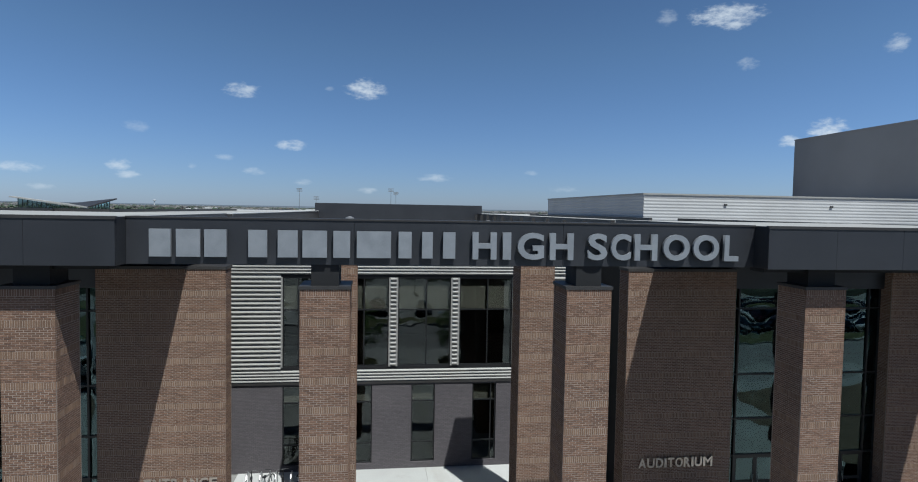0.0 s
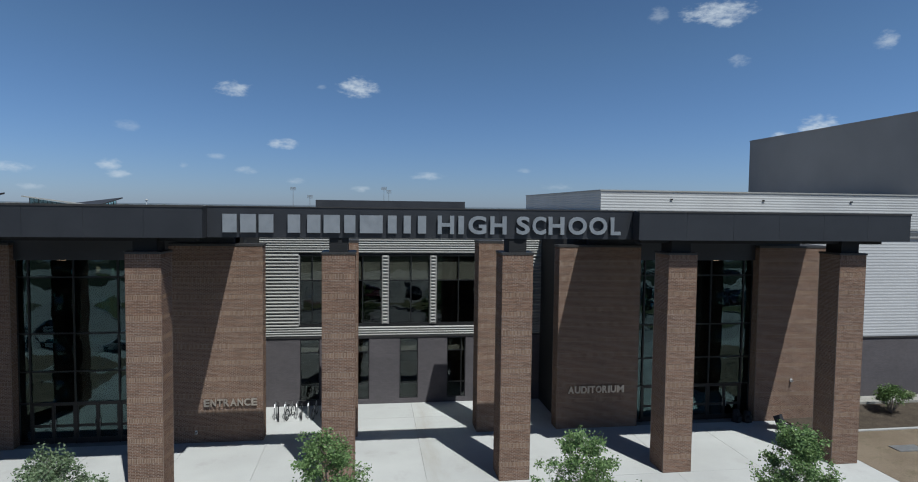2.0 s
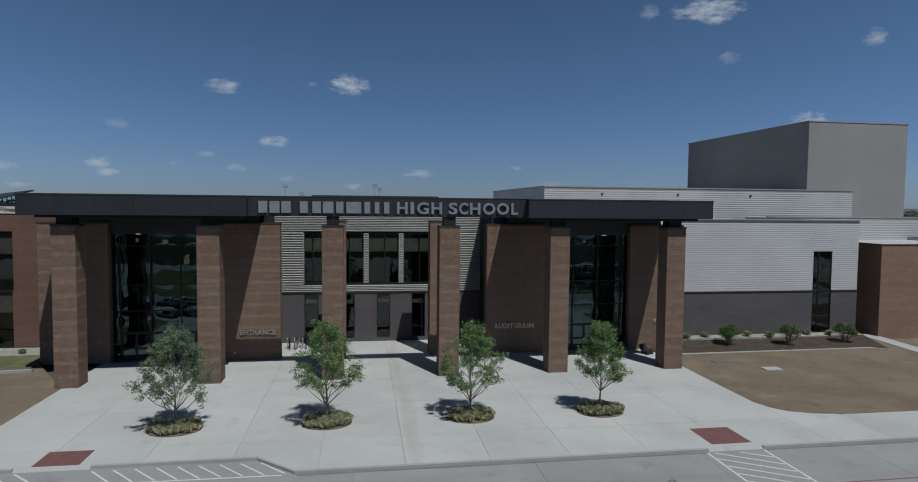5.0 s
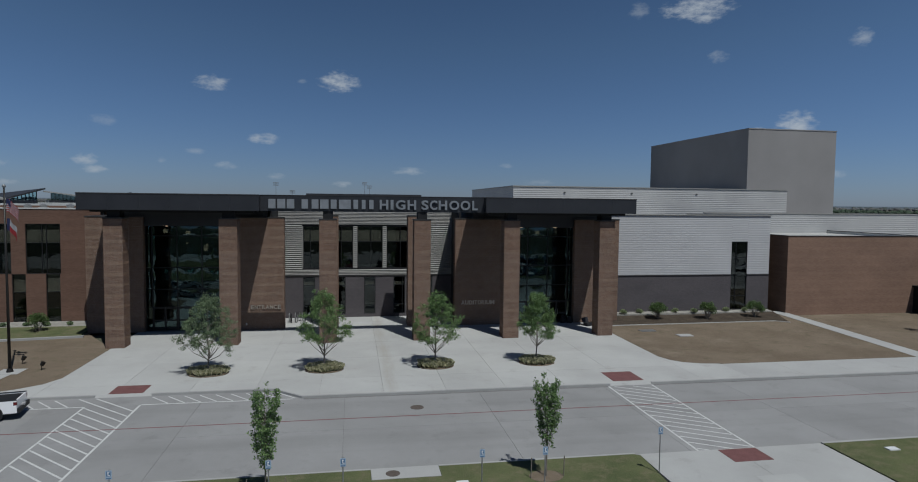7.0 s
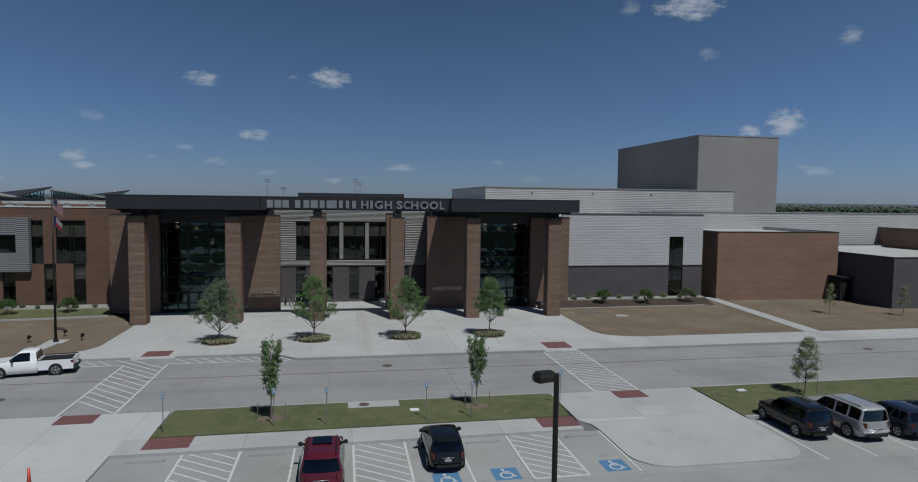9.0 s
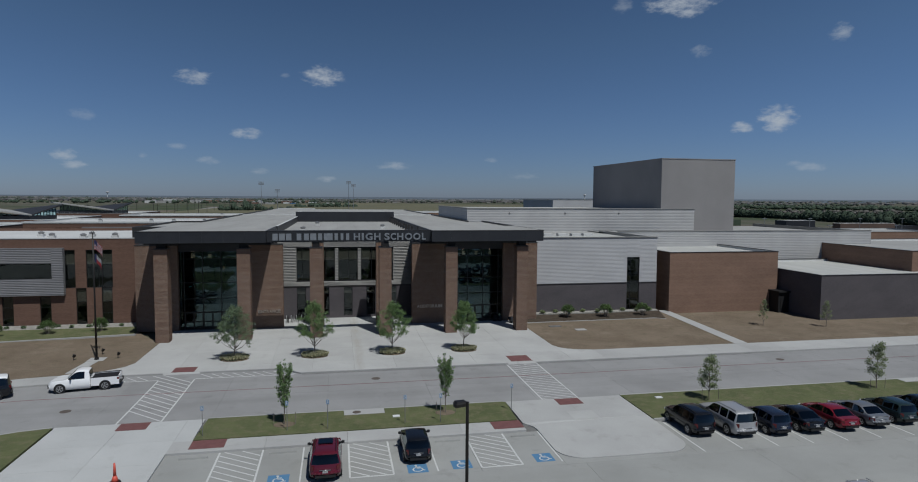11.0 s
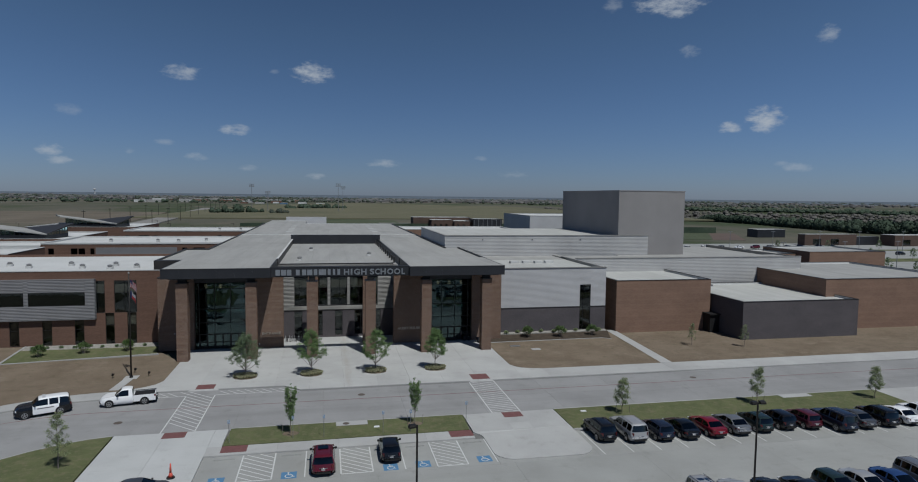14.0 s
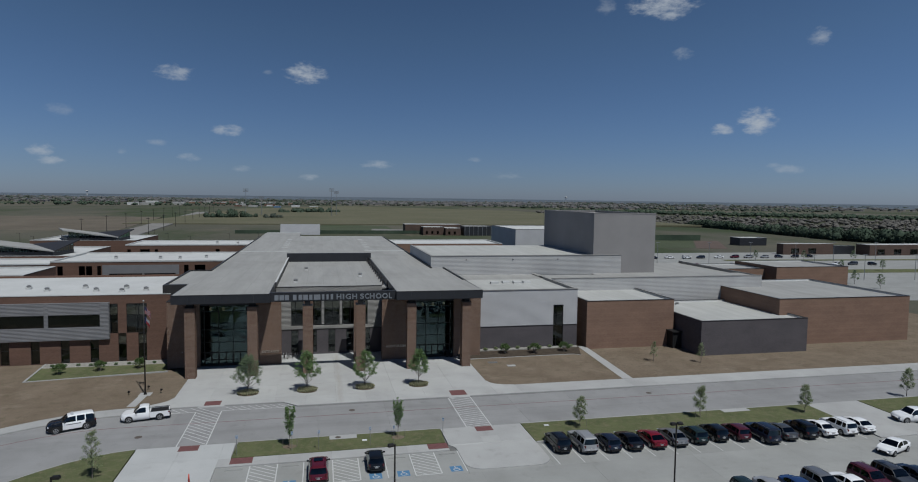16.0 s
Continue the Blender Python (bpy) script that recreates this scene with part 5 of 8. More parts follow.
s.box(-28.0, -24.4, -1.0, 0.05, 11.4, 13.0)
s.box(-10.0, -9.75, 0.4, 46.0, 11.9, 13.0).box(9.75, 10.0, 0.4, 46.0, 11.9, 13.0)
s.box(-24.0, -23.7, 21.1, 130, 12.3, 13.0).box(21.5, 21.8, 21.6, 130, 12.3, 13.0)
s.box(-28.0, -23.7, 20.9, 21.2, 12.3, 13.0)
part("parapet", s, "coping", spine, "dark parapet")
part("wall", Shape().box(-27.8, -24.2, 0.0, 20.9, 0, 12.3), "brick_far", spine)
part("wall", Shape().box(-23.8, -23.6, 21.0, 130, 0, 12.3), "brick_far", spine)
part("wall", Shape().box(24.1, 24.3, 0.05, 21.4, 0, 12.3), "silver", spine)
for i in range(11):
    part("strut", Shape().box(9.0 + 0.1, 9.0 + 0.35, 3.0 + i * 4.0, 3.3 + i * 4.0, 11.9, 12.9), "coping", spine)

# ---- the wings of the school ----
# Brick wing with the long metal bay window
wing = thing("brick_wing", "two-storey red brick classroom wing with tall windows", "building", (-24.6, 33.4, 0))
WX = -24.6


def rel(holes):
    return [(a - WX, b - WX, c, d) for a, b, c, d in holes]


tall = [(-34.0, -32.75, 5.1, 10.05), (-31.45, -28.3, 5.1, 10.05), (-32.75, -31.5, 0.35, 5.1), (-29.7, -28.4, 0.35, 5.1)]
small = [(-37.0 - 4.37 * i, -35.7 - 4.37 * i, 0.35, 4.1) for i in range(6)]
front_wall(wing, "front_wall", -48, 0.0, 0.0, 11.5, 0, rel(tall + small), "brick_far", 0.35, "red brick with soldier bands")
for i, (a, b, c, d) in enumerate(tall + small):
    up = [-30.0 - WX, -29.6 - WX] if i == 1 else []
    window(wing, a - WX, b - WX, c, d, 0.02, up, [c + (d - c) * 0.62], blind=(d - c) * 0.38 if i < 4 else 0.0)
bay = Shape()
B0, B1, BZ0, BZ1 = -58 - WX, -33.95 - WX, 4.35, 10.25
bh = [(-42.9 - WX, -35.3 - WX, 6.4, 8.4), (-51.0 - WX, -43.5 - WX, 6.4, 8.4)]
for a, b, c, d in around(B0, B1, BZ0, BZ1, bh):
    bay.ribs((a, -0.55), (b, -0.55), c, d, 0.22, 0.03)
bay.ribs((B1, -0.55), (B1, -0.02), BZ0, BZ1, 0.22, 0.03)
bay.box(B0, B1 + 0.02, -0.57, 0.0, BZ1, BZ1 + 0.1).box(B0, B1, -0.55, 0.0, BZ0 - 0.1, BZ0)
part("metal_bay", bay, "bay_metal", wing, "ribbed silver metal bay")
for a, b, c, d in bh:
    window(wing, a, b, c, d, -0.6, [], [], bar=0.05)
# Near-black sheet close behind the panes stands in for dim rooms.
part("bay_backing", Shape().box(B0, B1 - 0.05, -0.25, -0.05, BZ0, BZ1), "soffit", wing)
part("parapet_cap", Shape().box(-48, 0.05, -0.06, 0.45, 11.5, 11.62), "roof_white", wing, "white parapet cap")
part("roof", Shape().box(-48, 0.0, 0.45, 26.6, 10.9, 11.2), "roof_white", wing, "white roof membrane")
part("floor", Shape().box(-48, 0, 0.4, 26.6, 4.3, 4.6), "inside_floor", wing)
# Unseen wall, added close behind the panes so that they look dark.
part("blackout_wall", Shape().box(-48, 0, 4.0, 4.15, 0, 10.9), "inside", wing)
part("back_wall", Shape().box(-48, 0, 26.6, 26.9, 0, 11.6), "brick_far", wing)
# rows of lower wings behind it
def rear_wing(x0, x1, y0, y1, z, openings):
    """A long brick wing with a white roof; openings: left, right, foot and head of each window."""
    b = block("brick_wing", "red brick classroom wing with white flat roof", x0, x1, y0, y1, z, "brick_far", "roof_white", coping="roof_white", front_holes=openings)
    cx = (x0 + x1) / 2
    for a, c, d, e in openings:
        window(b, a - cx, c - cx, d, e, 0.02)
    part("roof_edge", Shape().box(-(x1 - x0) / 2, (x1 - x0) / 2, -0.1, 0.0, z - 0.35, z), "roof_white", b)
    # Added wall, never seen itself, that keeps these windows dark.
    part("blackout_wall", Shape().box(-(x1 - x0) / 2 + 0.4, (x1 - x0) / 2 - 0.4, 3.0, 3.15, 0, z - 1), "inside", b)
    return b


second_wing = rear_wing(-64.0, -21.8, 90, 114, 11.6, [(-62.5, -61.3, 6.8, 10.3), (-57.8, -56.4, 6.8, 10.3), (-56.2, -54.8, 6.8, 10.3), (-53.7, -52.8, 6.8, 10.3), (-33.7, -32.6, 7.5, 10.4), (-31.2, -28.6, 8.6, 10.4)])
s = pierced(Shape(), -52.4 + 42.9, -34.8 + 42.9, 6.2, 10.5, -0.45, -0.25, [(-50.9 + 42.9, -43.4 + 42.9, 7.5, 8.4), (-42.9 + 42.9, -35.6 + 42.9, 7.5, 8.4)])
part("metal_bay", s, "bay_metal", second_wing, "grey metal bay")
# Sheet in near black, added so the bay openings look like dark windows.
part("bay_backing", Shape().box(-52.3 + 42.9, -34.9 + 42.9, -0.25, -0.02, 6.2, 10.45), "soffit", second_wing)
rear_wing(-62, -22, 143, 163, 11.6, [(-61.9 + 0.4, -60.4, 7.6, 10.0), (-57.6, -54.7, 7.6, 10.0), (-53.2, -52.2, 7.6, 10.0), (-34.3, -33.0, 7.6, 10.0)])
rear_wing(-98, -64.2, 90.2, 104, 11.0, [(-78 - 6 * k, -76.6 - 6 * k, 6.8, 9.9) for k in range(3)])
rear_wing(-95, -58, 61.5, 77, 11.7, [(-66 - 7 * k, -64.6 - 7 * k, 6.8, 9.9) for k in range(4)])


def clerestory(x, y):
    """A butterfly roof on a glazed lantern: a broad west blade and a three-cornered east blade; x, y is the east tip."""
    t = thing("roof_lantern", "dark butterfly roof lantern above a glazed band", "roof lantern", (x, y, 15.0))
    tip, low, valley, west, back = (0, 0, 0), (-2.1, -12.0, -2.3), (-13.7, 4.0, -1.6), (-20.2, -11.0, 0.0), (-27.0, 4.0, 0.1)
    for name, mat, ring in (("west_blade", "roof", [west, low, valley, back]), ("east_blade", "coping", [low, tip, valley])):
        part(name, Shape().loft([[(a, b, c - 0.32) for a, b, c in ring], ring]), mat, t)
    for name, p, q, n in (("south_glazing", west, low, 14), ("east_glazing", low, tip, 8)):
        ux, uy = q[0] - p[0], q[1] - p[1]
        ln = math.hypot(ux, uy)
        ux, uy = ux / ln, uy / ln
        ox, oy = -uy * 1.1, ux * 1.1
        a, b = Vector((p[0] + ox + ux * 1.4, p[1] + oy + uy * 1.4, 0)), Vector((q[0] + ox - ux * 1.4, q[1] + oy - uy * 1.4, 0))
        za, zb = p[2] - 0.55, q[2] - 0.55
        ring = [(a.x, a.y, -3.3), (b.x, b.y, -3.3), (b.x, b.y, zb), (a.x, a.y, za)]
        inner = [(u - uy * 0.1, v + ux * 0.1, w) for u, v, w in ring]
        band = part(name, Shape().loft([ring, inner]), "glass_teal", t)
        for k in range(n + 1):
            m = a.lerp(b, k / n)
            top = za + (zb - za) * k / n
            part("mullion", Shape().prism([(m.x + uy * 0.12, m.y - ux * 0.12), (m.x + ux * 0.12, m.y + uy * 0.12), (m.x, m.y)], -3.3, top), "metal_dark", band)
    part("curb", Shape().prism([(west[0] + 1, west[1] + 0.9), (low[0] - 0.8, low[1] + 1), (tip[0] - 1.2, tip[1] - 1), (valley[0], valley[1] - 0.6), (back[0] + 1, back[1] - 0.6)], -4.0, -2.75), "metal_dark", t)


block("brick_wing", "red brick classroom wing below a roof lantern", -98, -64.3, 104.3, 136, 11.6, "brick_far", "roof_white", coping="roof_white")
block("brick_wing", "red brick classroom wing below a roof lantern", -98, -64.3, 163.5, 195, 11.6, "brick_far", "roof_white", coping="roof_white")
clerestory(-67.1, 118.6)
clerestory(-68.3, 176.9)

# Auditorium side: pale siding over charcoal brick
side = thing("auditorium_wing", "pale ribbed metal wall above a charcoal brick base", "building", (28.0, 31.0, 0))
slot = (42.9 - 28, 44.9 - 28, 0.6, 8.45)
front_wall(side, "base_wall", 0, 19.7, 0.2, 4.62, 0.02, [slot], "block_dark", 0.3, "charcoal brick base")
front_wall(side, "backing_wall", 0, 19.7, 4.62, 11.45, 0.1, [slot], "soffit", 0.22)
s = Shape()
for a, b, c, d in around(0, 19.7, 4.7, 11.4, [slot]):
    s.ribs((a, 0.06), (b, 0.06), c, d, 0.2, 0.011)
part("siding", s, "silver_wall", side, "pale ribbed metal siding")
part("drip_edge", Shape().box(0, 14.88, -0.05, 0.1, 4.6, 4.7), "coping", side)
part("drip_edge", Shape().box(16.92, 19.7, -0.05, 0.1, 4.6, 4.7), "coping", side)
window(side, *slot[:2], 0.62, 8.43, 0.02, [15.5], [2.2, 4.7, 6.6])
part("coping", Shape().box(-0.3, 19.75, -0.08, 0.4, 11.4, 11.5), "silver", side)
part("side_wall", Shape().box(19.4, 19.7, 0.35, 18, 0, 11.4), "silver", side)
part("roof", Shape().box(-1.3, 19.4, 0.4, 18.5, 10.6, 10.9), "roof_pale", side, "pale roof membrane")
for x, y in ((6, 12), (8.6, 12.4), (10.8, 12), (13, 12.3)):
    part("roof_curb", Shape().box(x, x + 1.6, y, y + 1.1, 10.9, 11.3), "roof_white", side)
block("brick_wing", "low brown brick wing with flat roof", 49.2, 67.4, 29.9, 49.0, 9.2, "brick_tan", "roof_pale", z0=-0.1)
block("charcoal_wing", "low charcoal brick block with pale flat roof", 68.0, 90.7, 21.6, 44.0, 6.45, "block_dark", "roof_pale")
# The deep shade of this nook is put into the near-black colour.
porch = thing("side_porch", "side door porch between two wings, its shade put into a near-black colour", "porch", (66.0, 27.2, 0))
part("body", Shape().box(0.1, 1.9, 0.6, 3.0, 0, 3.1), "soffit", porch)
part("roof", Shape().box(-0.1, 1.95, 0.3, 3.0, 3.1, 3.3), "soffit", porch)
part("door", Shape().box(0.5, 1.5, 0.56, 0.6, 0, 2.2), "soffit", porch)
block("brick_wing", "long brown brick gymnasium with flat roof", 88.5, 119.8, 26.6, 54.0, 9.3, "brick_tan", "roof")
block("brick_wing", "brown brick wing beside the far lot", 131.0, 156.0, 79, 98, 9.3, "brick_tan", "roof")
block("brick_wing", "brown brick wing beside the far lot", 113.0, 131.0, 84, 98, 8.4, "brick_tan", "roof")

gym = thing("metal_clad_wall", "long ribbed grey metal wall across the roofs", "building", (73, 45.2, 0))
s = Shape()
s.ribs((-25, 0), (26, 0), 6.0, 11.5, 0.3, 0.02)
part("siding", s, "silver_top", gym)
part("body", Shape().box(-25, 26, 0.02, 8, 6.0, 11.2), "roof", gym)
part("coping", Shape().box(-25.1, 26.1, -0.1, 0.35, 11.48, 11.62), "silver", gym)
part("side_wall", Shape().box(25.9, 26.1, 0.05, 34, 5, 11.45), "silver", gym)
part("roof", Shape().box(-10, 25.9, 8, 34, 10.5, 10.8), "roof", gym, "pale roof membrane")

house = thing("stage_house", "grey windowless stage tower above the auditorium", "building", (63.5, 58.9, 0))
hw, hd, hh = 16.1, 33.6, 25.2
part("front_wall", Shape().box(0, hw, 0, 0.4, 10, hh - 0.15), "tower", house)
part("side_wall", Shape().box(0, 0.4, 0.4, hd, 10, hh - 0.15), "tower", house)
part("side_wall", Shape().box(hw - 0.4, hw, 0.4, hd, 0, hh - 0.15), "tower", house)
part("back_wall", Shape().box(0.4, hw - 0.4, hd - 0.4, hd, 0, hh - 0.15), "tower", house)
part("roof", Shape().box(0.4, hw - 0.4, 0.4, hd - 0.4, hh - 0.9, hh - 0.6), "roof", house)
s = Shape()
s.box(-0.07, hw + 0.07, -0.07, 0.5, hh - 0.15, hh).box(-0.07, hw + 0.07, hd - 0.5, hd + 0.07, hh - 0.15, hh)
s.box(-0.07, 0.5, 0.5, hd - 0.5, hh - 0.15, hh).box(hw - 0.5, hw + 0.07, 0.5, hd - 0.5, hh - 0.15, hh)
part("coping", s, "tower", house)
aud = thing("auditorium", "ribbed silver metal auditorium block with flat roof", "building", (24.2, 58.4, 0))
s = Shape()
s.ribs((0, 0), (46.3, 0), 10.6, 15.2, 0.3, 0.024)
s.ribs((0, 33), (0, 0), 10.6, 15.2, 0.3, 0.024)
part("siding", s, "silver_top", aud, "ribbed silver siding")
part("body", Shape().box(0.02, 39.2, 0.02, 33, 9, 15.0), "roof_pale", aud, "pale roof membrane")
part("body", Shape().box(39.2, 46.28, 0.02, 0.45, 9, 15.18), "silver", aud)
part("coping", Shape().box(-0.1, 46.35, -0.12, 0.42, 15.15, 15.3), "silver", aud)
part("coping", Shape().box(-0.1, 0.42, 0.42, 33, 15.15, 15.3), "silver", aud)
for x in (8.0, 19.0, 30.0):
    part("scupper", Shape().box(x, x + 0.28, -0.14, 0.0, 14.25, 14.42), "coping", aud)
low = thing("lower_roof", "pale flat roofs between auditorium and wings", "roof", (26, 49.5, 0))
part("roof", Shape().box(-1.0, 22, 0, 9, 10.3, 10.8), "roof", low)
part("parapet", Shape().box(22, 23, 0, 9, 8, 11.0), "silver", low)
rear = block("rear_hall", "grey metal rear hall beyond the auditorium", 72.0, 107.0, 146, 180, 16.8, "silver_wall", "roof_white")
block("brick_wing", "brown brick hall with white roof edge behind the main roof", 24.5, 61.5, 128, 148, 12.8, "brick_tan", "roof_white", coping="roof_white")

# Loose things on the roofs
rng = random.Random(21)


def roof_fan(x, y, z):
    f = thing("roof_vent", "small pale roof ventilator on a curb", "roof vent", (x, y, z), group="roof vents")
    part("curb", Shape().box(-0.4, 0.4, -0.4, 0.4, 0, 0.35), "roof_white", f)
    part("hood", Shape().tube((0, 0, 0.35), (0, 0, 0.6), 0.32, 0.42, 10).tube((0, 0, 0.6), (0, 0, 0.75), 0.42, 0.12, 10), "steel", f)


for x, y, z in ((-30, 40, 11.2), (-34, 43, 11.2), (-38, 40, 11.2), (-41, 44, 11.2), (-46, 41, 11.2), (-50, 44, 11.2), (-33.5, 38.5, 11.2), (-4.5, 42, 11.9), (8, 50, 11.9), (-3, 62, 11.9),
                (-28, 150, 11.25), (-35, 152, 11.25), (-41, 98, 11.25), (-52, 99, 11.25), (-30, 100, 11.25), (-36, 97, 11.25), (72, 40, 5.83), (75, 41, 5.83)):
    roof_fan(x, y, z)

# ---- cars ----
CAR_PAINT = {}


def car_paint(name, c, metal=0.0):
    if name not in CAR_PAINT:
        CAR_PAINT[name] = paint(name + "_car_paint", c, 0.5, metal, 1.0)
    return CAR_PAINT[name]


# name: length, width, height, belt, (place along, height, width) of the top line from tail to nose,
# rear window (foot, head), windscreen (head, foot), side window spans, wheel radius, axles
CAR_FORM = {}
CAR_FORM["suv"] = (4.6, 1.88, 1.76, 1.10, [(-0.5, 0.58, 0.80), (-0.496, 0.84, 0.90), (-0.478, 1.10, 0.945), (-0.425, 1.62, 0.965), (-0.40, 1.70, 0.98), (-0.28, 1.735, 0.99), (-0.08, 1.74, 1.0), (0.05, 1.715, 1.0), (0.09, 1.67, 1.0),
            (0.225, 1.16, 1.0), (0.27, 1.12, 1.0), (0.38, 1.08, 0.98), (0.45, 1.01, 0.93), (0.485, 0.86, 0.85), (0.498, 0.58, 0.74)],
            (-0.478, -0.425), (0.09, 0.225), ((-0.42, -0.30), (-0.275, -0.105), (-0.08, 0.17)), 0.37, (-0.29, 0.315))
CAR_FORM["long_suv"] = (4.95, 1.98, 1.82, 1.12) + CAR_FORM["suv"][4:]
CAR_FORM["big_suv"] = (5.15, 2.0, 1.90, 1.19, [(-0.5, 0.62, 0.84), (-0.497, 0.88, 0.93), (-0.485, 1.19, 0.96), (-0.455, 1.77, 0.975), (-0.43, 1.86, 0.985), (-0.28, 1.90, 0.995), (-0.08, 1.90, 1.0), (0.03, 1.87, 1.0), (0.075, 1.82, 1.0),
                (0.20, 1.25, 1.0), (0.25, 1.21, 1.0), (0.40, 1.17, 0.98), (0.46, 1.09, 0.93), (0.488, 0.90, 0.87), (0.498, 0.60, 0.78)],
                (-0.485, -0.455), (0.075, 0.20), ((-0.45, -0.285), (-0.26, -0.105), (-0.08, 0.175)), 0.40, (-0.29, 0.315))
CAR_FORM["crossover"] = (4.3, 1.80, 1.62, 1.05, [(-0.5, 0.55, 0.80), (-0.496, 0.80, 0.90), (-0.475, 1.05, 0.94), (-0.41, 1.50, 0.97), (-0.375, 1.57, 0.98), (-0.24, 1.61, 0.99), (-0.08, 1.62, 1.0), (0.01, 1.60, 1.0), (0.05, 1.56, 1.0),
                  (0.22, 1.09, 1.0), (0.27, 1.05, 1.0), (0.39, 0.99, 0.96), (0.455, 0.90, 0.90), (0.487, 0.75, 0.81), (0.498, 0.52, 0.70)],
                  (-0.475, -0.41), (0.05, 0.22), ((-0.40, -0.30), (-0.275, -0.095), (-0.07, 0.19)), 0.34, (-0.30, 0.315))
CAR_FORM["sedan"] = (4.8, 1.84, 1.46, 0.94, [(-0.5, 0.52, 0.78), (-0.496, 0.78, 0.87), (-0.48, 0.98, 0.91), (-0.42, 1.01, 0.96), (-0.365, 1.03, 0.97), (-0.235, 1.36, 0.98), (-0.19, 1.42, 0.99), (-0.09, 1.455, 1.0), (0.0, 1.445, 1.0), (0.055, 1.39, 1.0),
              (0.225, 0.98, 1.0), (0.27, 0.94, 1.0), (0.39, 0.88, 0.96), (0.455, 0.79, 0.89), (0.487, 0.66, 0.79), (0.498, 0.46, 0.68)],
              (-0.365, -0.235), (0.055, 0.225), ((-0.30, -0.095), (-0.07, 0.19)), 0.33, (-0.28, 0.315))
CAR_FORM["pickup"] = (5.6, 1.98, 1.84, 1.14, [(-0.095, 0.60, 0.96), (-0.0945, 0.90, 0.97), (-0.094, 1.18, 0.975), (-0.080, 1.70, 0.98), (-0.06, 1.79, 0.99), (0.03, 1.84, 1.0), (0.08, 1.82, 1.0), (0.11, 1.77, 1.0),
               (0.225, 1.20, 1.0), (0.26, 1.15, 1.0), (0.40, 1.10, 0.98), (0.462, 1.02, 0.95), (0.488, 0.86, 0.91), (0.498, 0.60, 0.86)],
               (-0.094, -0.080), (0.11, 0.225), ((-0.02, 0.20),), 0.40, (-0.30, 0.32))
CAR_FORM["crew_pickup"] = CAR_FORM["pickup"][:4] + ([(-0.195, 0.60, 0.96), (-0.1945, 0.90, 0.97), (-0.194, 1.18, 0.975), (-0.18, 1.70, 0.98), (-0.16, 1.79, 0.99)] + CAR_FORM["pickup"][4][5:],
                                                    (-0.194, -0.18), (0.11, 0.225), ((-0.16, -0.02), (0.005, 0.20)), 0.40, (-0.30, 0.32))


def along(line, x):
    """Height and width of the car's top line at a place along it, rounded from point to point."""
    def slope(i, k):
        left = (line[i][k] - line[i - 1][k]) / (line[i][0] - line[i - 1][0]) if i else 0.0
        right = (line[i + 1][k] - line[i][k]) / (line[i + 1][0] - line[i][0]) if i < len(line) - 1 else 0.0
        return 2 * left * right / (left + right) if left * right > 0 else 0.0

    for i in range(len(line) - 1):
        a, b = line[i], line[i + 1]
        if a[0] <= x <= b[0]:
            h = b[0] - a[0]
            f = (x - a[0]) / h
            out = []
            for k in (1, 2):
                out.append((2 * f ** 3 - 3 * f * f + 1) * a[k] + (f ** 3 - 2 * f * f + f) * h * slope(i, k) + (3 * f * f - 2 * f ** 3) * b[k] + (f ** 3 - f * f) * h * slope(i + 1, k))
            return out
    return line[-1][1:]


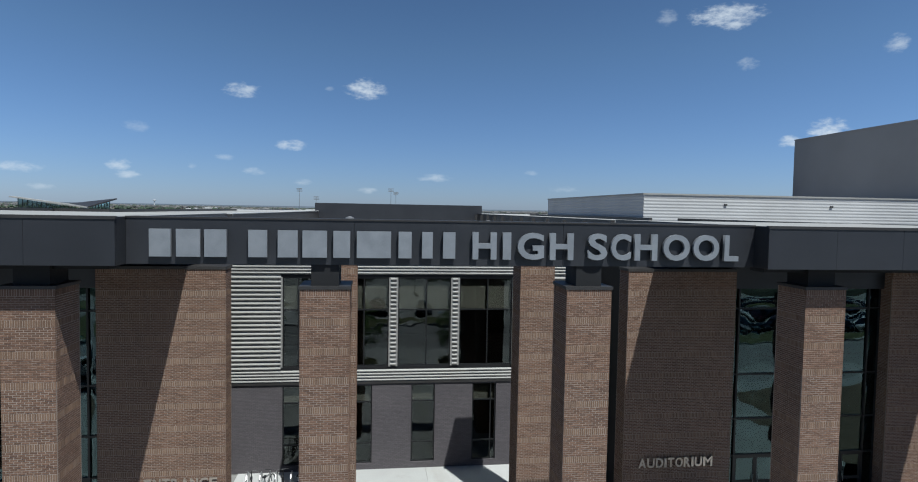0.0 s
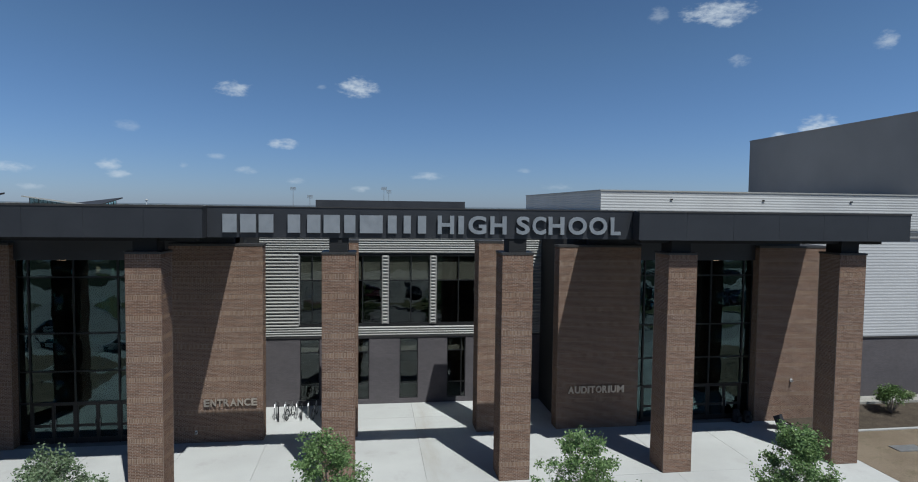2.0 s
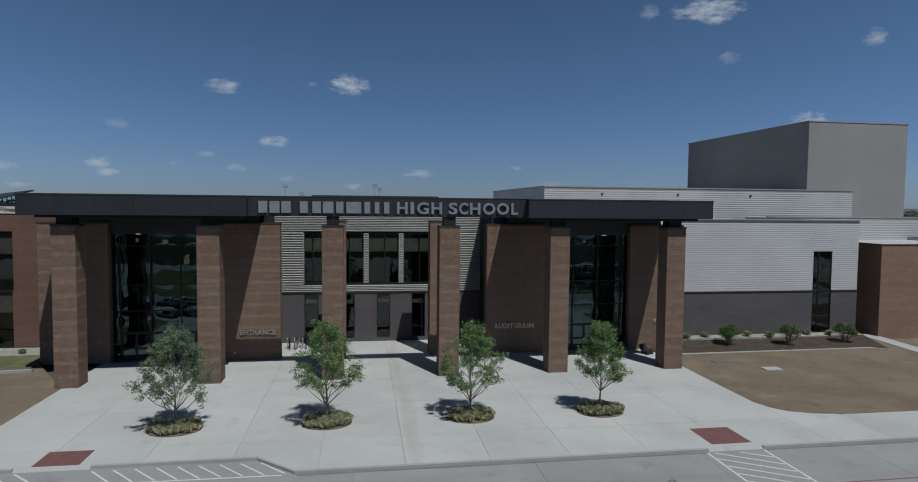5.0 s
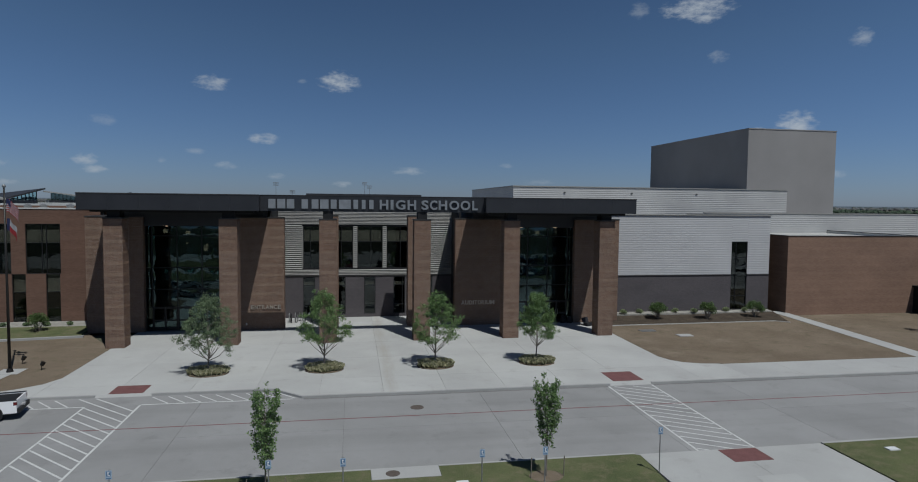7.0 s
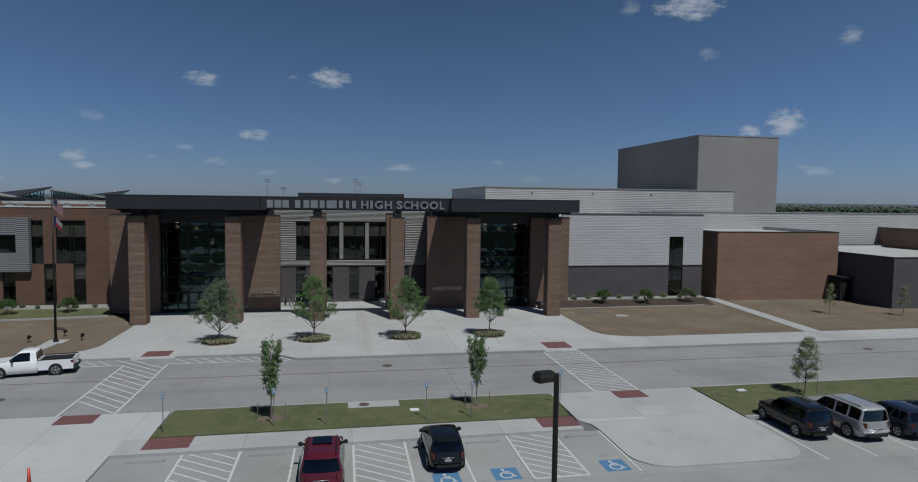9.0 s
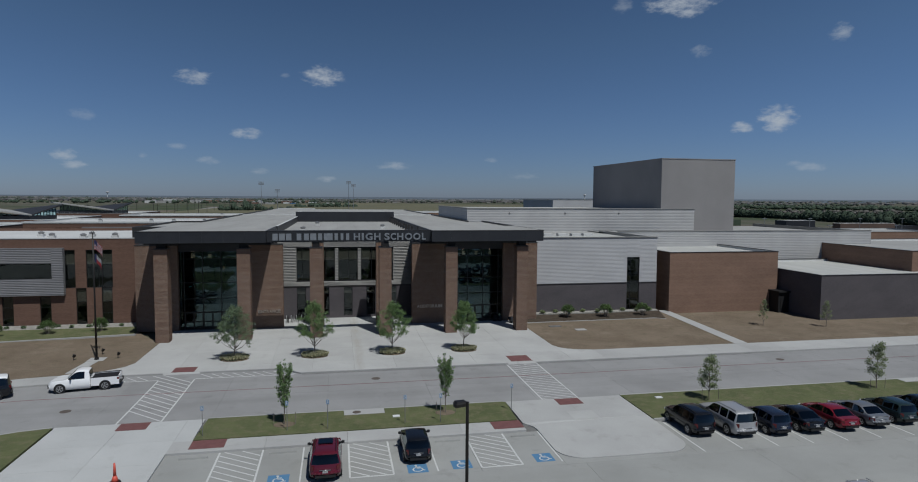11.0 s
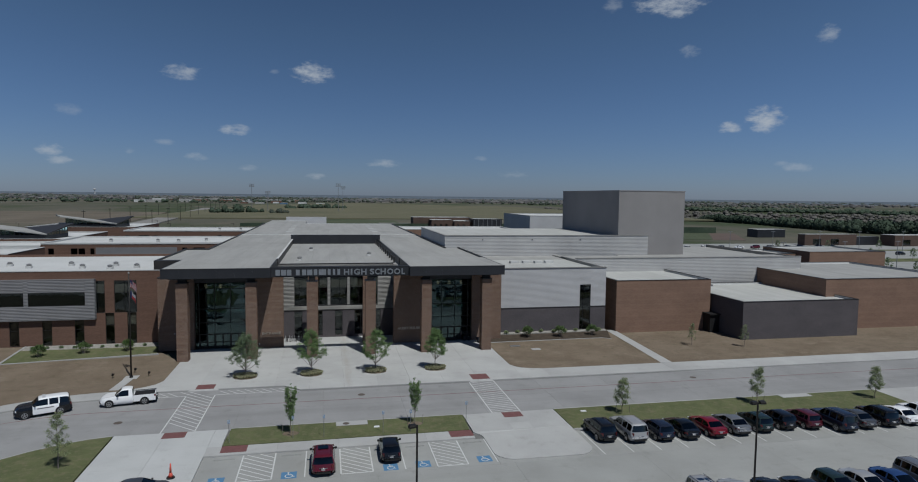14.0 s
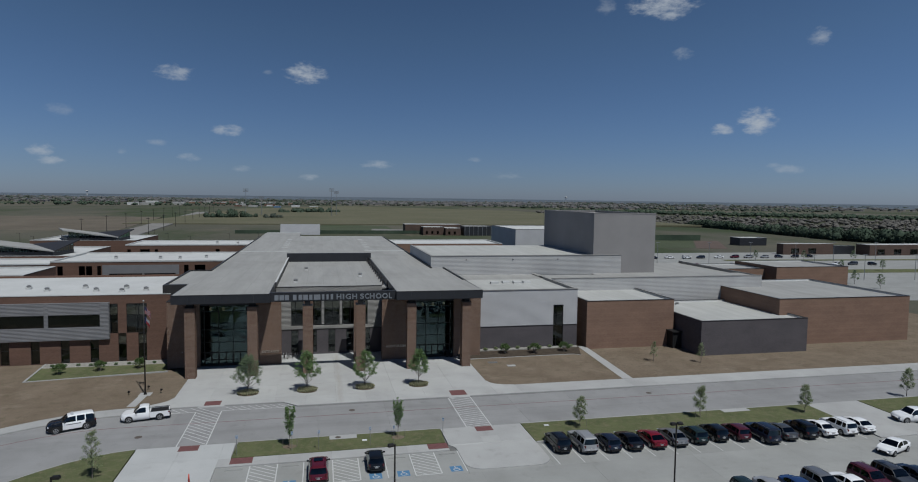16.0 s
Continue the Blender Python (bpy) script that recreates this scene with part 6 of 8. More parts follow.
def car(form, coat, label, x, y, turn, z=ROAD_Z, group="", two_tone=None, category="car"):
    L, W, H, belt, line, rear, screen, spans, wr, axles = CAR_FORM[form]
    truck = "pickup" in form
    hw = W / 2
    c = thing(category, label, category, (x, y, z), turn, group)
    doors = (spans[-2][0] - 0.01, spans[-1][0] - 0.012, screen[1] - 0.02) if len(spans) > 1 else (spans[0][0], screen[1])
    xs = sorted({round(q, 4) for q in [p[0] for p in line] + [e for s in spans for e in s] + list(doors) + [p[0] + (q[0] - p[0]) * f for p, q in zip(line, line[1:]) if q[0] - p[0] > 0.03 for f in (0.33, 0.67)]})
    grid = []

    def tuck(q, v):
        """How far the corners of tail and nose are drawn in, seen from above."""
        v = min(1.0, abs(v) / hw)
        if q < 0 and not truck:
            return 0.24 * v ** 3.5 * min(1.0, max(0.0, (-0.38 - q) / 0.1))
        return -0.34 * v ** 3 * min(1.0, max(0.0, (q - 0.36) / 0.13))

    for q in xs:
        top, wf = along(line, q)
        w = hw * wf
        nose = max(0, (abs(q) - 0.40) / 0.1)
        low = 0.24 + 0.16 * nose ** 2
        zs = min(belt, top - 0.03)
        t = max(0.0, (top - belt) / (H - belt))
        y5 = w * (0.945 - 0.16 * t)
        half = [(w * 0.84, low), (w * 0.965, low + 0.10), (w, low + 0.45 * (zs - low)), (w * 0.99, zs - 0.06), (w * 0.95, zs), (y5, zs + (top - zs) * 0.86), (y5 - 0.05 - 0.05 * t, top - 0.015), (w * 0.45, top + 0.012 * t), (0, top + 0.018 * t)]
        grid.append([(q * L + tuck(q, v), v, u) for v, u in half] + [(q * L + tuck(q, v), -v, u) for v, u in reversed(half[:-1])])
    n = len(grid[0])
    sets = {}
    for j in range(len(xs) - 1):
        a, b = xs[j], xs[j + 1]
        m = (a + b) / 2
        for i in range(n - 1):
            k = i if i < 8 else n - 2 - i
            where = "body"
            if k >= 6 and rear[0] < m < rear[1]:
                where = "rear_window"
            elif k >= 6 and screen[0] < m < screen[1]:
                where = "windscreen"
            elif k >= 5 and rear[1] < m < screen[0]:
                where = "roof"
            elif k == 4:
                for s, (u, v) in enumerate(spans):
                    if u < m < v:
                        where = ("side_window", s, i < 8)
                if where == "body" and two_tone and doors[0] - 0.02 < m < doors[-1]:
                    where = ("pillar", 0 if m < doors[1] else 1, i < 8)
            elif 1 <= k <= 3 and two_tone and doors[0] < m < doors[-1]:
                where = ("door", 0 if m < doors[1] else 1, i < 8)
            sh = sets.setdefault(where, Shape())
            sh.add([grid[j][i], grid[j][i + 1], grid[j + 1][i + 1], grid[j + 1][i]], [(0, 1, 2, 3)])
    sets["body"].add(grid[0], [tuple(range(n))]).add(grid[-1], [tuple(range(n - 1, -1, -1))])
    under = Shape()
    for j in range(len(xs) - 1):
        under.quad(grid[j][0], grid[j + 1][0], grid[j + 1][-1], grid[j][-1])
    part("underside", under, "trim", c)
    for where, sh in sets.items():
        name = where if isinstance(where, str) else where[0]
        welded = weld(sh)
        mat = "car_glass" if name in ("rear_window", "windscreen", "side_window") else two_tone if two_tone and name in ("roof", "door", "pillar") else coat
        part(name, welded, mat, c, smooth=True)
    part("cabin_interior", Shape().box(rear[1] * L + 0.25, screen[0] * L + 0.1, -hw * 0.72, hw * 0.72, 0.5, belt + 0.12), "trim", c)
    if truck:
        r, f, t = -0.5 * L, xs[0] * L - 0.04, 0.09
        bed = Shape()
        bed.box(r, f, -hw * 0.97, -hw * 0.97 + t, 0.42, belt).box(r, f, hw * 0.97 - t, hw * 0.97, 0.42, belt)
        bed.box(r, r + t, -hw * 0.97 + t, hw * 0.97 - t, 0.5, belt).box(f - t, f, -hw * 0.97 + t, hw * 0.97 - t, 0.42, belt)
        part("bed", bed, coat, c)
        part("bed_floor", Shape().box(r + t, f - t, -hw * 0.97 + t, hw * 0.97 - t, belt - 0.16, belt - 0.06), "trim", c, "black bed cover")
        part("bed_rail", Shape().box(r, f, -hw * 0.975, -hw * 0.86, belt, belt + 0.03), "trim", c)
        part("bed_rail", Shape().box(r, f, hw * 0.86, hw * 0.975, belt, belt + 0.03), "trim", c)
        part("bumper", Shape().box(r - 0.14, r - 0.003, -hw * 0.92, hw * 0.92, 0.42, 0.66), "trim", c)
    for ax in axles:
        for sgn in (-1, 1):
            yo = sgn * hw * 0.985
            # Solid black disc stands in for the shaded hollow round the wheel.
            part("wheel_arch", Shape().tube((ax * L, yo - sgn * 0.25, wr * 1.05), (ax * L, yo + sgn * 0.018, wr * 1.05), wr * 1.15, wr * 1.13, 20), "trim", c)
            wheel = part("wheel", Shape().tube((ax * L, yo - sgn * 0.2, wr), (ax * L, yo + sgn * 0.032, wr), wr, wr * 0.96, 20), "tyre", c)
            s, yr = Shape(), yo + sgn * 0.036
            for i in range(16):
                a, b = radians(22.5 * i), radians(22.5 * (i + 1))
                s.quad(*[(ax * L + wr * k * math.cos(e), yr, wr + wr * k * math.sin(e)) for k, e in ((0.58, a), (0.70, a), (0.70, b), (0.58, b))])
            for i in range(5):
                a = radians(72 * i + 18)
                s.quad(*[(ax * L + wr * k * math.cos(a + e), yr, wr + wr * k * math.sin(a + e)) for k, e in ((0.06, -1.2), (0.60, -0.22), (0.60, 0.22), (0.06, 1.2))])
            part("rim", s, "rim", wheel)
    tall = 0.24 if not truck and form != "sedan" else 0.16
    rx = -0.5 * L
    for sgn in (-1, 1):
        lo, hi = sorted((sgn * hw * 0.70, sgn * hw * 0.885)) if not truck else sorted((sgn * hw * 0.86, sgn * hw * 0.972))
        rl = rx + tuck(-0.5, hw * 0.72)
        low_z, top_z, out = belt * 0.90 - tall, belt * 0.93, sgn * hw * 0.95 if not truck else sgn * hw * 0.972
        lo, hi = (lo, hi) if sgn > 0 else (hi, lo)
        far = rx + tuck(-0.5, hi) + (0.10 if not truck else 0.0)
        part("tail_light", Shape().loft([[(rl - 0.03, lo, z), (far - 0.04, hi, z), (far + 0.14, out, z), (rl + 0.2, lo, z)] if not truck else [(rx - 0.012, lo, z), (rx - 0.012, hi, z), (rx + 0.16, hi, z), (rx + 0.16, lo, z)] for z in (low_z, top_z)]), "tail", c)
        part("headlight", Shape().box(0.43 * L, 0.487 * L - 0.07, sgn * hw * 0.70 - 0.13, sgn * hw * 0.70 + 0.13, belt * 0.66, belt * 0.78), "lens", c)
        mx = L * (screen[1] - 0.055)
        part("mirror", Shape().loft([[(mx - 0.05, sgn * (hw * 0.93), belt + 0.02), (mx + 0.05, sgn * (hw * 0.93), belt + 0.02), (mx + 0.05, sgn * (hw * 0.93), belt + 0.08), (mx - 0.05, sgn * (hw * 0.93), belt + 0.08)],
                                     [(mx - 0.09, sgn * (hw + 0.06), belt), (mx + 0.07, sgn * (hw + 0.06), belt), (mx + 0.07, sgn * (hw + 0.06), belt + 0.17), (mx - 0.09, sgn * (hw + 0.06), belt + 0.17)],
                                     [(mx - 0.07, sgn * (hw + 0.19), belt + 0.02), (mx + 0.03, sgn * (hw + 0.19), belt + 0.02), (mx + 0.03, sgn * (hw + 0.19), belt + 0.15), (mx - 0.07, sgn * (hw + 0.19), belt + 0.15)]]), "trim", c)
    part("number_plate", Shape().box(rx - 0.02 - 0.13 * truck, rx + 0.03, -0.16, 0.16, 0.62, 0.74), "plate", c)
    part("bumper_trim", Shape().box(rx - 0.03, rx + 0.1, -hw * 0.62, hw * 0.62, 0.34, 0.48), "trim", c)
    if not truck:
        bow = [(rx + 0.05 + tuck(-0.5, v * hw), v * hw, 0.58) for v in (-0.86, -0.7, -0.5, -0.25, 0.25, 0.5, 0.7, 0.86)]
        s = Shape()
        for p, q in zip(bow, bow[1:]):
            s.tube(p, q, 0.09, 0.09, 12)
        part("bumper", s, coat, c, smooth=True)
        tz = along(line, rear[1])[0]
        if form == "sedan":
            part("boot_edge", Shape().tube((rx + 0.10, -hw * 0.6, 0.985), (rx + 0.10, hw * 0.6, 0.985), 0.03, 0.03, 8), coat, c, smooth=True)
        else:
            part("spoiler", Shape().tube((rear[1] * L + 0.01, -hw * 0.56, tz), (rear[1] * L + 0.01, hw * 0.56, tz), 0.04, 0.04, 10), coat, c, smooth=True)
        # Bright metal strip added to give the tail a glint.
        part("glint_strip", Shape().tube((rx - 0.004, -hw * 0.34, 0.80), (rx - 0.004, hw * 0.34, 0.80), 0.022, 0.022, 8), "rim", c, smooth=True)
    part("grille", Shape().box(0.47 * L, 0.5 * L, -hw * 0.45, hw * 0.45, 0.42, belt * 0.60), "trim", c)
    if form in ("suv", "long_suv", "big_suv") and not two_tone:
        for sgn in (-1, 1):
            part("roof_rail", Shape().tube((-0.40 * L, sgn * hw * 0.66, H + 0.01), (0.02 * L, sgn * hw * 0.66, H + 0.01), 0.022, n=6), "rim" if form == "big_suv" or coat in (SILVER, WHITE, STEEL) else "trim", c)
    return c


def weld(shape):
    """Joins the corners that faces share, so that smooth faces run on."""
    seen, out = {}, Shape()
    for f in shape.f:
        ids = []
        for i in f:
            key = tuple(round(q, 4) for q in shape.v[i])
            if key not in seen:
                seen[key] = len(out.v)
                out.v.append(shape.v[i])
            if seen[key] not in ids:
                ids.append(seen[key])
        if len(ids) > 2:
            out.f.append(tuple(ids))
    return out


RED, BLACK, NAVY = car_paint("dark_red", (0.078, 0.0062, 0.0156)), car_paint("black", (0.0039, 0.0047, 0.007)), car_paint("navy", (0.0094, 0.0133, 0.0265))
SILVER, WHITE, GREY = car_paint("silver", (0.34, 0.34, 0.345), 0.4), car_paint("white", (0.70, 0.70, 0.70)), car_paint("grey", (0.0585, 0.0608, 0.0663), 0.3)
MAROON, GREEN, BLUE = car_paint("maroon", (0.0585, 0.0094, 0.0172)), car_paint("dark_green", (0.0109, 0.0218, 0.0218)), car_paint("blue", (0.0156, 0.039, 0.117))
STEEL = car_paint("steel_grey", (0.15, 0.155, 0.165), 0.4)
BRIGHT = car_paint("bright_red", (0.1326, 0.0062, 0.014))

red_suv = car("long_suv", RED, "dark red sport utility car parked in a bay", -0.22, -15.1, 90)
part("sunroof", Shape().box(-0.8, 0.0, -0.44, 0.44, 1.77, 1.825), "car_glass", red_suv)
car("crossover", BLACK, "small black hatchback car parked in a bay", 5.66, -13.9, 89)
row = (("suv", BLACK, "near-black"), ("big_suv", SILVER, "silver"), ("crossover", NAVY, "navy"), ("sedan", BLACK, "black"), ("sedan", BRIGHT, "bright red"), ("sedan", STEEL, "steel grey"),
       ("crossover", GREEN, "dark green"), ("crossover", BLACK, "black"), ("crossover", MAROON, "maroon"), ("big_suv", NAVY, "navy"), ("sedan", GREY, "grey"), ("suv", BLACK, "black"),
       ("sedan", WHITE, "white"), ("suv", WHITE, "white"))
KIND = {"suv": "sport utility car", "big_suv": "large sport utility car", "crossover": "crossover car", "sedan": "sedan car", "pickup": "pickup truck"}
REAR_AXLE = (-14.2, -14.75, -15.1, -15.1, -15.1, -15.0, -14.85, -14.65, -14.97, -16.2, -15.8, -15.8, -15.7, -15.8)
rng = random.Random(5)
for i, (form, coat, word) in enumerate(row):
    x = 26.6 + 2.83 * i
    y = REAR_AXLE[i] + 0.29 * CAR_FORM[form][0]
    car(form, coat, f"{word} {KIND[form]} parked nose to the grass strip", x + rng.uniform(-0.06, 0.06), y, 90 + rng.uniform(-1.5, 1.5), group="parked row by the grass")
car("sedan", WHITE, "white sedan car parked at the end of the row", 26.6 + 2.83 * 14, -14.2, 90, group="parked row by the grass")
second = (("sedan", WHITE, "white"), ("sedan", NAVY, "navy"), ("suv", SILVER, "silver"), ("sedan", SILVER, "silver"), ("sedan", BLACK, "black"), ("sedan", BLACK, "black"), ("crossover", GREEN, "dark green"),
          ("sedan", SILVER, "silver"), ("sedan", BLUE, "blue"), ("suv", STEEL, "steel grey"), ("sedan", WHITE, "white"), ("suv", MAROON, "maroon"), ("suv", GREY, "dark grey"), ("sedan", NAVY, "navy"))
for i, (form, coat, word) in enumerate(second):
    car(form, coat, f"{word} {KIND[form]} parked in the second row", 23.1 + 2.83 * i, -28.2 + rng.uniform(-0.25, 0.25), -90 if i % 5 else 90, group="second parked row")
third = ((3, BLACK), (4, SILVER), (6, WHITE), (7, RED), (10, GREY), (12, NAVY), (15, WHITE), (17, BLACK))
for i, coat in third:
    car("sedan", coat, "sedan car parked in the rear row", 26.65 + 2.78 * i, -33.4, 90, group="third parked row")
car("sedan", WHITE, "white sedan car rolling down the parking aisle", 64.4, -21.2, 198)
car("crew_pickup", WHITE, "white crew pickup truck beyond the crossing", 76.2, -13.4, 172, category="pickup truck")
car("pickup", WHITE, "white single-cab pickup truck standing on the drive", -21.6, 5.2, 190, category="pickup truck")
patrol = car("big_suv", BLACK, "black and white patrol car with roof light bar", -29.3, 3.1, 203, two_tone=WHITE)
for sgn in (-1, 1):
    part("door_lettering", Shape().box(-0.95, 0.55, *sorted((sgn * 1.003, sgn * 1.012)), 0.88, 0.98), "bay_metal", patrol, "grey lettering as a plain bar")
part("light_bar", Shape().box(-0.25, 0.05, -0.55, 0.55, 1.90, 1.97), "lens", patrol)
car("sedan", GREY, "grey sedan car at the lot entrance", -14.1, -18.65, 4)

# ---- trees and planting ----


def leaf(s, p, size, r):
    """One leaf: a small folded blade."""
    d = Vector((r.gauss(0, 1), r.gauss(0, 1), r.gauss(0, 0.6) - 0.25)).normalized()
    side = d.cross(Vector((r.gauss(0, 1), r.gauss(0, 1), r.gauss(0, 1)))).normalized() * size * 0.34
    p, d = Vector(p), d * size
    k = len(s.v)
    s.v += [tuple(p), tuple(p + d * 0.5 + side), tuple(p + d), tuple(p + d * 0.5 - side)]
    s.f.append((k, k + 1, k + 2, k + 3))


def shade_tree(label, x, y, z, height, spread, foot, limbs, leaves, leafmat, seed, stems=1, group="plaza trees", size=0.105):
    """A young shade tree: rising limbs, twigs, and leaves in loose bunches at their ends."""
    r = random.Random(seed)
    t = thing("tree", label, "tree", (x, y, z), group=group)
    girth = 0.0113 * height
    wood, bunches = Shape(), []
    spine = [Vector((0, 0, -0.05))]
    for i in range(1, 8):
        spine.append(Vector((r.uniform(-0.06, 0.06), r.uniform(-0.06, 0.06), height * 0.95 * i / 7)))
    for i in range(7):
        wood.tube(spine[i], spine[i + 1], girth * (1 - 0.88 * i / 7), girth * (1 - 0.88 * (i + 1) / 7), 8, False)
    low = height * foot
    for k in range(limbs):
        u = ((k + r.uniform(0.1, 0.9)) / limbs) ** 0.85
        wide = 0.80 + 0.8 * u if u < 0.25 else 1.0 - 0.85 * ((u - 0.25) / 0.75) ** 1.8
        a = 2.4 * k + r.uniform(-0.5, 0.5)
        reach = spread * wide * r.uniform(0.72, 1.1)
        tip = Vector((reach * math.cos(a), reach * math.sin(a), low + (height * 0.98 - low) * (0.06 + 0.94 * u)))
        root_z = max(height * 0.16 + 0.02 * k, min(tip.z - 1.15 * reach, height * 0.88))
        f = root_z / (height * 0.95) * 7
        base = spine[int(f)].lerp(spine[int(f) + 1], f - int(f))
        knee = base.lerp(tip, 0.5) + Vector((r.uniform(-0.08, 0.08), r.uniform(-0.08, 0.08), -0.10 * reach))
        w = 0.014 + 0.016 * (1 - u) * (1.5 if stems > 1 and k < stems else 1)
        wood.tube(base, knee, w, w * 0.65, 5, False).tube(knee, tip, w * 0.65, 0.005, 5, False)
        out = Vector((math.cos(a), math.sin(a), 0.0))
        bunches.append((tip, r.uniform(0.18, 0.30)))
        for j in range(r.randint(5, 8)):
            q = r.uniform(0.35 if u > 0.35 else 0.7, 1.0)
            c = base.lerp(knee, q * 2) if q < 0.5 else knee.lerp(tip, q * 2 - 1)
            way = (out * r.uniform(0.1, 0.9) + Vector((r.gauss(0, 0.6), r.gauss(0, 0.6), r.uniform(-0.25, 0.75)))).normalized()
            end = c + way * spread * r.uniform(0.14, 0.34)
            wood.tube(c, end, 0.007, 0.003, 3, False)
            bunches.append((end, r.uniform(0.14, 0.31)))
            if r.random() < 0.45:
                bunches.append((c.lerp(end, 0.5), r.uniform(0.11, 0.20)))
    bunches.append((spine[-1] + Vector((0, 0, 0.1)), 0.16))
    part("trunk", wood, "bark", t, smooth=True)
    crown = Shape()
    for c, q in r.choices(bunches, [q ** 2.2 for _, q in bunches], k=leaves):
        d = Vector((r.gauss(0, 1), r.gauss(0, 1), r.gauss(-0.12, 0.7))).normalized() * q * r.random() ** 0.5
        leaf(crown, c + d, size * r.uniform(0.7, 1.3), r)
    part("crown", crown, leafmat, t)
    return t


def column_tree(label, x, y, z, height, spread, leaves, leafmat, seed, group):
    """A slender tree: many steep limbs, narrow at the foot, ragged and wider above."""
    r = random.Random(seed)
    t = thing("tree", label, "tree", (x, y, z), group=group)
    wood, bunches = Shape(), []
    wood.tube((0, 0, -0.05), (0.02, 0.0, height * 0.5), 0.04, 0.026, 7, False).tube((0.02, 0, height * 0.5), (0, 0.02, height * 0.97), 0.026, 0.005, 6, False)
    for k in range(36):
        u = (k + r.random()) / 36
        a = 2.4 * k + r.uniform(-0.4, 0.4)
        root = height * (0.20 + 0.50 * u)
        top = min(height * r.uniform(0.88, 1.03), root + height * r.uniform(0.20, 0.46))
        reach = spread * (0.45 + 0.75 * min(1.0, (top / height - 0.25) / 0.45)) * r.uniform(0.6, 1.1)
        tip = Vector((reach * math.cos(a), reach * math.sin(a), top))
        base = Vector((0.01, 0.0, root))
        knee = base.lerp(tip, 0.45) + Vector((math.cos(a), math.sin(a), 0)) * 0.14 * spread
        wood.tube(base, knee, 0.012, 0.008, 4, False).tube(knee, tip, 0.008, 0.003, 3, False)
        for q in (0.3, 0.5, 0.65, 0.8, 0.9, 1.0):
            c = base.lerp(knee, q / 0.45) if q < 0.45 else knee.lerp(tip, (q - 0.45) / 0.55)
            bunches.append((c + Vector((r.gauss(0, 0.06), r.gauss(0, 0.06), r.gauss(0, 0.05))), r.uniform(0.08, 0.16)))
    part("trunk", wood, "bark", t, smooth=True)
    crown = Shape()
    for c, q in r.choices(bunches, [q ** 1.8 for _, q in bunches], k=leaves):
        d = Vector((r.gauss(0, 1), r.gauss(0, 1), r.gauss(0, 1.1))).normalized() * q * r.random() ** 0.5
        leaf(crown, c + d, r.uniform(0.06, 0.115), r)
    part("crown", crown, leafmat, t)


def planter(x, y, seed):
    """A round opening in the paving with a ring of grass tufts."""
    r = random.Random(seed)
    p = thing("tree_planter", "round planting hole with ornamental grass tufts", "planter", (x, y, 0), group="tree planters")
    ring = [(1.42 * math.cos(radians(10 * i)), 1.12 * math.sin(radians(10 * i))) for i in range(36)]
    part("soil", Shape().prism(ring, 0.0, 0.05), "dry_lawn", p)
    blades = Shape()
    for _ in range(150):
        a, q = r.uniform(0, 2 * math.pi), r.uniform(0.05, 1.0) ** 0.5
        cx, cy = 1.32 * q * math.cos(a), 1.03 * q * math.sin(a)
        for _ in range(26):
            b, l = r.uniform(0, 2 * math.pi), r.uniform(0.26, 0.58) * (1.1 - 0.25 * q)
            ox, oy = math.cos(b), math.sin(b)
            w = 0.011
            k = len(blades.v)
            blades.v += [(cx - oy * w, cy + ox * w, 0.03), (cx + oy * w, cy - ox * w, 0.03), (cx + ox * l * 0.25, cy + oy * l * 0.25, l * 0.85), (cx + ox * l * 0.6, cy + oy * l * 0.6, l * r.uniform(0.6, 0.95))]
            blades.f += [(k, k + 1, k + 2), (k + 1, k + 3, k + 2)]
    tagged(part("grass_tuft", blades, "straw", p, "straw-green ornamental grass"), kind="stuff")


for i, x in enumerate((-10.1, -1.9, 6.45, 14.5)):
    planter(x, 13.0, 40 + i)
shade_tree("young shade tree with airy grey-green crown", -10.1, 13.0, 0.03, 5.55, 1.8, 0.31, 36, 14500, "leaf_grey", 11, 3, size=0.088)
shade_tree("young shade tree with loose reddish-green crown", -1.9, 13.0, 0.03, 5.85, 1.75, 0.33, 34, 13000, "leaf", 12, 2, size=0.09)
shade_tree("young shade tree with open green crown", 6.45, 13.0, 0.03, 5.55, 1.75, 0.33, 34, 13000, "leaf", 13, 2, size=0.09)
shade_tree("young shade tree with dense green crown", 14.5, 13.0, 0.03, 5.45, 1.35, 0.36, 36, 15000, "leaf", 14, size=0.09)
for i, (x, y, h) in enumerate(((-3.4, -7.6, 4.8), (8.9, -7.1, 4.7))):
    column_tree("slender young columnar tree tied to stakes", x, y, 0.05, h, 0.50, 5200, "leaf", 21 + i, "strip trees")
for i, (x, y, h) in enumerate(((31.6, -7.8, 3.9), (48.5, -7.6, 4.3), (63.8, -8.4, 3.9), (84.5, -4.9, 4.2), (100, -8, 4))):
    shade_tree("small young tree on a grass strip", x, y, 0.05, h, 0.78, 0.24, 22, 4600, "leaf_pale", 31 + i, group="strip trees", size=0.09)
shade_tree("narrow young tree in the grass corner", -22.1, -12.2, 0.05, 4.9, 0.72, 0.2, 22, 3300, "leaf_pale", 37, group="strip trees", size=0.09)
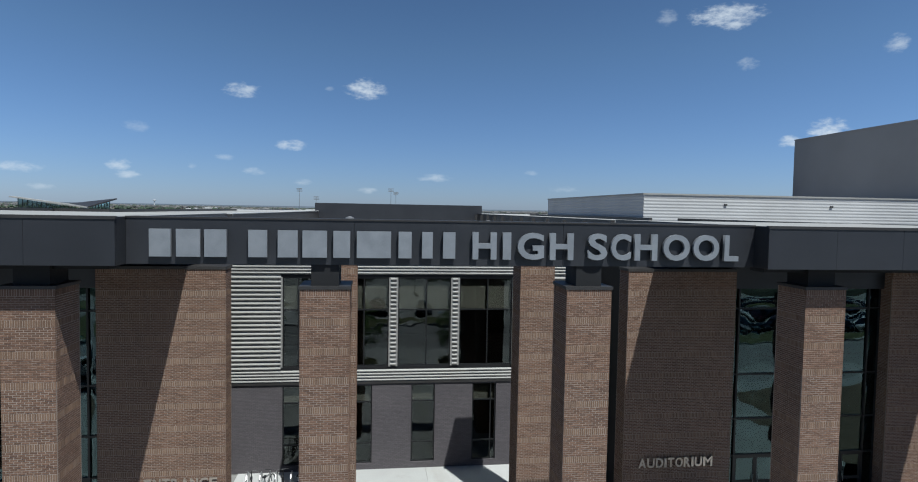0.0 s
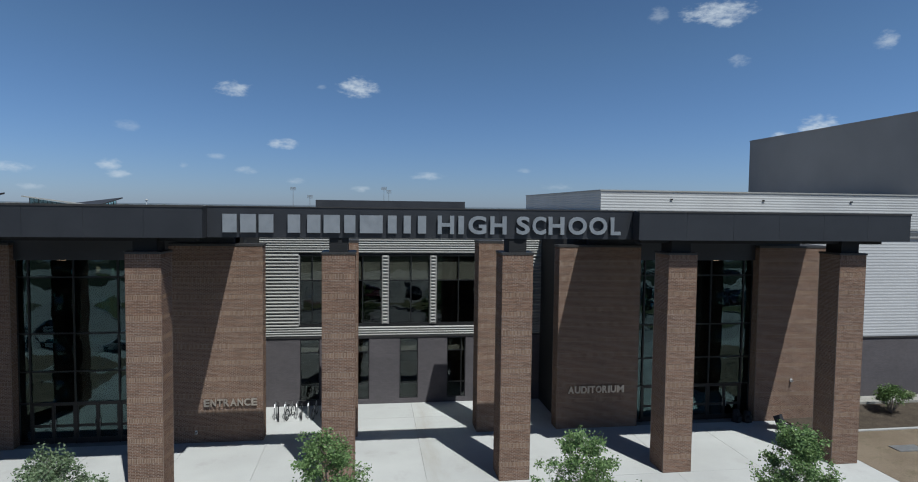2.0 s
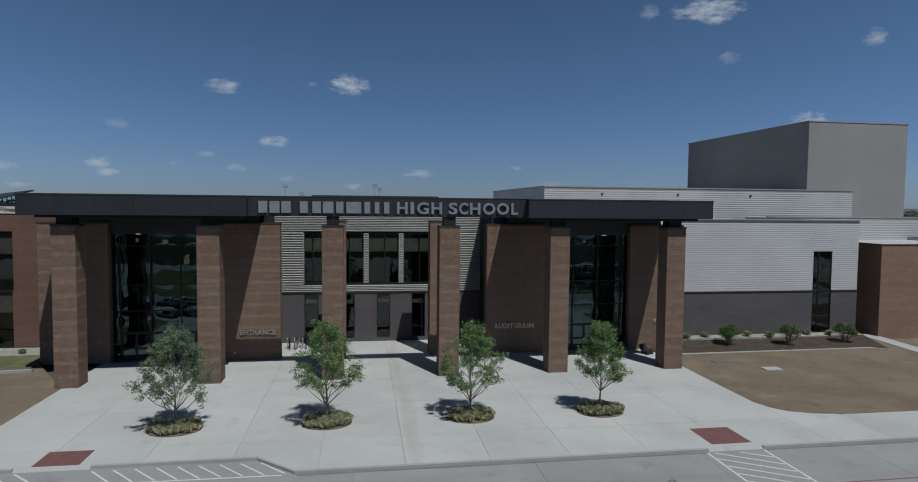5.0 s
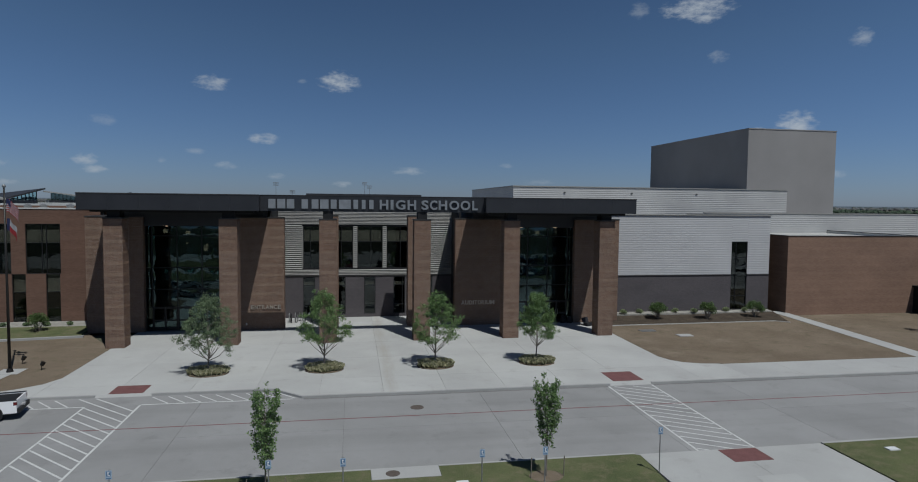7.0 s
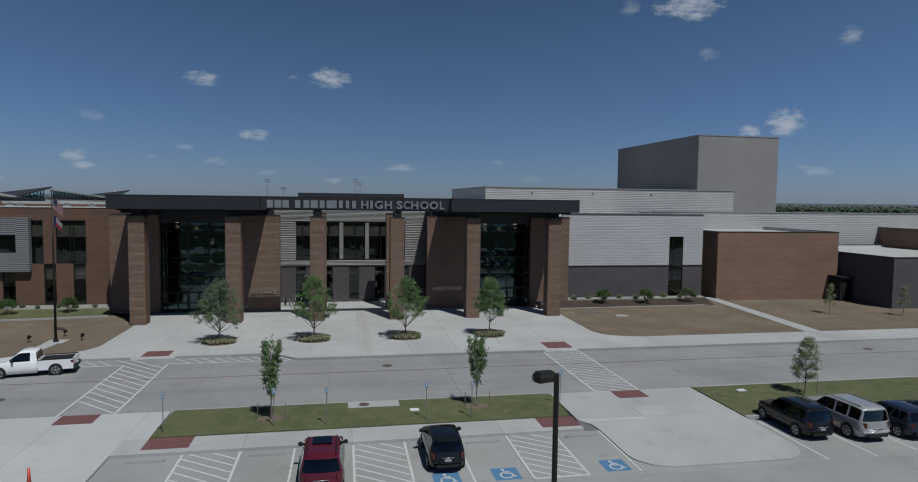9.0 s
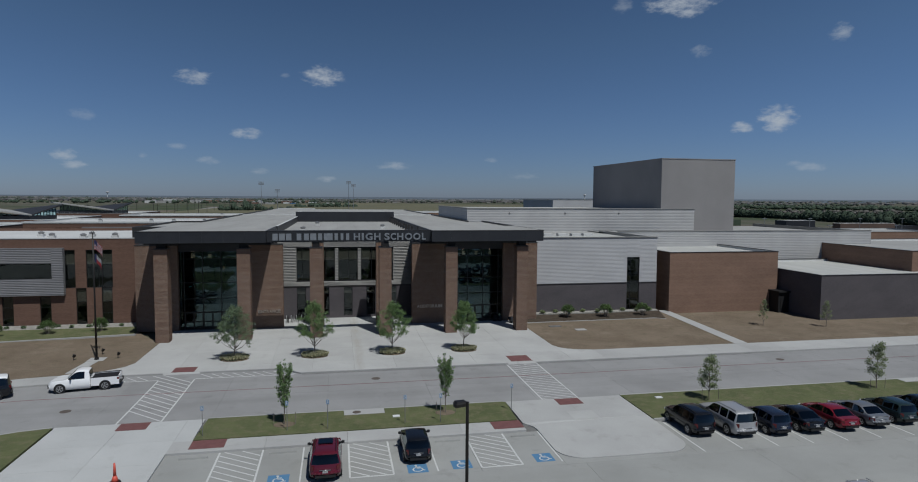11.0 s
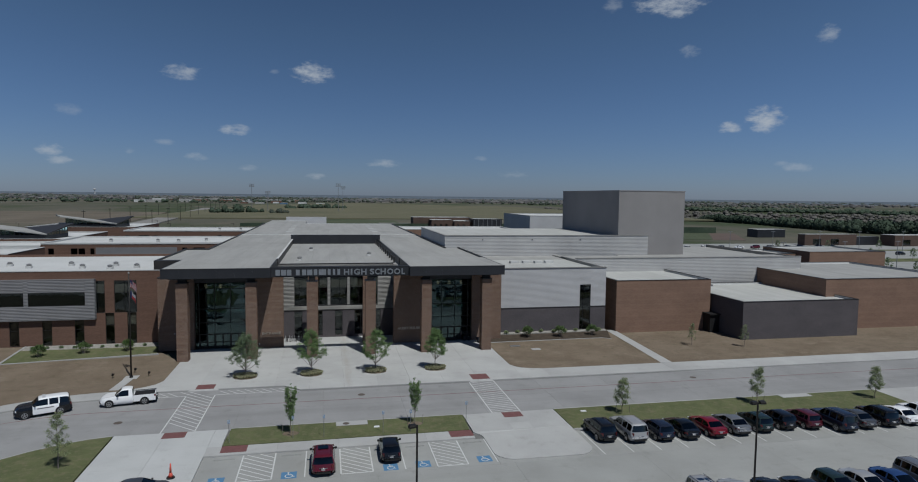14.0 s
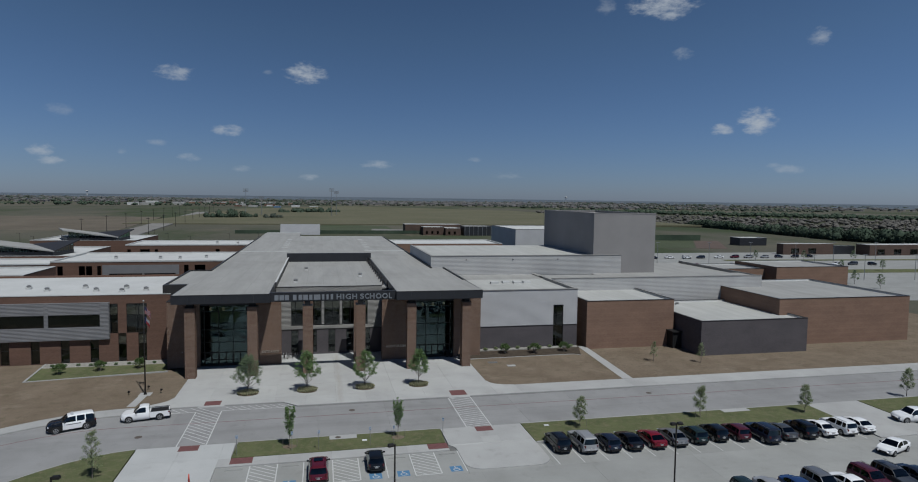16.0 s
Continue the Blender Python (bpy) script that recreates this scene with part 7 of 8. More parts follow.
for i, (x, y) in enumerate(((57.4, 19.6), (65.2, 17.3))):
    shade_tree("thin sapling standing on the dry lawn", x, y, 0.02, 3.6, 0.6, 0.26, 14, 1200, "leaf_pale", 41 + i, group="lawn saplings", size=0.10)


def stakes(x, y):
    for dx in (-0.75, 0.8):
        s = Shape().tube((0, 0, -0.1), (0.02, 0, 0.95), 0.022, n=6)
        solid("tree_stake", s, "bark", "thin wooden stake beside a young tree", "stake", group="tree stakes", at=pose(x + dx, y - 0.1, 0.05))


for x, y in ((-3.4, -7.6), (8.9, -7.1), (31.6, -7.8), (48.5, -7.6)):
    stakes(x, y)
mulchring = Shape()
for x, y in ((-3.4, -7.6), (8.9, -7.1)):
    mulchring.prism([(x + 0.8 * math.cos(radians(20 * i)), y + 0.6 * math.sin(radians(20 * i))) for i in range(18)], 0.04, 0.06)
solid("mulch_ring", mulchring, "dry_lawn", "bare mulch round the young trees", "mulch", "stuff")


def bush(x, y, z, w, h, seed, mat="leaf", label="rounded green shrub on the mulch bed"):
    r = random.Random(seed)
    b = thing("shrub", label, "shrub", (x, y, z), group="bed shrubs")
    wood, crown, tips = Shape(), Shape(), []
    for _ in range(30):
        a, q = r.uniform(0, 2 * math.pi), r.random() ** 0.5
        tip = Vector((w / 2 * q * math.cos(a), w / 2 * q * math.sin(a), h * (0.45 + 0.5 * math.sqrt(max(0, 1 - q * q)) * r.uniform(0.7, 1.1))))
        wood.tube((0.05 * math.cos(a), 0.05 * math.sin(a), -0.05), tip, 0.018, 0.006, 4, False)
        tips.append(tip)
    part("stems", wood, "bark", b)
    for _ in range(int(900 + 1600 * (w > 1))):
        c = r.choice(tips)
        d = Vector((r.gauss(0, 1), r.gauss(0, 1), r.gauss(0, 0.8))).normalized() * r.random() ** 0.5 * 0.24 * w
        leaf(crown, c + d, r.uniform(0.08, 0.14), r)
    part("foliage", crown, mat, b)


for i, (x, y) in enumerate(((32.8, 28.6), (38.2, 27.9), (44.0, 28.0))):
    bush(x, y, 0.3, 1.5, 1.7, 60 + i, "leaf_dark")
for i, (x, y) in enumerate(((-39.4, 27.0), (-34.0, 28.0), (-28.4, 28.6))):
    bush(x, y, 0.2, 1.5, 1.7, 70 + i, "leaf_dark", "rounded dark green shrub in the bed")
rng = random.Random(8)
for i in range(9):
    bush(29.5 + i * 2.1, 30.3 + rng.uniform(-0.2, 0.2), 0.5, 0.6, 0.45, 80 + i, "leaf_pale", "small grey-green plant on the gravel strip")
for i in range(10):
    bush(-42 + i * 1.9, 31.6 + rng.uniform(-0.5, 0.5), 0.33, 0.42, 0.3, 90 + i, "leaf_grey", "small grey-green plant on the gravel strip")

# ---- posts, signs and small things ----


def lamp_post(x, y, h, sides=(-1,), turn=0):
    p = thing("parking_lamp", "tall dark bronze parking lot lamp post", "lamp post", (x, y, ROAD_Z), turn, group="parking lamps")
    part("base", Shape().tube((0, 0, 0), (0, 0, 0.75), 0.3, 0.3, 16), "kerb", p, "round concrete base")
    part("pole", Shape().tube((0, 0, 0.75), (0, 0, h - 0.06), 0.075, 0.065, 14), "pole", p)
    for k in sides:
        a, b, c = 0.06 * k, 0.12 * k, 0.56 * k
        part("arm", Shape().box(min(a, b), max(a, b), -0.04, 0.04, h - 0.2, h - 0.12), "pole", p)
        s = Shape()
        ring = [(b, -0.15), (c, -0.19), (c + 0.05 * k, 0), (c, 0.19), (b, 0.15)]
        s.loft([[(u, v, h - 0.2) for u, v in ring], [(u, v, h - 0.08) for u, v in ring], [(b + (u - b) * 0.85, v * 0.7, h + 0.02) for u, v in ring]])
        head = part("lamp_head", s, "pole", p)
        part("lens", Shape().box(min(b, c) + 0.05, max(b, c) - 0.05, -0.11, 0.11, h - 0.225, h - 0.2), "lens", head)


lamp_post(5.75, -30.5, 8.95, (-1,), 12)
lamp_post(30.5, -30.6, 9.05, (-1, 1))
lamp_post(-17.9, -32.5, 9.2, (1,))
lamp_post(58.0, -30.6, 9.05, (-1, 1))
lamp_post(85.0, -30.6, 9.05, (-1, 1))


def post_sign(x, y):
    p = thing("parking_sign", "blue accessible parking sign on a thin steel post", "sign", (x, y, 0.03), group="accessible parking signs")
    part("post", Shape().tube((0, 0.03, -0.1), (0, 0.03, 2.25), 0.025, n=8), "steel", p)
    part("plate", Shape().box(-0.11, 0.11, -0.012, 0.0, 1.88, 2.22), "sign_pale", p)
    part("blue_field", Shape().box(-0.075, 0.075, -0.018, -0.012, 2.0, 2.185), "sign_blue", p)
    s = Shape().box(-0.035, 0.035, -0.022, -0.018, 2.13, 2.165).box(-0.03, 0.005, -0.022, -0.018, 2.02, 2.13).box(0.005, 0.06, -0.022, -0.018, 2.01, 2.045)
    part("symbol", s, "sign_white", p, "white wheelchair symbol")
    part("notice_bar", Shape().box(-0.09, 0.09, -0.016, -0.0125, 1.9, 1.935), "sign_blue", p, "unreadable notice as a plain bar")


for x, y in ((-8.9, -9.0), (-3.1, -8.9), (-0.2, -9.1), (5.5, -9.0), (8.2, -9.1), (14.2, -7.6)):
    post_sign(x, y)


def wheel_stop(x, y=-12.5):
    s = Shape()
    prof = [(-0.075, 0), (0.075, 0), (0.05, 0.11), (-0.05, 0.11)]
    s.loft([[(xx, yy, zz) for yy, zz in prof] for xx in (-0.9, 0.9)])
    solid("wheel_stop", s, "lot", "grey concrete wheel stop at the head of a bay", "wheel stop", group="wheel stops", at=pose(x, y, ROAD_Z))


for x in (-8.8, -3.1, -0.3, 5.4, 8.15, 13.7):
    wheel_stop(x)

flagpole = thing("flagpole", "tall bronze flagpole with two flags", "flagpole", (-24.1, 15.1, 0.05))
part("pole", Shape().tube((0, 0, 0), (0, 0, 13.2), 0.11, 0.055, 12), "pole", flagpole, smooth=True)
part("base_collar", Shape().tube((0, 0, 0), (0, 0, 0.25), 0.24, 0.16, 14), "pole", flagpole)
part("finial", Shape().tube((0, 0, 13.2), (0, 0, 13.32), 0.1, 0.13, 10).tube((0, 0, 13.32), (0, 0, 13.42), 0.13, 0.04, 10), "steel", flagpole)


def cloth(u, v, droop, length, high, z):
    """A point of a hanging flag, rippled by the wind."""
    x = 0.08 + u * length
    return (x, (0.10 * math.sin(9.0 * u + 1.6 * v) + 0.03 * math.sin(17 * u + v)) * min(1, 3 * u), z - v * high - droop * u * u + 0.05 * math.sin(7 * u))


def flag_piece(name, parent, u0, u1, v0, v1, mat, droop, length, high, z, off=0.0):
    s, n = Shape(), 6
    rings = []
    for i in range(n + 1):
        u = u0 + (u1 - u0) * i / n
        a, d = cloth(u, v0, droop, length, high, z), cloth(u, v1, droop, length, high, z)
        rings.append([(a[0], a[1] - off, a[2]), (d[0], d[1] - off, d[2]), (d[0], d[1] + off + 0.012, d[2]), (a[0], a[1] + off + 0.012, a[2])])
    s.loft(rings)
    return part(name, s, mat, parent)


f1 = thing("national_flag", "striped red and white flag with blue canton", "flag", (-24.05, 15.09, 0))
for k in range(13):
    flag_piece("stripe", f1, 0.0, 1.0, k / 13, (k + 1) / 13, "flag_red" if k % 2 == 0 else "flag_white", 0.80, 0.78, 0.95, 12.45)
flag_piece("canton", f1, 0.0, 0.4, 0.0, 7 / 13, "flag_blue", 0.80, 0.78, 0.95, 12.45, 0.006)
f2 = thing("state_flag", "flag with blue hoist, white and red bands", "flag", (-24.05, 15.09, 0))
flag_piece("band", f2, 0.33, 1.0, 0.0, 0.5, "flag_white", 0.80, 0.64, 0.85, 11.05)
flag_piece("band", f2, 0.33, 1.0, 0.5, 1.0, "flag_red", 0.80, 0.64, 0.85, 11.05)
flag_piece("hoist", f2, 0.0, 0.33, 0.0, 1.0, "flag_blue", 0.80, 0.64, 0.85, 11.05)
for x, y in ((-26.3, 15.1), (-22.15, 15.4), (-24.3, 17.3)):
    u = thing("flag_uplight", "small dark ground uplight near the flagpole", "uplight", (x, y, 0.0), group="flag uplights")
    part("stem", Shape().tube((0, 0, -0.05), (0, 0, 0.4), 0.03, n=8), "pole", u)
    part("lamp", Shape().tube((0, 0, 0.36), (0.12, 0.05, 0.62), 0.12, 0.17, 12), "pole", u)


def cover(x, y, z, r, name="manhole_cover", label="rusty round manhole cover set in the paving"):
    ring = [(r * math.cos(radians(20 * i)), r * math.sin(radians(20 * i))) for i in range(18)]
    solid(name, Shape().prism(ring, -0.01, 0.012), "iron", label, "manhole cover", group="manhole covers", at=pose(x, y, z))


M["iron"] = plain("rusty_iron", (0.078, 0.0624, 0.053), (0.117, 0.0952, 0.0819), 6, 40, 0.85, 0.2, 0.5)
cover(4.1, 3.9, ROAD_Z, 0.42)
cover(-20.8, -1.1, ROAD_Z, 0.42)
cover(47.5, 3.7, ROAD_Z, 0.42)
cover(2.0, -5.85, 0.06, 0.33)
for x, y, w, d, mat, lab in ((31.6, 20.9, 1.4, 0.9, "walk", "pale concrete utility box lid in the lawn"), (29.0, 23.4, 1.6, 0.8, "steel", "grey metal utility hatch lid in the lawn"), (5.0, -7.3, 0.55, 0.4, "sign_white", "small white utility box lid in the grass"),
                             (27.6, -6.6, 0.6, 0.4, "sign_white", "small white utility box lid in the grass"), (19.6, -9.35, 2.1, 1.9, "plaza", "wide concrete lid set in the walk")):
    solid("utility_box", Shape().box(-w / 2, w / 2, -d / 2, d / 2, -0.05, 0.05), mat, lab, "utility box", group="utility boxes", at=pose(x, y, 0.05 if w < 2 else -0.052))
inlet2 = Shape().box(-2.0, 2.0, -0.5, 0.5, -0.15, 0.02)
solid("storm_drain_inlet", inlet2, "walk", "concrete storm drain inlet beside the grass", "drain inlet", at=pose(55.0, -5.9, 0.05))

cone = thing("channelizer_post", "orange plastic traffic post on a black base", "traffic post", (-12.5, -15.6, -0.02))
part("base", Shape().tube((0, 0, 0), (0, 0, 0.1), 0.34, 0.3, 14), "tyre", cone)
part("skirt", Shape().tube((0, 0, 0.1), (0, 0, 0.45), 0.22, 0.10, 14), "cone", cone, smooth=True)
part("post", Shape().tube((0, 0, 0.45), (0, 0, 1.22), 0.095, 0.05, 14), "cone", cone, smooth=True)


def bicycle(x, y, turn, coat, label):
    b = thing("bicycle", label, "bicycle", (x, y, 0.0), turn, group="bicycles at the rack")
    for wx in (-0.5, 0.5):
        s = Shape()
        for i in range(18):
            for j in range(6):
                a, q = radians(20 * i), 0.32 + 0.026 * math.cos(radians(60 * j))
                s.v.append((wx + q * math.cos(a), 0.026 * math.sin(radians(60 * j)), 0.34 + q * math.sin(a)))
                s.f.append((6 * i + j, 6 * i + (j + 1) % 6, 6 * ((i + 1) % 18) + (j + 1) % 6, 6 * ((i + 1) % 18) + j))
        part("wheel", s, "tyre", b)
    s = Shape()
    for p, q in (((-0.5, 0, 0.34), (-0.15, 0, 0.32)), ((-0.15, 0, 0.32), (-0.28, 0, 0.85)), ((-0.28, 0, 0.80), (0.36, 0, 0.78)), ((-0.15, 0, 0.32), (0.36, 0, 0.72)), ((0.5, 0, 0.34), (0.33, 0, 0.92)), ((-0.5, 0, 0.34), (-0.27, 0, 0.78))):
        s.tube(p, q, 0.03, n=6)
    part("frame", s, coat, b)
    part("handlebar", Shape().tube((0.34, -0.26, 0.95), (0.34, 0.26, 0.95), 0.014, n=6), "black", b)
    part("saddle", Shape().box(-0.42, -0.18, -0.06, 0.06, 0.86, 0.91), "bag", b)


bicycle(-6.1, 32.2, 100, "black", "dark bicycle leaning at the rack")
bicycle(-3.2, 32.3, 70, "rim", "silver bicycle leaning at the rack")
bicycle(-5.4, 32.3, 75, "steel", "grey bicycle leaning at the rack")
bicycle(-4.7, 32.3, 95, "black", "black bicycle leaning at the rack")
bicycle(-3.9, 32.3, 82, "rim", "silver bicycle leaning at the rack")
for x in (-6.3, -5.7, -5.0, -4.3, -3.5):
    s = Shape()
    pts = [(0, -0.35, 0), (0, -0.35, 0.75), (0, -0.2, 0.9), (0, 0.2, 0.9), (0, 0.35, 0.75), (0, 0.35, 0)]
    for p, q in zip(pts, pts[1:]):
        s.tube(p, q, 0.03, n=8)
    solid("bicycle_rack", s, "rim", "steel hoop bicycle rack on the court paving", "bicycle rack", group="bicycle racks", at=pose(x, 32.35, 0))

case = thing("equipment_case", "open black equipment case on the paving", "case", (24.2, 26.9, 0.0), 25)
part("base", Shape().box(-0.42, 0.42, -0.3, 0.3, 0, 0.26), "bag", case)
part("lid", Shape().loft([[(-0.42, 0.3, 0.26), (0.42, 0.3, 0.26), (0.42, 0.36, 0.26), (-0.42, 0.36, 0.26)], [(-0.42, 0.55, 0.78), (0.42, 0.55, 0.78), (0.42, 0.62, 0.76), (-0.42, 0.62, 0.76)]]), "bag", case)
part("padding", Shape().box(-0.36, 0.36, -0.24, 0.24, 0.262, 0.3), "trim", case)


def backpack(x, y, turn, h):
    b = thing("backpack", "soft black bag slumped by the glass door", "bag", (x, y, 0), turn, group="bags by the door")
    s = Shape()
    rings = []
    for k in range(7):
        f = k / 6
        w, d = 0.30 * (1 - 0.35 * f ** 2), 0.24 * (1 - 0.45 * f ** 2)
        rings.append([(w * math.cos(a) * (1 + 0.1 * math.sin(3 * a + k)), d * math.sin(a) + 0.06 * f, h * f) for a in [2 * math.pi * i / 12 for i in range(12)]])
    s.loft(rings)
    part("bag_body", s, "bag", b, smooth=True)
    part("strap", Shape().tube((-0.12, -0.24, h * 0.25), (-0.12, -0.2, h * 0.8), 0.025, n=6).tube((0.12, -0.24, h * 0.25), (0.12, -0.2, h * 0.8), 0.025, n=6), "trim", b)
    part("pocket", Shape().box(-0.16, 0.16, -0.3, -0.2, 0.08, h * 0.5), "trim", b)


backpack(22.1, 28.7, 10, 0.75)
backpack(22.75, 28.6, -20, 0.65)
for fx, fy, fz in ((25.6, 28.53, 2.55), (-9.95, 28.53, 0.6), (-21.9, 28.53, 2.6)):
    k = thing("wall_fixture", "small pale fixture on the brick pier", "wall fixture", (fx, fy, fz), group="wall fixtures")
    part("plate", Shape().box(-0.06, 0.06, 0.0, 0.04, -0.1, 0.1), "sign_white", k)
    part("nose", Shape().tube((0, 0, 0.02), (0, -0.16, -0.02), 0.04, 0.05, 8), "steel", k)

# ---- the distance ----
rng = random.Random(77)


def terrain(x, y):
    r = math.hypot(x, y - 20)
    return far_height(r) + noise.noise(Vector((x / 900, y / 900, 3))) * min(1, max(0, r - 500) / 1500) * 5 + creek(x, y)


M["far_wall"] = leafy("far_house_walls", (0.15, 0.13, 0.115), (0.42, 0.39, 0.36))
M["far_roof"] = leafy("far_house_roofs", (0.11, 0.108, 0.108), (0.23, 0.22, 0.212))
# Grey is mixed into both leaf colours for the haze of distance.
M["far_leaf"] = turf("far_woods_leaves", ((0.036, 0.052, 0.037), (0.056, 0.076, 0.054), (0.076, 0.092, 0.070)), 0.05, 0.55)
M["far_leaf_hazed"] = turf("far_hazed_woods", ((0.0468, 0.0585, 0.0484), (0.0663, 0.078, 0.064), (0.078, 0.0819, 0.0686)), 0.02, 0.55)
M["turf_field"] = turf("green_sports_turf", ((0.060, 0.072, 0.045), (0.072, 0.084, 0.053), (0.080, 0.082, 0.056)), 0.05, 0.6)
M["track"] = plain("red_running_track", (0.085, 0.062, 0.05), (0.105, 0.075, 0.06), 0.1, 5, 0.9)
M["far_road"] = plain("far_concrete_road", (0.165, 0.155, 0.14), (0.205, 0.195, 0.18), 0.05, 2, 0.9)
M["dirt"] = turf("bare_dirt_field", ((0.1014, 0.0874, 0.0702), (0.1326, 0.1147, 0.092), (0.0858, 0.0819, 0.0546)), 0.02, 0.55)


def houses(count, x0, x1, y0, y1, seed, label):
    """A spread of low houses with hipped roofs along curving streets."""
    r = random.Random(seed)
    walls, roofs = Shape(), Shape()
    for _ in range(count):
        x, y = r.uniform(x0, x1), r.uniform(y0, y1)
        y = y0 + round((y - y0) / 42) * 42 + 8 * math.sin(x / 110) + r.uniform(-3, 3)
        z = terrain(x, y)
        w, d, h = r.uniform(5, 7.5), r.uniform(4.5, 6), r.uniform(2.6, 4.6)
        walls.box(x - w, x + w, y - d, y + d, z - 3, z + h)
        k = len(roofs.v)
        roofs.v += [(x - w - 0.6, y - d - 0.6, z + h), (x + w + 0.6, y - d - 0.6, z + h), (x + w + 0.6, y + d + 0.6, z + h), (x - w - 0.6, y + d + 0.6, z + h), (x - w * 0.35, y, z + h + 2.2), (x + w * 0.35, y, z + h + 2.2)]
        roofs.f += [(k, k + 1, k + 5, k + 4), (k + 1, k + 2, k + 5), (k + 2, k + 3, k + 4, k + 5), (k + 3, k, k + 4)]
    t = thing("housing_estate", label, "houses", (0, 0, 0), kind="stuff")
    tagged(part("house_walls", walls, "far_wall", t), kind="stuff")
    tagged(part("house_roofs", roofs, "far_roof", t), kind="stuff")


houses(190, -150, 900, 1600, 2300, 1, "distant estate of low brick houses")
houses(260, 700, 2000, 1500, 2300, 2, "estate of low houses beyond the woods")
houses(760, -2100, -330, 1600, 2900, 3, "distant estate of low houses on the plain")
houses(460, 100, 1000, 1640, 2400, 5, "estate of new pale houses beyond the meadow")
houses(260, -1800, 1800, 2300, 3300, 4, "far estate of houses near the horizon")


def clump(s, x, y, z, w, h, r, sprays):
    """A tree of the far woods: a knobbly crown on a short trunk, its outline broken by sprays of leaves."""
    n, rows = 7, 4
    k = len(s.v)
    for j in range(rows + 1):
        q = (0.5, 0.82, 0.86, 0.64, 0.25)[j]
        for i in range(n):
            a = 2 * math.pi * i / n + 0.4 * j
            q2 = q * w * r.uniform(0.75, 1.12)
            s.v.append((x + q2 * math.cos(a), y + q2 * math.sin(a), z + h * (0.12 + 0.84 * j / rows) + r.uniform(-0.06, 0.06) * h))
    for j in range(rows):
        for i in range(n):
            s.f.append((k + j * n + i, k + j * n + (i + 1) % n, k + (j + 1) * n + (i + 1) % n, k + (j + 1) * n + i))
    s.f.append(tuple(k + rows * n + i for i in range(n)))
    for _ in range(sprays):
        a, v = r.uniform(0, 2 * math.pi), r.uniform(-0.75, 1.0)
        c = math.sqrt(1 - v * v)
        p = Vector((x + w * 0.96 * c * math.cos(a), y + w * 0.96 * c * math.sin(a), z + h * (0.54 + 0.45 * v)))
        u = Vector((r.gauss(0, 1), r.gauss(0, 1), r.gauss(0, 1))).normalized() * w * r.uniform(0.09, 0.20)
        g = u.cross(Vector((r.gauss(0, 1), r.gauss(0, 1), r.gauss(0, 1)))).normalized() * w * r.uniform(0.08, 0.17)
        k = len(s.v)
        s.v += [tuple(p - u), tuple(p + g), tuple(p + u), tuple(p - g)]
        s.f.append((k, k + 1, k + 2, k + 3))
    s.box(x - 0.3, x + 0.3, y - 0.3, y + 0.3, z - 2, z + h * 0.3)


def woods(label, path, width, step, w, h, seed, mat="far_leaf", sprays=0):
    r = random.Random(seed)
    s = Shape()
    for (ax, ay), (bx, by) in zip(path, path[1:]):
        ln = math.hypot(bx - ax, by - ay)
        for i in range(int(ln / step)):
            f = (i + r.random()) / (ln / step)
            off = r.uniform(-width, width)
            x, y = ax + (bx - ax) * f + off * 0.3, ay + (by - ay) * f + off
            size = r.uniform(0.55, 1.0) + (0.5 if r.random() < 0.22 else 0.0)
            clump(s, x, y, terrain(x, y), w * size * r.uniform(0.85, 1.15), h * size * r.uniform(0.85, 1.1), r, sprays)
    solid("far_woods", s, mat, label, "woods", "stuff", smooth=True)


M["far_scrub"] = turf("grey_scrub_twigs", ((0.090, 0.086, 0.080), (0.125, 0.118, 0.110), (0.070, 0.078, 0.060)), 0.03, 0.56)
woods("thin grey scrub behind the creek", [(420, 1080), (640, 860), (850, 660), (950, 520)], 90, 0.5, 4.5, 4.2, 6, "far_scrub", 14)
woods("belt of trees beyond the scrub", [(520, 1220), (760, 1000), (980, 760), (1120, 600)], 40, 0.7, 4.4, 5.2, 16, "far_leaf", 16)
woods("scattered trees near the horizon", [(-2400, 2300), (-900, 2700), (600, 2800), (2500, 2300)], 380, 4.0, 9, 4.5, 7, "far_leaf_hazed")
woods("far trees among the houses", [(-2000, 2000), (-600, 2150), (400, 2000), (1500, 1750)], 460, 1.3, 4.4, 5.4, 8, "far_leaf_hazed")
woods("trees along the edge of the houses", [(-1300, 1350), (-420, 1480), (-60, 1540)], 90, 3.2, 4.0, 5.5, 18, "far_leaf", 8)
woods("tall green trees along the creek behind the parking lots", [(430, 200), (404, 270), (388, 335)], 16, 0.5, 3.9, 6.8, 15, "far_leaf", 90)
woods("green belt of lower trees along the creek", [(384, 330), (392, 400), (402, 455), (432, 575), (480, 700), (540, 850), (600, 1000)], 14, 0.7, 3.4, 6.0, 17, "far_leaf", 60)
woods("small group of trees by the road", [(-127, 688), (-96, 694)], 8, 1.1, 3.2, 7, 9, "far_leaf", 60)
woods("small group of trees by the road", [(-90, 700), (-75, 702)], 8, 1.6, 3.2, 6.4, 10, "far_leaf", 60)
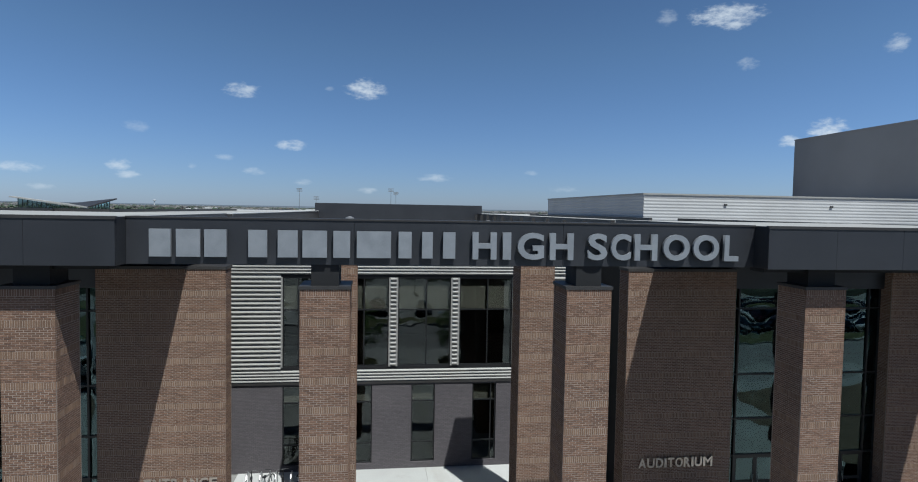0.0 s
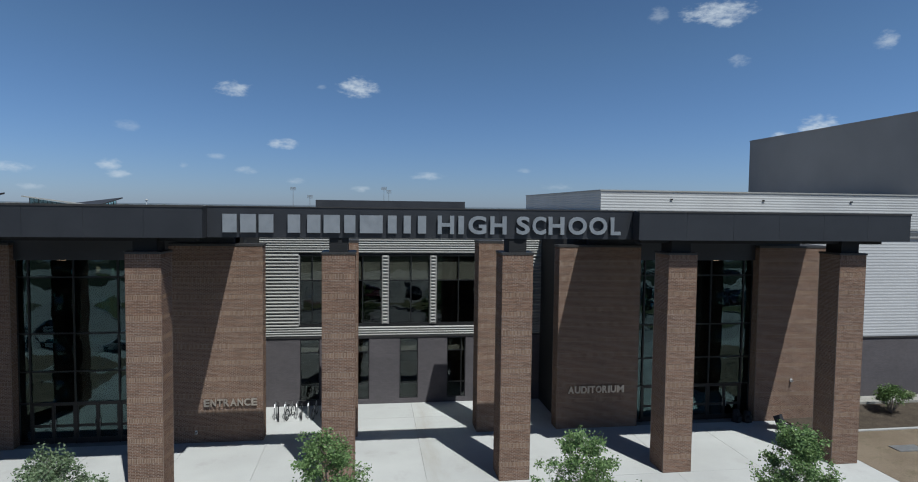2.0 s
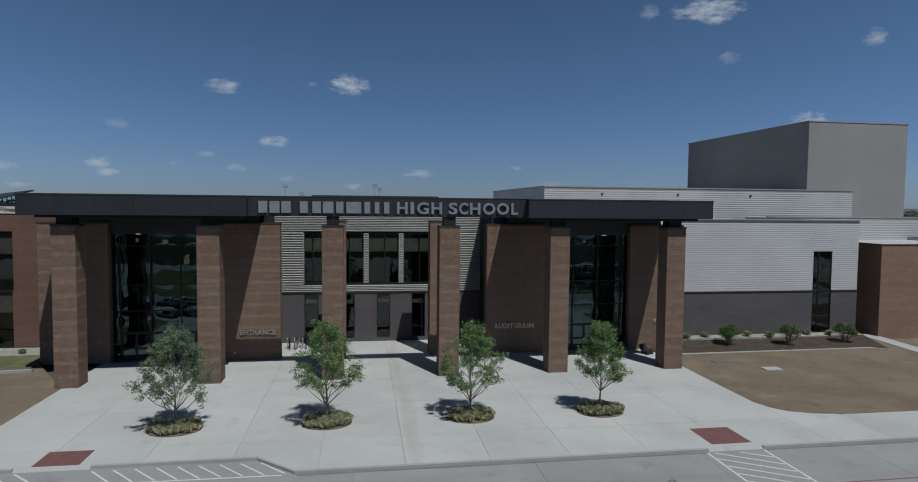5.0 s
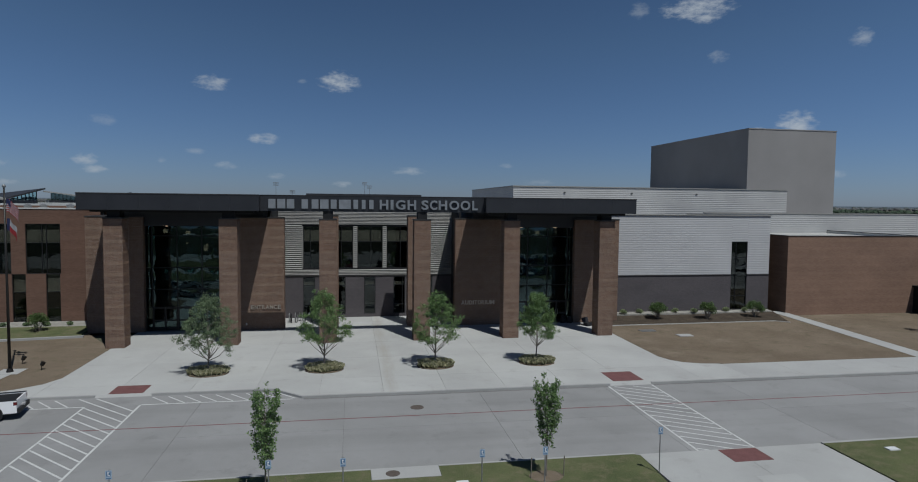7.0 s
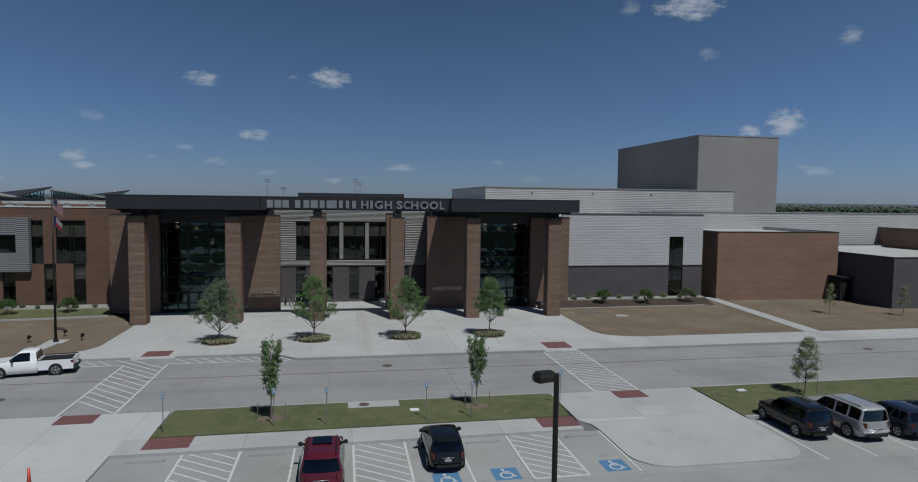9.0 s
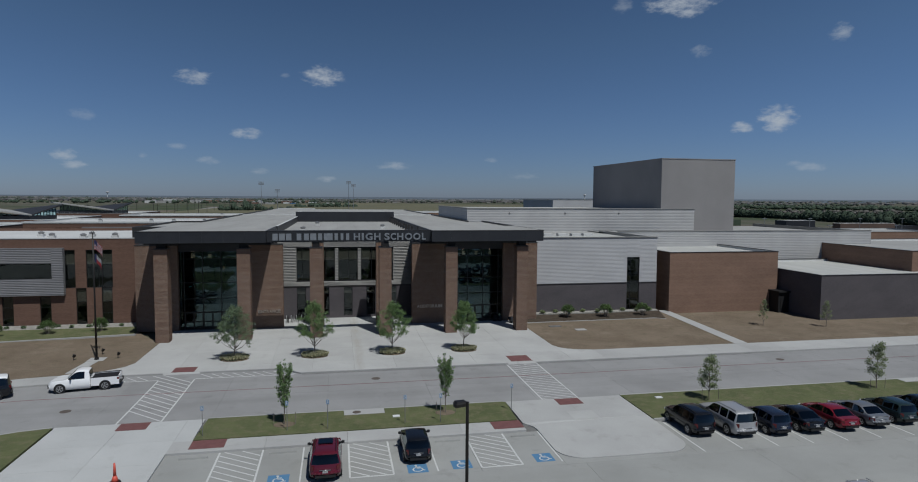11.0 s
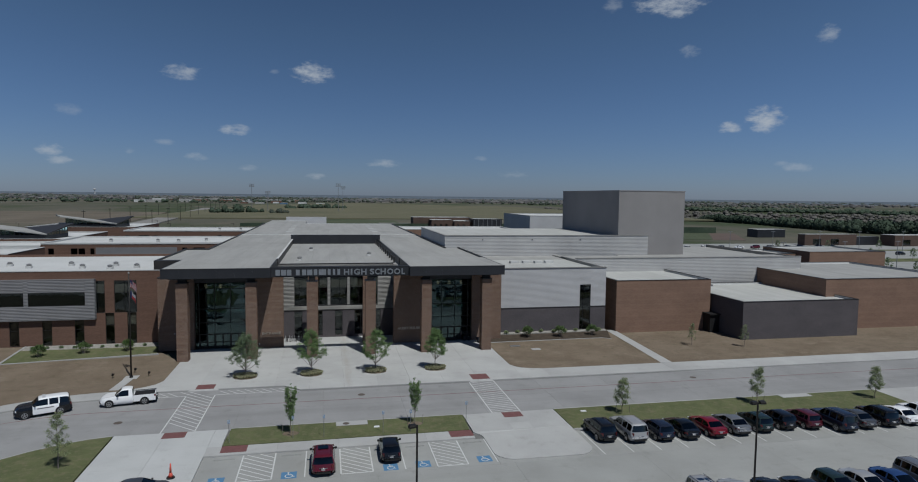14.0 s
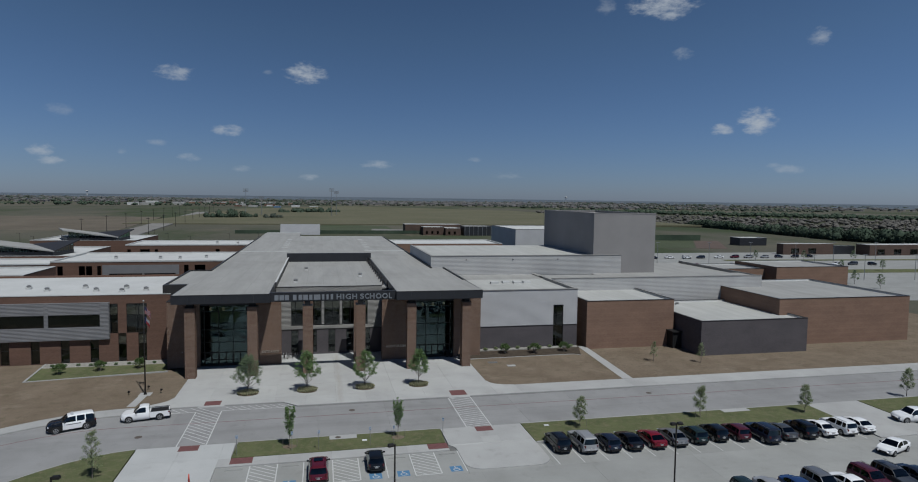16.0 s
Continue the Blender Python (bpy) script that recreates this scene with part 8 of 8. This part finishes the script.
woods("small group of dull trees by the road", [(-64, 690), (-44, 692)], 8, 1.8, 3.2, 5.8, 11, "far_leaf_hazed", 60)
woods("dark trees behind the roadside stores", [(-60, 900), (30, 930)], 14, 2.2, 4.0, 6.0, 12, "far_leaf", 40)
# Distance haze is painted in as the blue of this far ground.
M["hazed_hills"] = turf("far_hazed_plain", ((0.080, 0.099, 0.124), (0.112, 0.130, 0.154), (0.058, 0.076, 0.090)), 0.0035, 0.50)
hills = Shape()
for i in range(240):
    a = 2 * math.pi * i / 240
    ca, sa = math.cos(a), math.sin(a)
    top = 22.5 + 1.6 * noise.noise(Vector((2.2 * ca, 2.2 * sa, 5))) + 1.0 * noise.noise(Vector((11 * ca, 11 * sa, 9)))
    near = 2850 + 260 * noise.noise(Vector((4 * ca, 4 * sa, 1)))
    for r, lift in ((near, -2), (near + 120, 2.0), (3500, 2.5)):
        hills.v.append((r * ca, 20 + r * sa, terrain(r * ca, 20 + r * sa) + lift))
    for r, zz in ((4450, top), (4600, -6)):
        hills.v.append((r * ca, 20 + r * sa, zz))
for i in range(240):
    k, q = 5 * i, 5 * ((i + 1) % 240)
    hills.f += [(k + e, q + e, q + e + 1, k + e + 1) for e in range(4)]
solid("backdrop", hills, "hazed_hills", "low hills along the horizon with the blue of haze in their colour", "hills", "structure", smooth=True)

M["meadow"] = turf("dry_meadow", ((0.098, 0.096, 0.062), (0.124, 0.117, 0.080), (0.080, 0.085, 0.054)), 0.012, 0.55)
solid("sports_field", Shape().prism([(180, 262), (222, 258), (262, 322), (215, 325)], -0.19, -0.05), "turf_field", "green sports field behind the school", "sports field", "structure")
solid("sports_field", Shape().box(-32, 62, 400, 520, -0.19, 0.2), "turf_field", "fenced green practice field behind the school", "sports field", "structure")
solid("running_track", Shape().prism([(222.2, 257), (240, 252), (279, 317), (262.2, 321)], -0.19, -0.06), "track", "red running track beside the sports field", "running track", "structure")
ring_road = Shape()
ring_road.prism([(-134, 300), (-114, 300), (-160, 900), (-176, 900)], -0.3, [0.1, 0.1, 2.6, 2.6])
ring_road.prism([(-330, 262), (-330, 252), (30, 330), (28, 340)], -0.3, 0.08)
solid("far_road", ring_road, "far_road", "pale concrete road across the fields", "road", "structure")
solid("bare_field", Shape().prism([(-520, 440), (-150, 440), (-178, 700), (-520, 720)], -0.3, [0.05, 0.05, 1.6, 1.6]), "dirt", "bare brown building land beyond the road", "field", "structure")
solid("far_parking", Shape().prism([(136, 74), (330, 56), (330, 226), (105, 226)], -0.19, 0.0), "lot", "pale concrete student parking behind the wings", "parking lot", "structure")
solid("dry_meadow", Shape().prism([(-175, 540), (420, 545), (370, 1120), (60, 1400), (-130, 1100)], -0.3, [1.2, 1.2, 4.4, 5.4, 4.2]), "meadow", "dry yellow meadow behind the sports field", "meadow", "structure")

# field house, stands and far school sheds
M["brick_umber"] = brick_wall("umber_brick_wall", (0.070, 0.047, 0.038), (0.088, 0.060, 0.048), (0.085, 0.062, 0.05))
for x0, x1, y0, y1 in ((245, 277, 212, 217), (292, 345, 203, 212)):
    holes = [(x0 + 5 + 11 * k, x0 + 10 + 11 * k, 0.4, 3.4) for k in range(int((x1 - x0) / 12))]
    shed = block("field_house", "low umber brick field house with white roof", x0, x1, y0, y1, 5.9, "brick_umber", "roof_white", coping="roof_white", front_holes=holes)
    for a, b, c, d in holes:
        window(shed, a - (x0 + x1) / 2, b - (x0 + x1) / 2, c, d, 0.02, [(a + b - x0 - x1) / 2])
    # Unseen dark wall added behind the field house windows.
    part("blackout_wall", Shape().box((x0 - x1) / 2 + 0.4, (x1 - x0) / 2 - 0.4, 3, 3.2, 0, 4.4), "inside", shed)
for x0, x1, y0, y1, z, lab in ((64, 108, 398, 412, 7.5, "low brown brick field house with white roof edge"), (76, 92, 386, 398, 6.0, "brown brick end bay of the field house"), (92.3, 104, 381, 397.8, 5.4, "small brown brick concession stand")):
    block("field_house", lab, x0, x1, y0, y1, z, "brick_umber", "roof_white", coping="roof_white", front_holes=[(x0 + 2 + 4.2 * q, x0 + 3.6 + 4.2 * q, 0.6, 2.9) for q in range(int((x1 - x0 - 3) / 4.2))])
dug = block("field_house", "dark blue-black glazed field pavilion", 106, 128, 379, 393, 7.0, "metal_dark", "roof_white", coping="metal_dark")
for q in range(7):
    part("post", Shape().box(-10.5 + 3.4 * q, -10.2 + 3.4 * q, -0.35, -0.05, 0, 6.6), "steel", dug)
solid("paved_yard", Shape().prism([(40, 420), (100, 414), (118, 440), (44, 470)], -0.19, 0.24), "far_road", "pale paved yard beside the field house", "paving", "structure")
block("field_house", "dark glazed field shed", 266, 286, 276, 286, 5, "metal_dark", "roof_white", coping="roof_white")
for x0, x1, y0, h, mat in ((-150, -132, 1330, 3, "roof"), (-96, -82, 1300, 2.5, "sign_blue"), (-62, -44, 1360, 4, "roof_white"), (-185, -172, 1380, 3, "brick_far"), (-22, -4, 1290, 3, "roof_white"), (-120, -108, 1420, 3, "roof_white")):
    block("roadside_store", "distant flat-roofed roadside store", x0, x1, y0, y0 + 25, h + 3, mat, "roof_white", coping="roof_white")
block("field_house", "dark recessed link between the field houses", 277.2, 291.8, 212.6, 216, 4.6, "metal_dark", "roof_white", coping="metal_dark")
rs = random.Random(909)
for i in range(26):
    x0, y0, w, h = rs.uniform(-450, -40), rs.uniform(1450, 1900), rs.uniform(10, 34), rs.uniform(3, 6)
    block("roadside_store", "distant flat-roofed roadside store", x0, x0 + w, y0, y0 + 14, terrain(x0, y0) + h + 1, rs.choice(("roof_white", "brick_tan", "brick_far", "roof", "walk")), "roof_white", coping="roof_white")
for i in range(9):
    for side in (-1, 1):
        y = 350 + 62 * i + 25 * (side > 0)
        x = -124 - 0.073 * (y - 300) + 17 * side
        p = thing("utility_pole", "dark wooden utility pole beside the far road", "utility pole", (x, y, terrain(x, y)), group="utility poles")
        part("pole", Shape().tube((0, 0, -0.5), (0, 0, 12.5), 0.2, 0.13, 7), "pole", p)
        part("crossarm", Shape().box(-1.2, 1.2, -0.08, 0.08, 11.6, 11.8), "pole", p)
for i in range(16):
    a = random.Random(700 + i)
    x, y = 150 + 23 * (i % 8) + a.uniform(-2, 2), 112 + 62 * (i // 8) + a.uniform(-2, 2)
    p = thing("parking_lamp", "pale galvanised lamp post in the far student lot", "lamp post", (x, y, 0.0), group="far lot lamps")
    part("pole", Shape().tube((0, 0, -0.3), (0, 0, 9.5), 0.11, 0.08, 7), "steel", p)
    part("lamp_head", Shape().box(-0.9, 0.9, -0.2, 0.2, 9.4, 9.6), "steel", p)
lot_strips = Shape().prism([(168, 136), (330, 127), (330, 138), (166, 147)], -0.19, 0.12).prism([(190, 183), (330, 176), (330, 181), (190, 188)], -0.19, 0.12)
solid("lawn", lot_strips, "lawn", "green grass strips across the far student lot", "lawn", "structure")
solid("screen_fence", Shape().prism([(198, 326), (268, 322), (268, 322.2), (198, 326.2)], -0.2, 4.0), "far_leaf", "dark green screen along the sports field", "fence", kind="stuff")
stand = thing("bleachers", "grey metal bleachers beside the practice field", "bleachers", (-14, 385, 0))
for i in range(8):
    part("seat_tier", Shape().box(-14, 14, i * 0.9, i * 0.9 + 0.8, 0, 1.2 + i * 0.9), "silver_wall", stand)
fence = Shape()
for i in range(70):
    fence.tube((-60 + i * 3.2, 396, -0.2), (-60 + i * 3.2, 396, 2.8), 0.06, n=5)
fence.box(-60, 164, 395.97, 396.03, 0.3, 2.8)
solid("field_fence", fence, "far_leaf", "dark green screened fence round the practice field", "fence", kind="stuff")


def flood(x, y, h):
    p = thing("floodlight_mast", "tall sports floodlight mast with lamp rows", "floodlight mast", (x, y, terrain(x, y)), group="floodlight masts")
    part("mast", Shape().tube((0, 0, 0), (0, 0, h), 0.4, 0.18, 8), "steel", p)
    for k in range(3):
        part("lamp_row", Shape().box(-3.2, 3.2, -0.25, 0.25, h - 0.4 - k * 1.5, h + 0.25 - k * 1.5), "steel", p)


for x, y, h in ((-92, 755, 35), (-74, 770, 26), (15, 760, 37), (22, 800, 34)):
    flood(x, y, h)
for tx, ty, up in ((1300, 3100, 20), (-1190, 3540, 18)):
    tower = thing("water_tower", "pale water tower far on the plain", "water tower", (tx, ty, terrain(tx, ty)), group="water towers")
    part("leg", Shape().tube((0, 0, -5), (0, 0, up + 6), 2.4, 1.8, 12), "roof_white", tower)
    rings = []
    for k in range(9):
        a = math.pi * k / 8
        rings.append([(max(0.3, 7.5 * math.sin(a)) * math.cos(b), max(0.3, 7.5 * math.sin(a)) * math.sin(b), up + 9 - 4.5 * math.cos(a)) for b in [2 * math.pi * i / 16 for i in range(16)]])
    part("tank", Shape().loft(rings), "silver_top", tower, smooth=True)

for i in range(26):
    a = random.Random(300 + i)
    form = a.choice(("sedan", "suv", "crossover"))
    coat = a.choice((WHITE, BLACK, GREY, SILVER, RED, NAVY))
    car(form, coat, "car parked in the far student lot", 140 + (i % 13) * 9 + a.uniform(-1, 1), 160 + (i // 13) * 36 + a.uniform(-1, 1), a.choice((0, 180)), z=0.0, group="cars in the far lot")
for i in range(22):
    a = random.Random(400 + i)
    x, y = -150 + i * 13 + a.uniform(-3, 3), 190 + a.uniform(-30, 40)
    if x < -30:
        p = thing("street_lamp", "thin street lamp along the far road", "street lamp", (x, y + 60, 0), group="far street lamps")
        part("mast", Shape().tube((0, 0, -0.3), (0, 0, 9), 0.1, 0.07, 6), "pole", p)
        part("arm", Shape().box(-1.4, 0, -0.05, 0.05, 8.9, 9.0), "pole", p)
for i, (x, y) in enumerate(((184, 104.3), (182, 92), (176, 141), (194, 140), (212, 139), (231, 137.5), (250, 136), (272, 134.5), (206, 184), (232, 182.5), (260, 181.5))):
    shade_tree("young parking lot tree behind the wings", x, y, 0.0, 5.0, 1.2, 0.3, 16, 900, "leaf_grey", 500 + i, group="far lot trees", size=0.22)
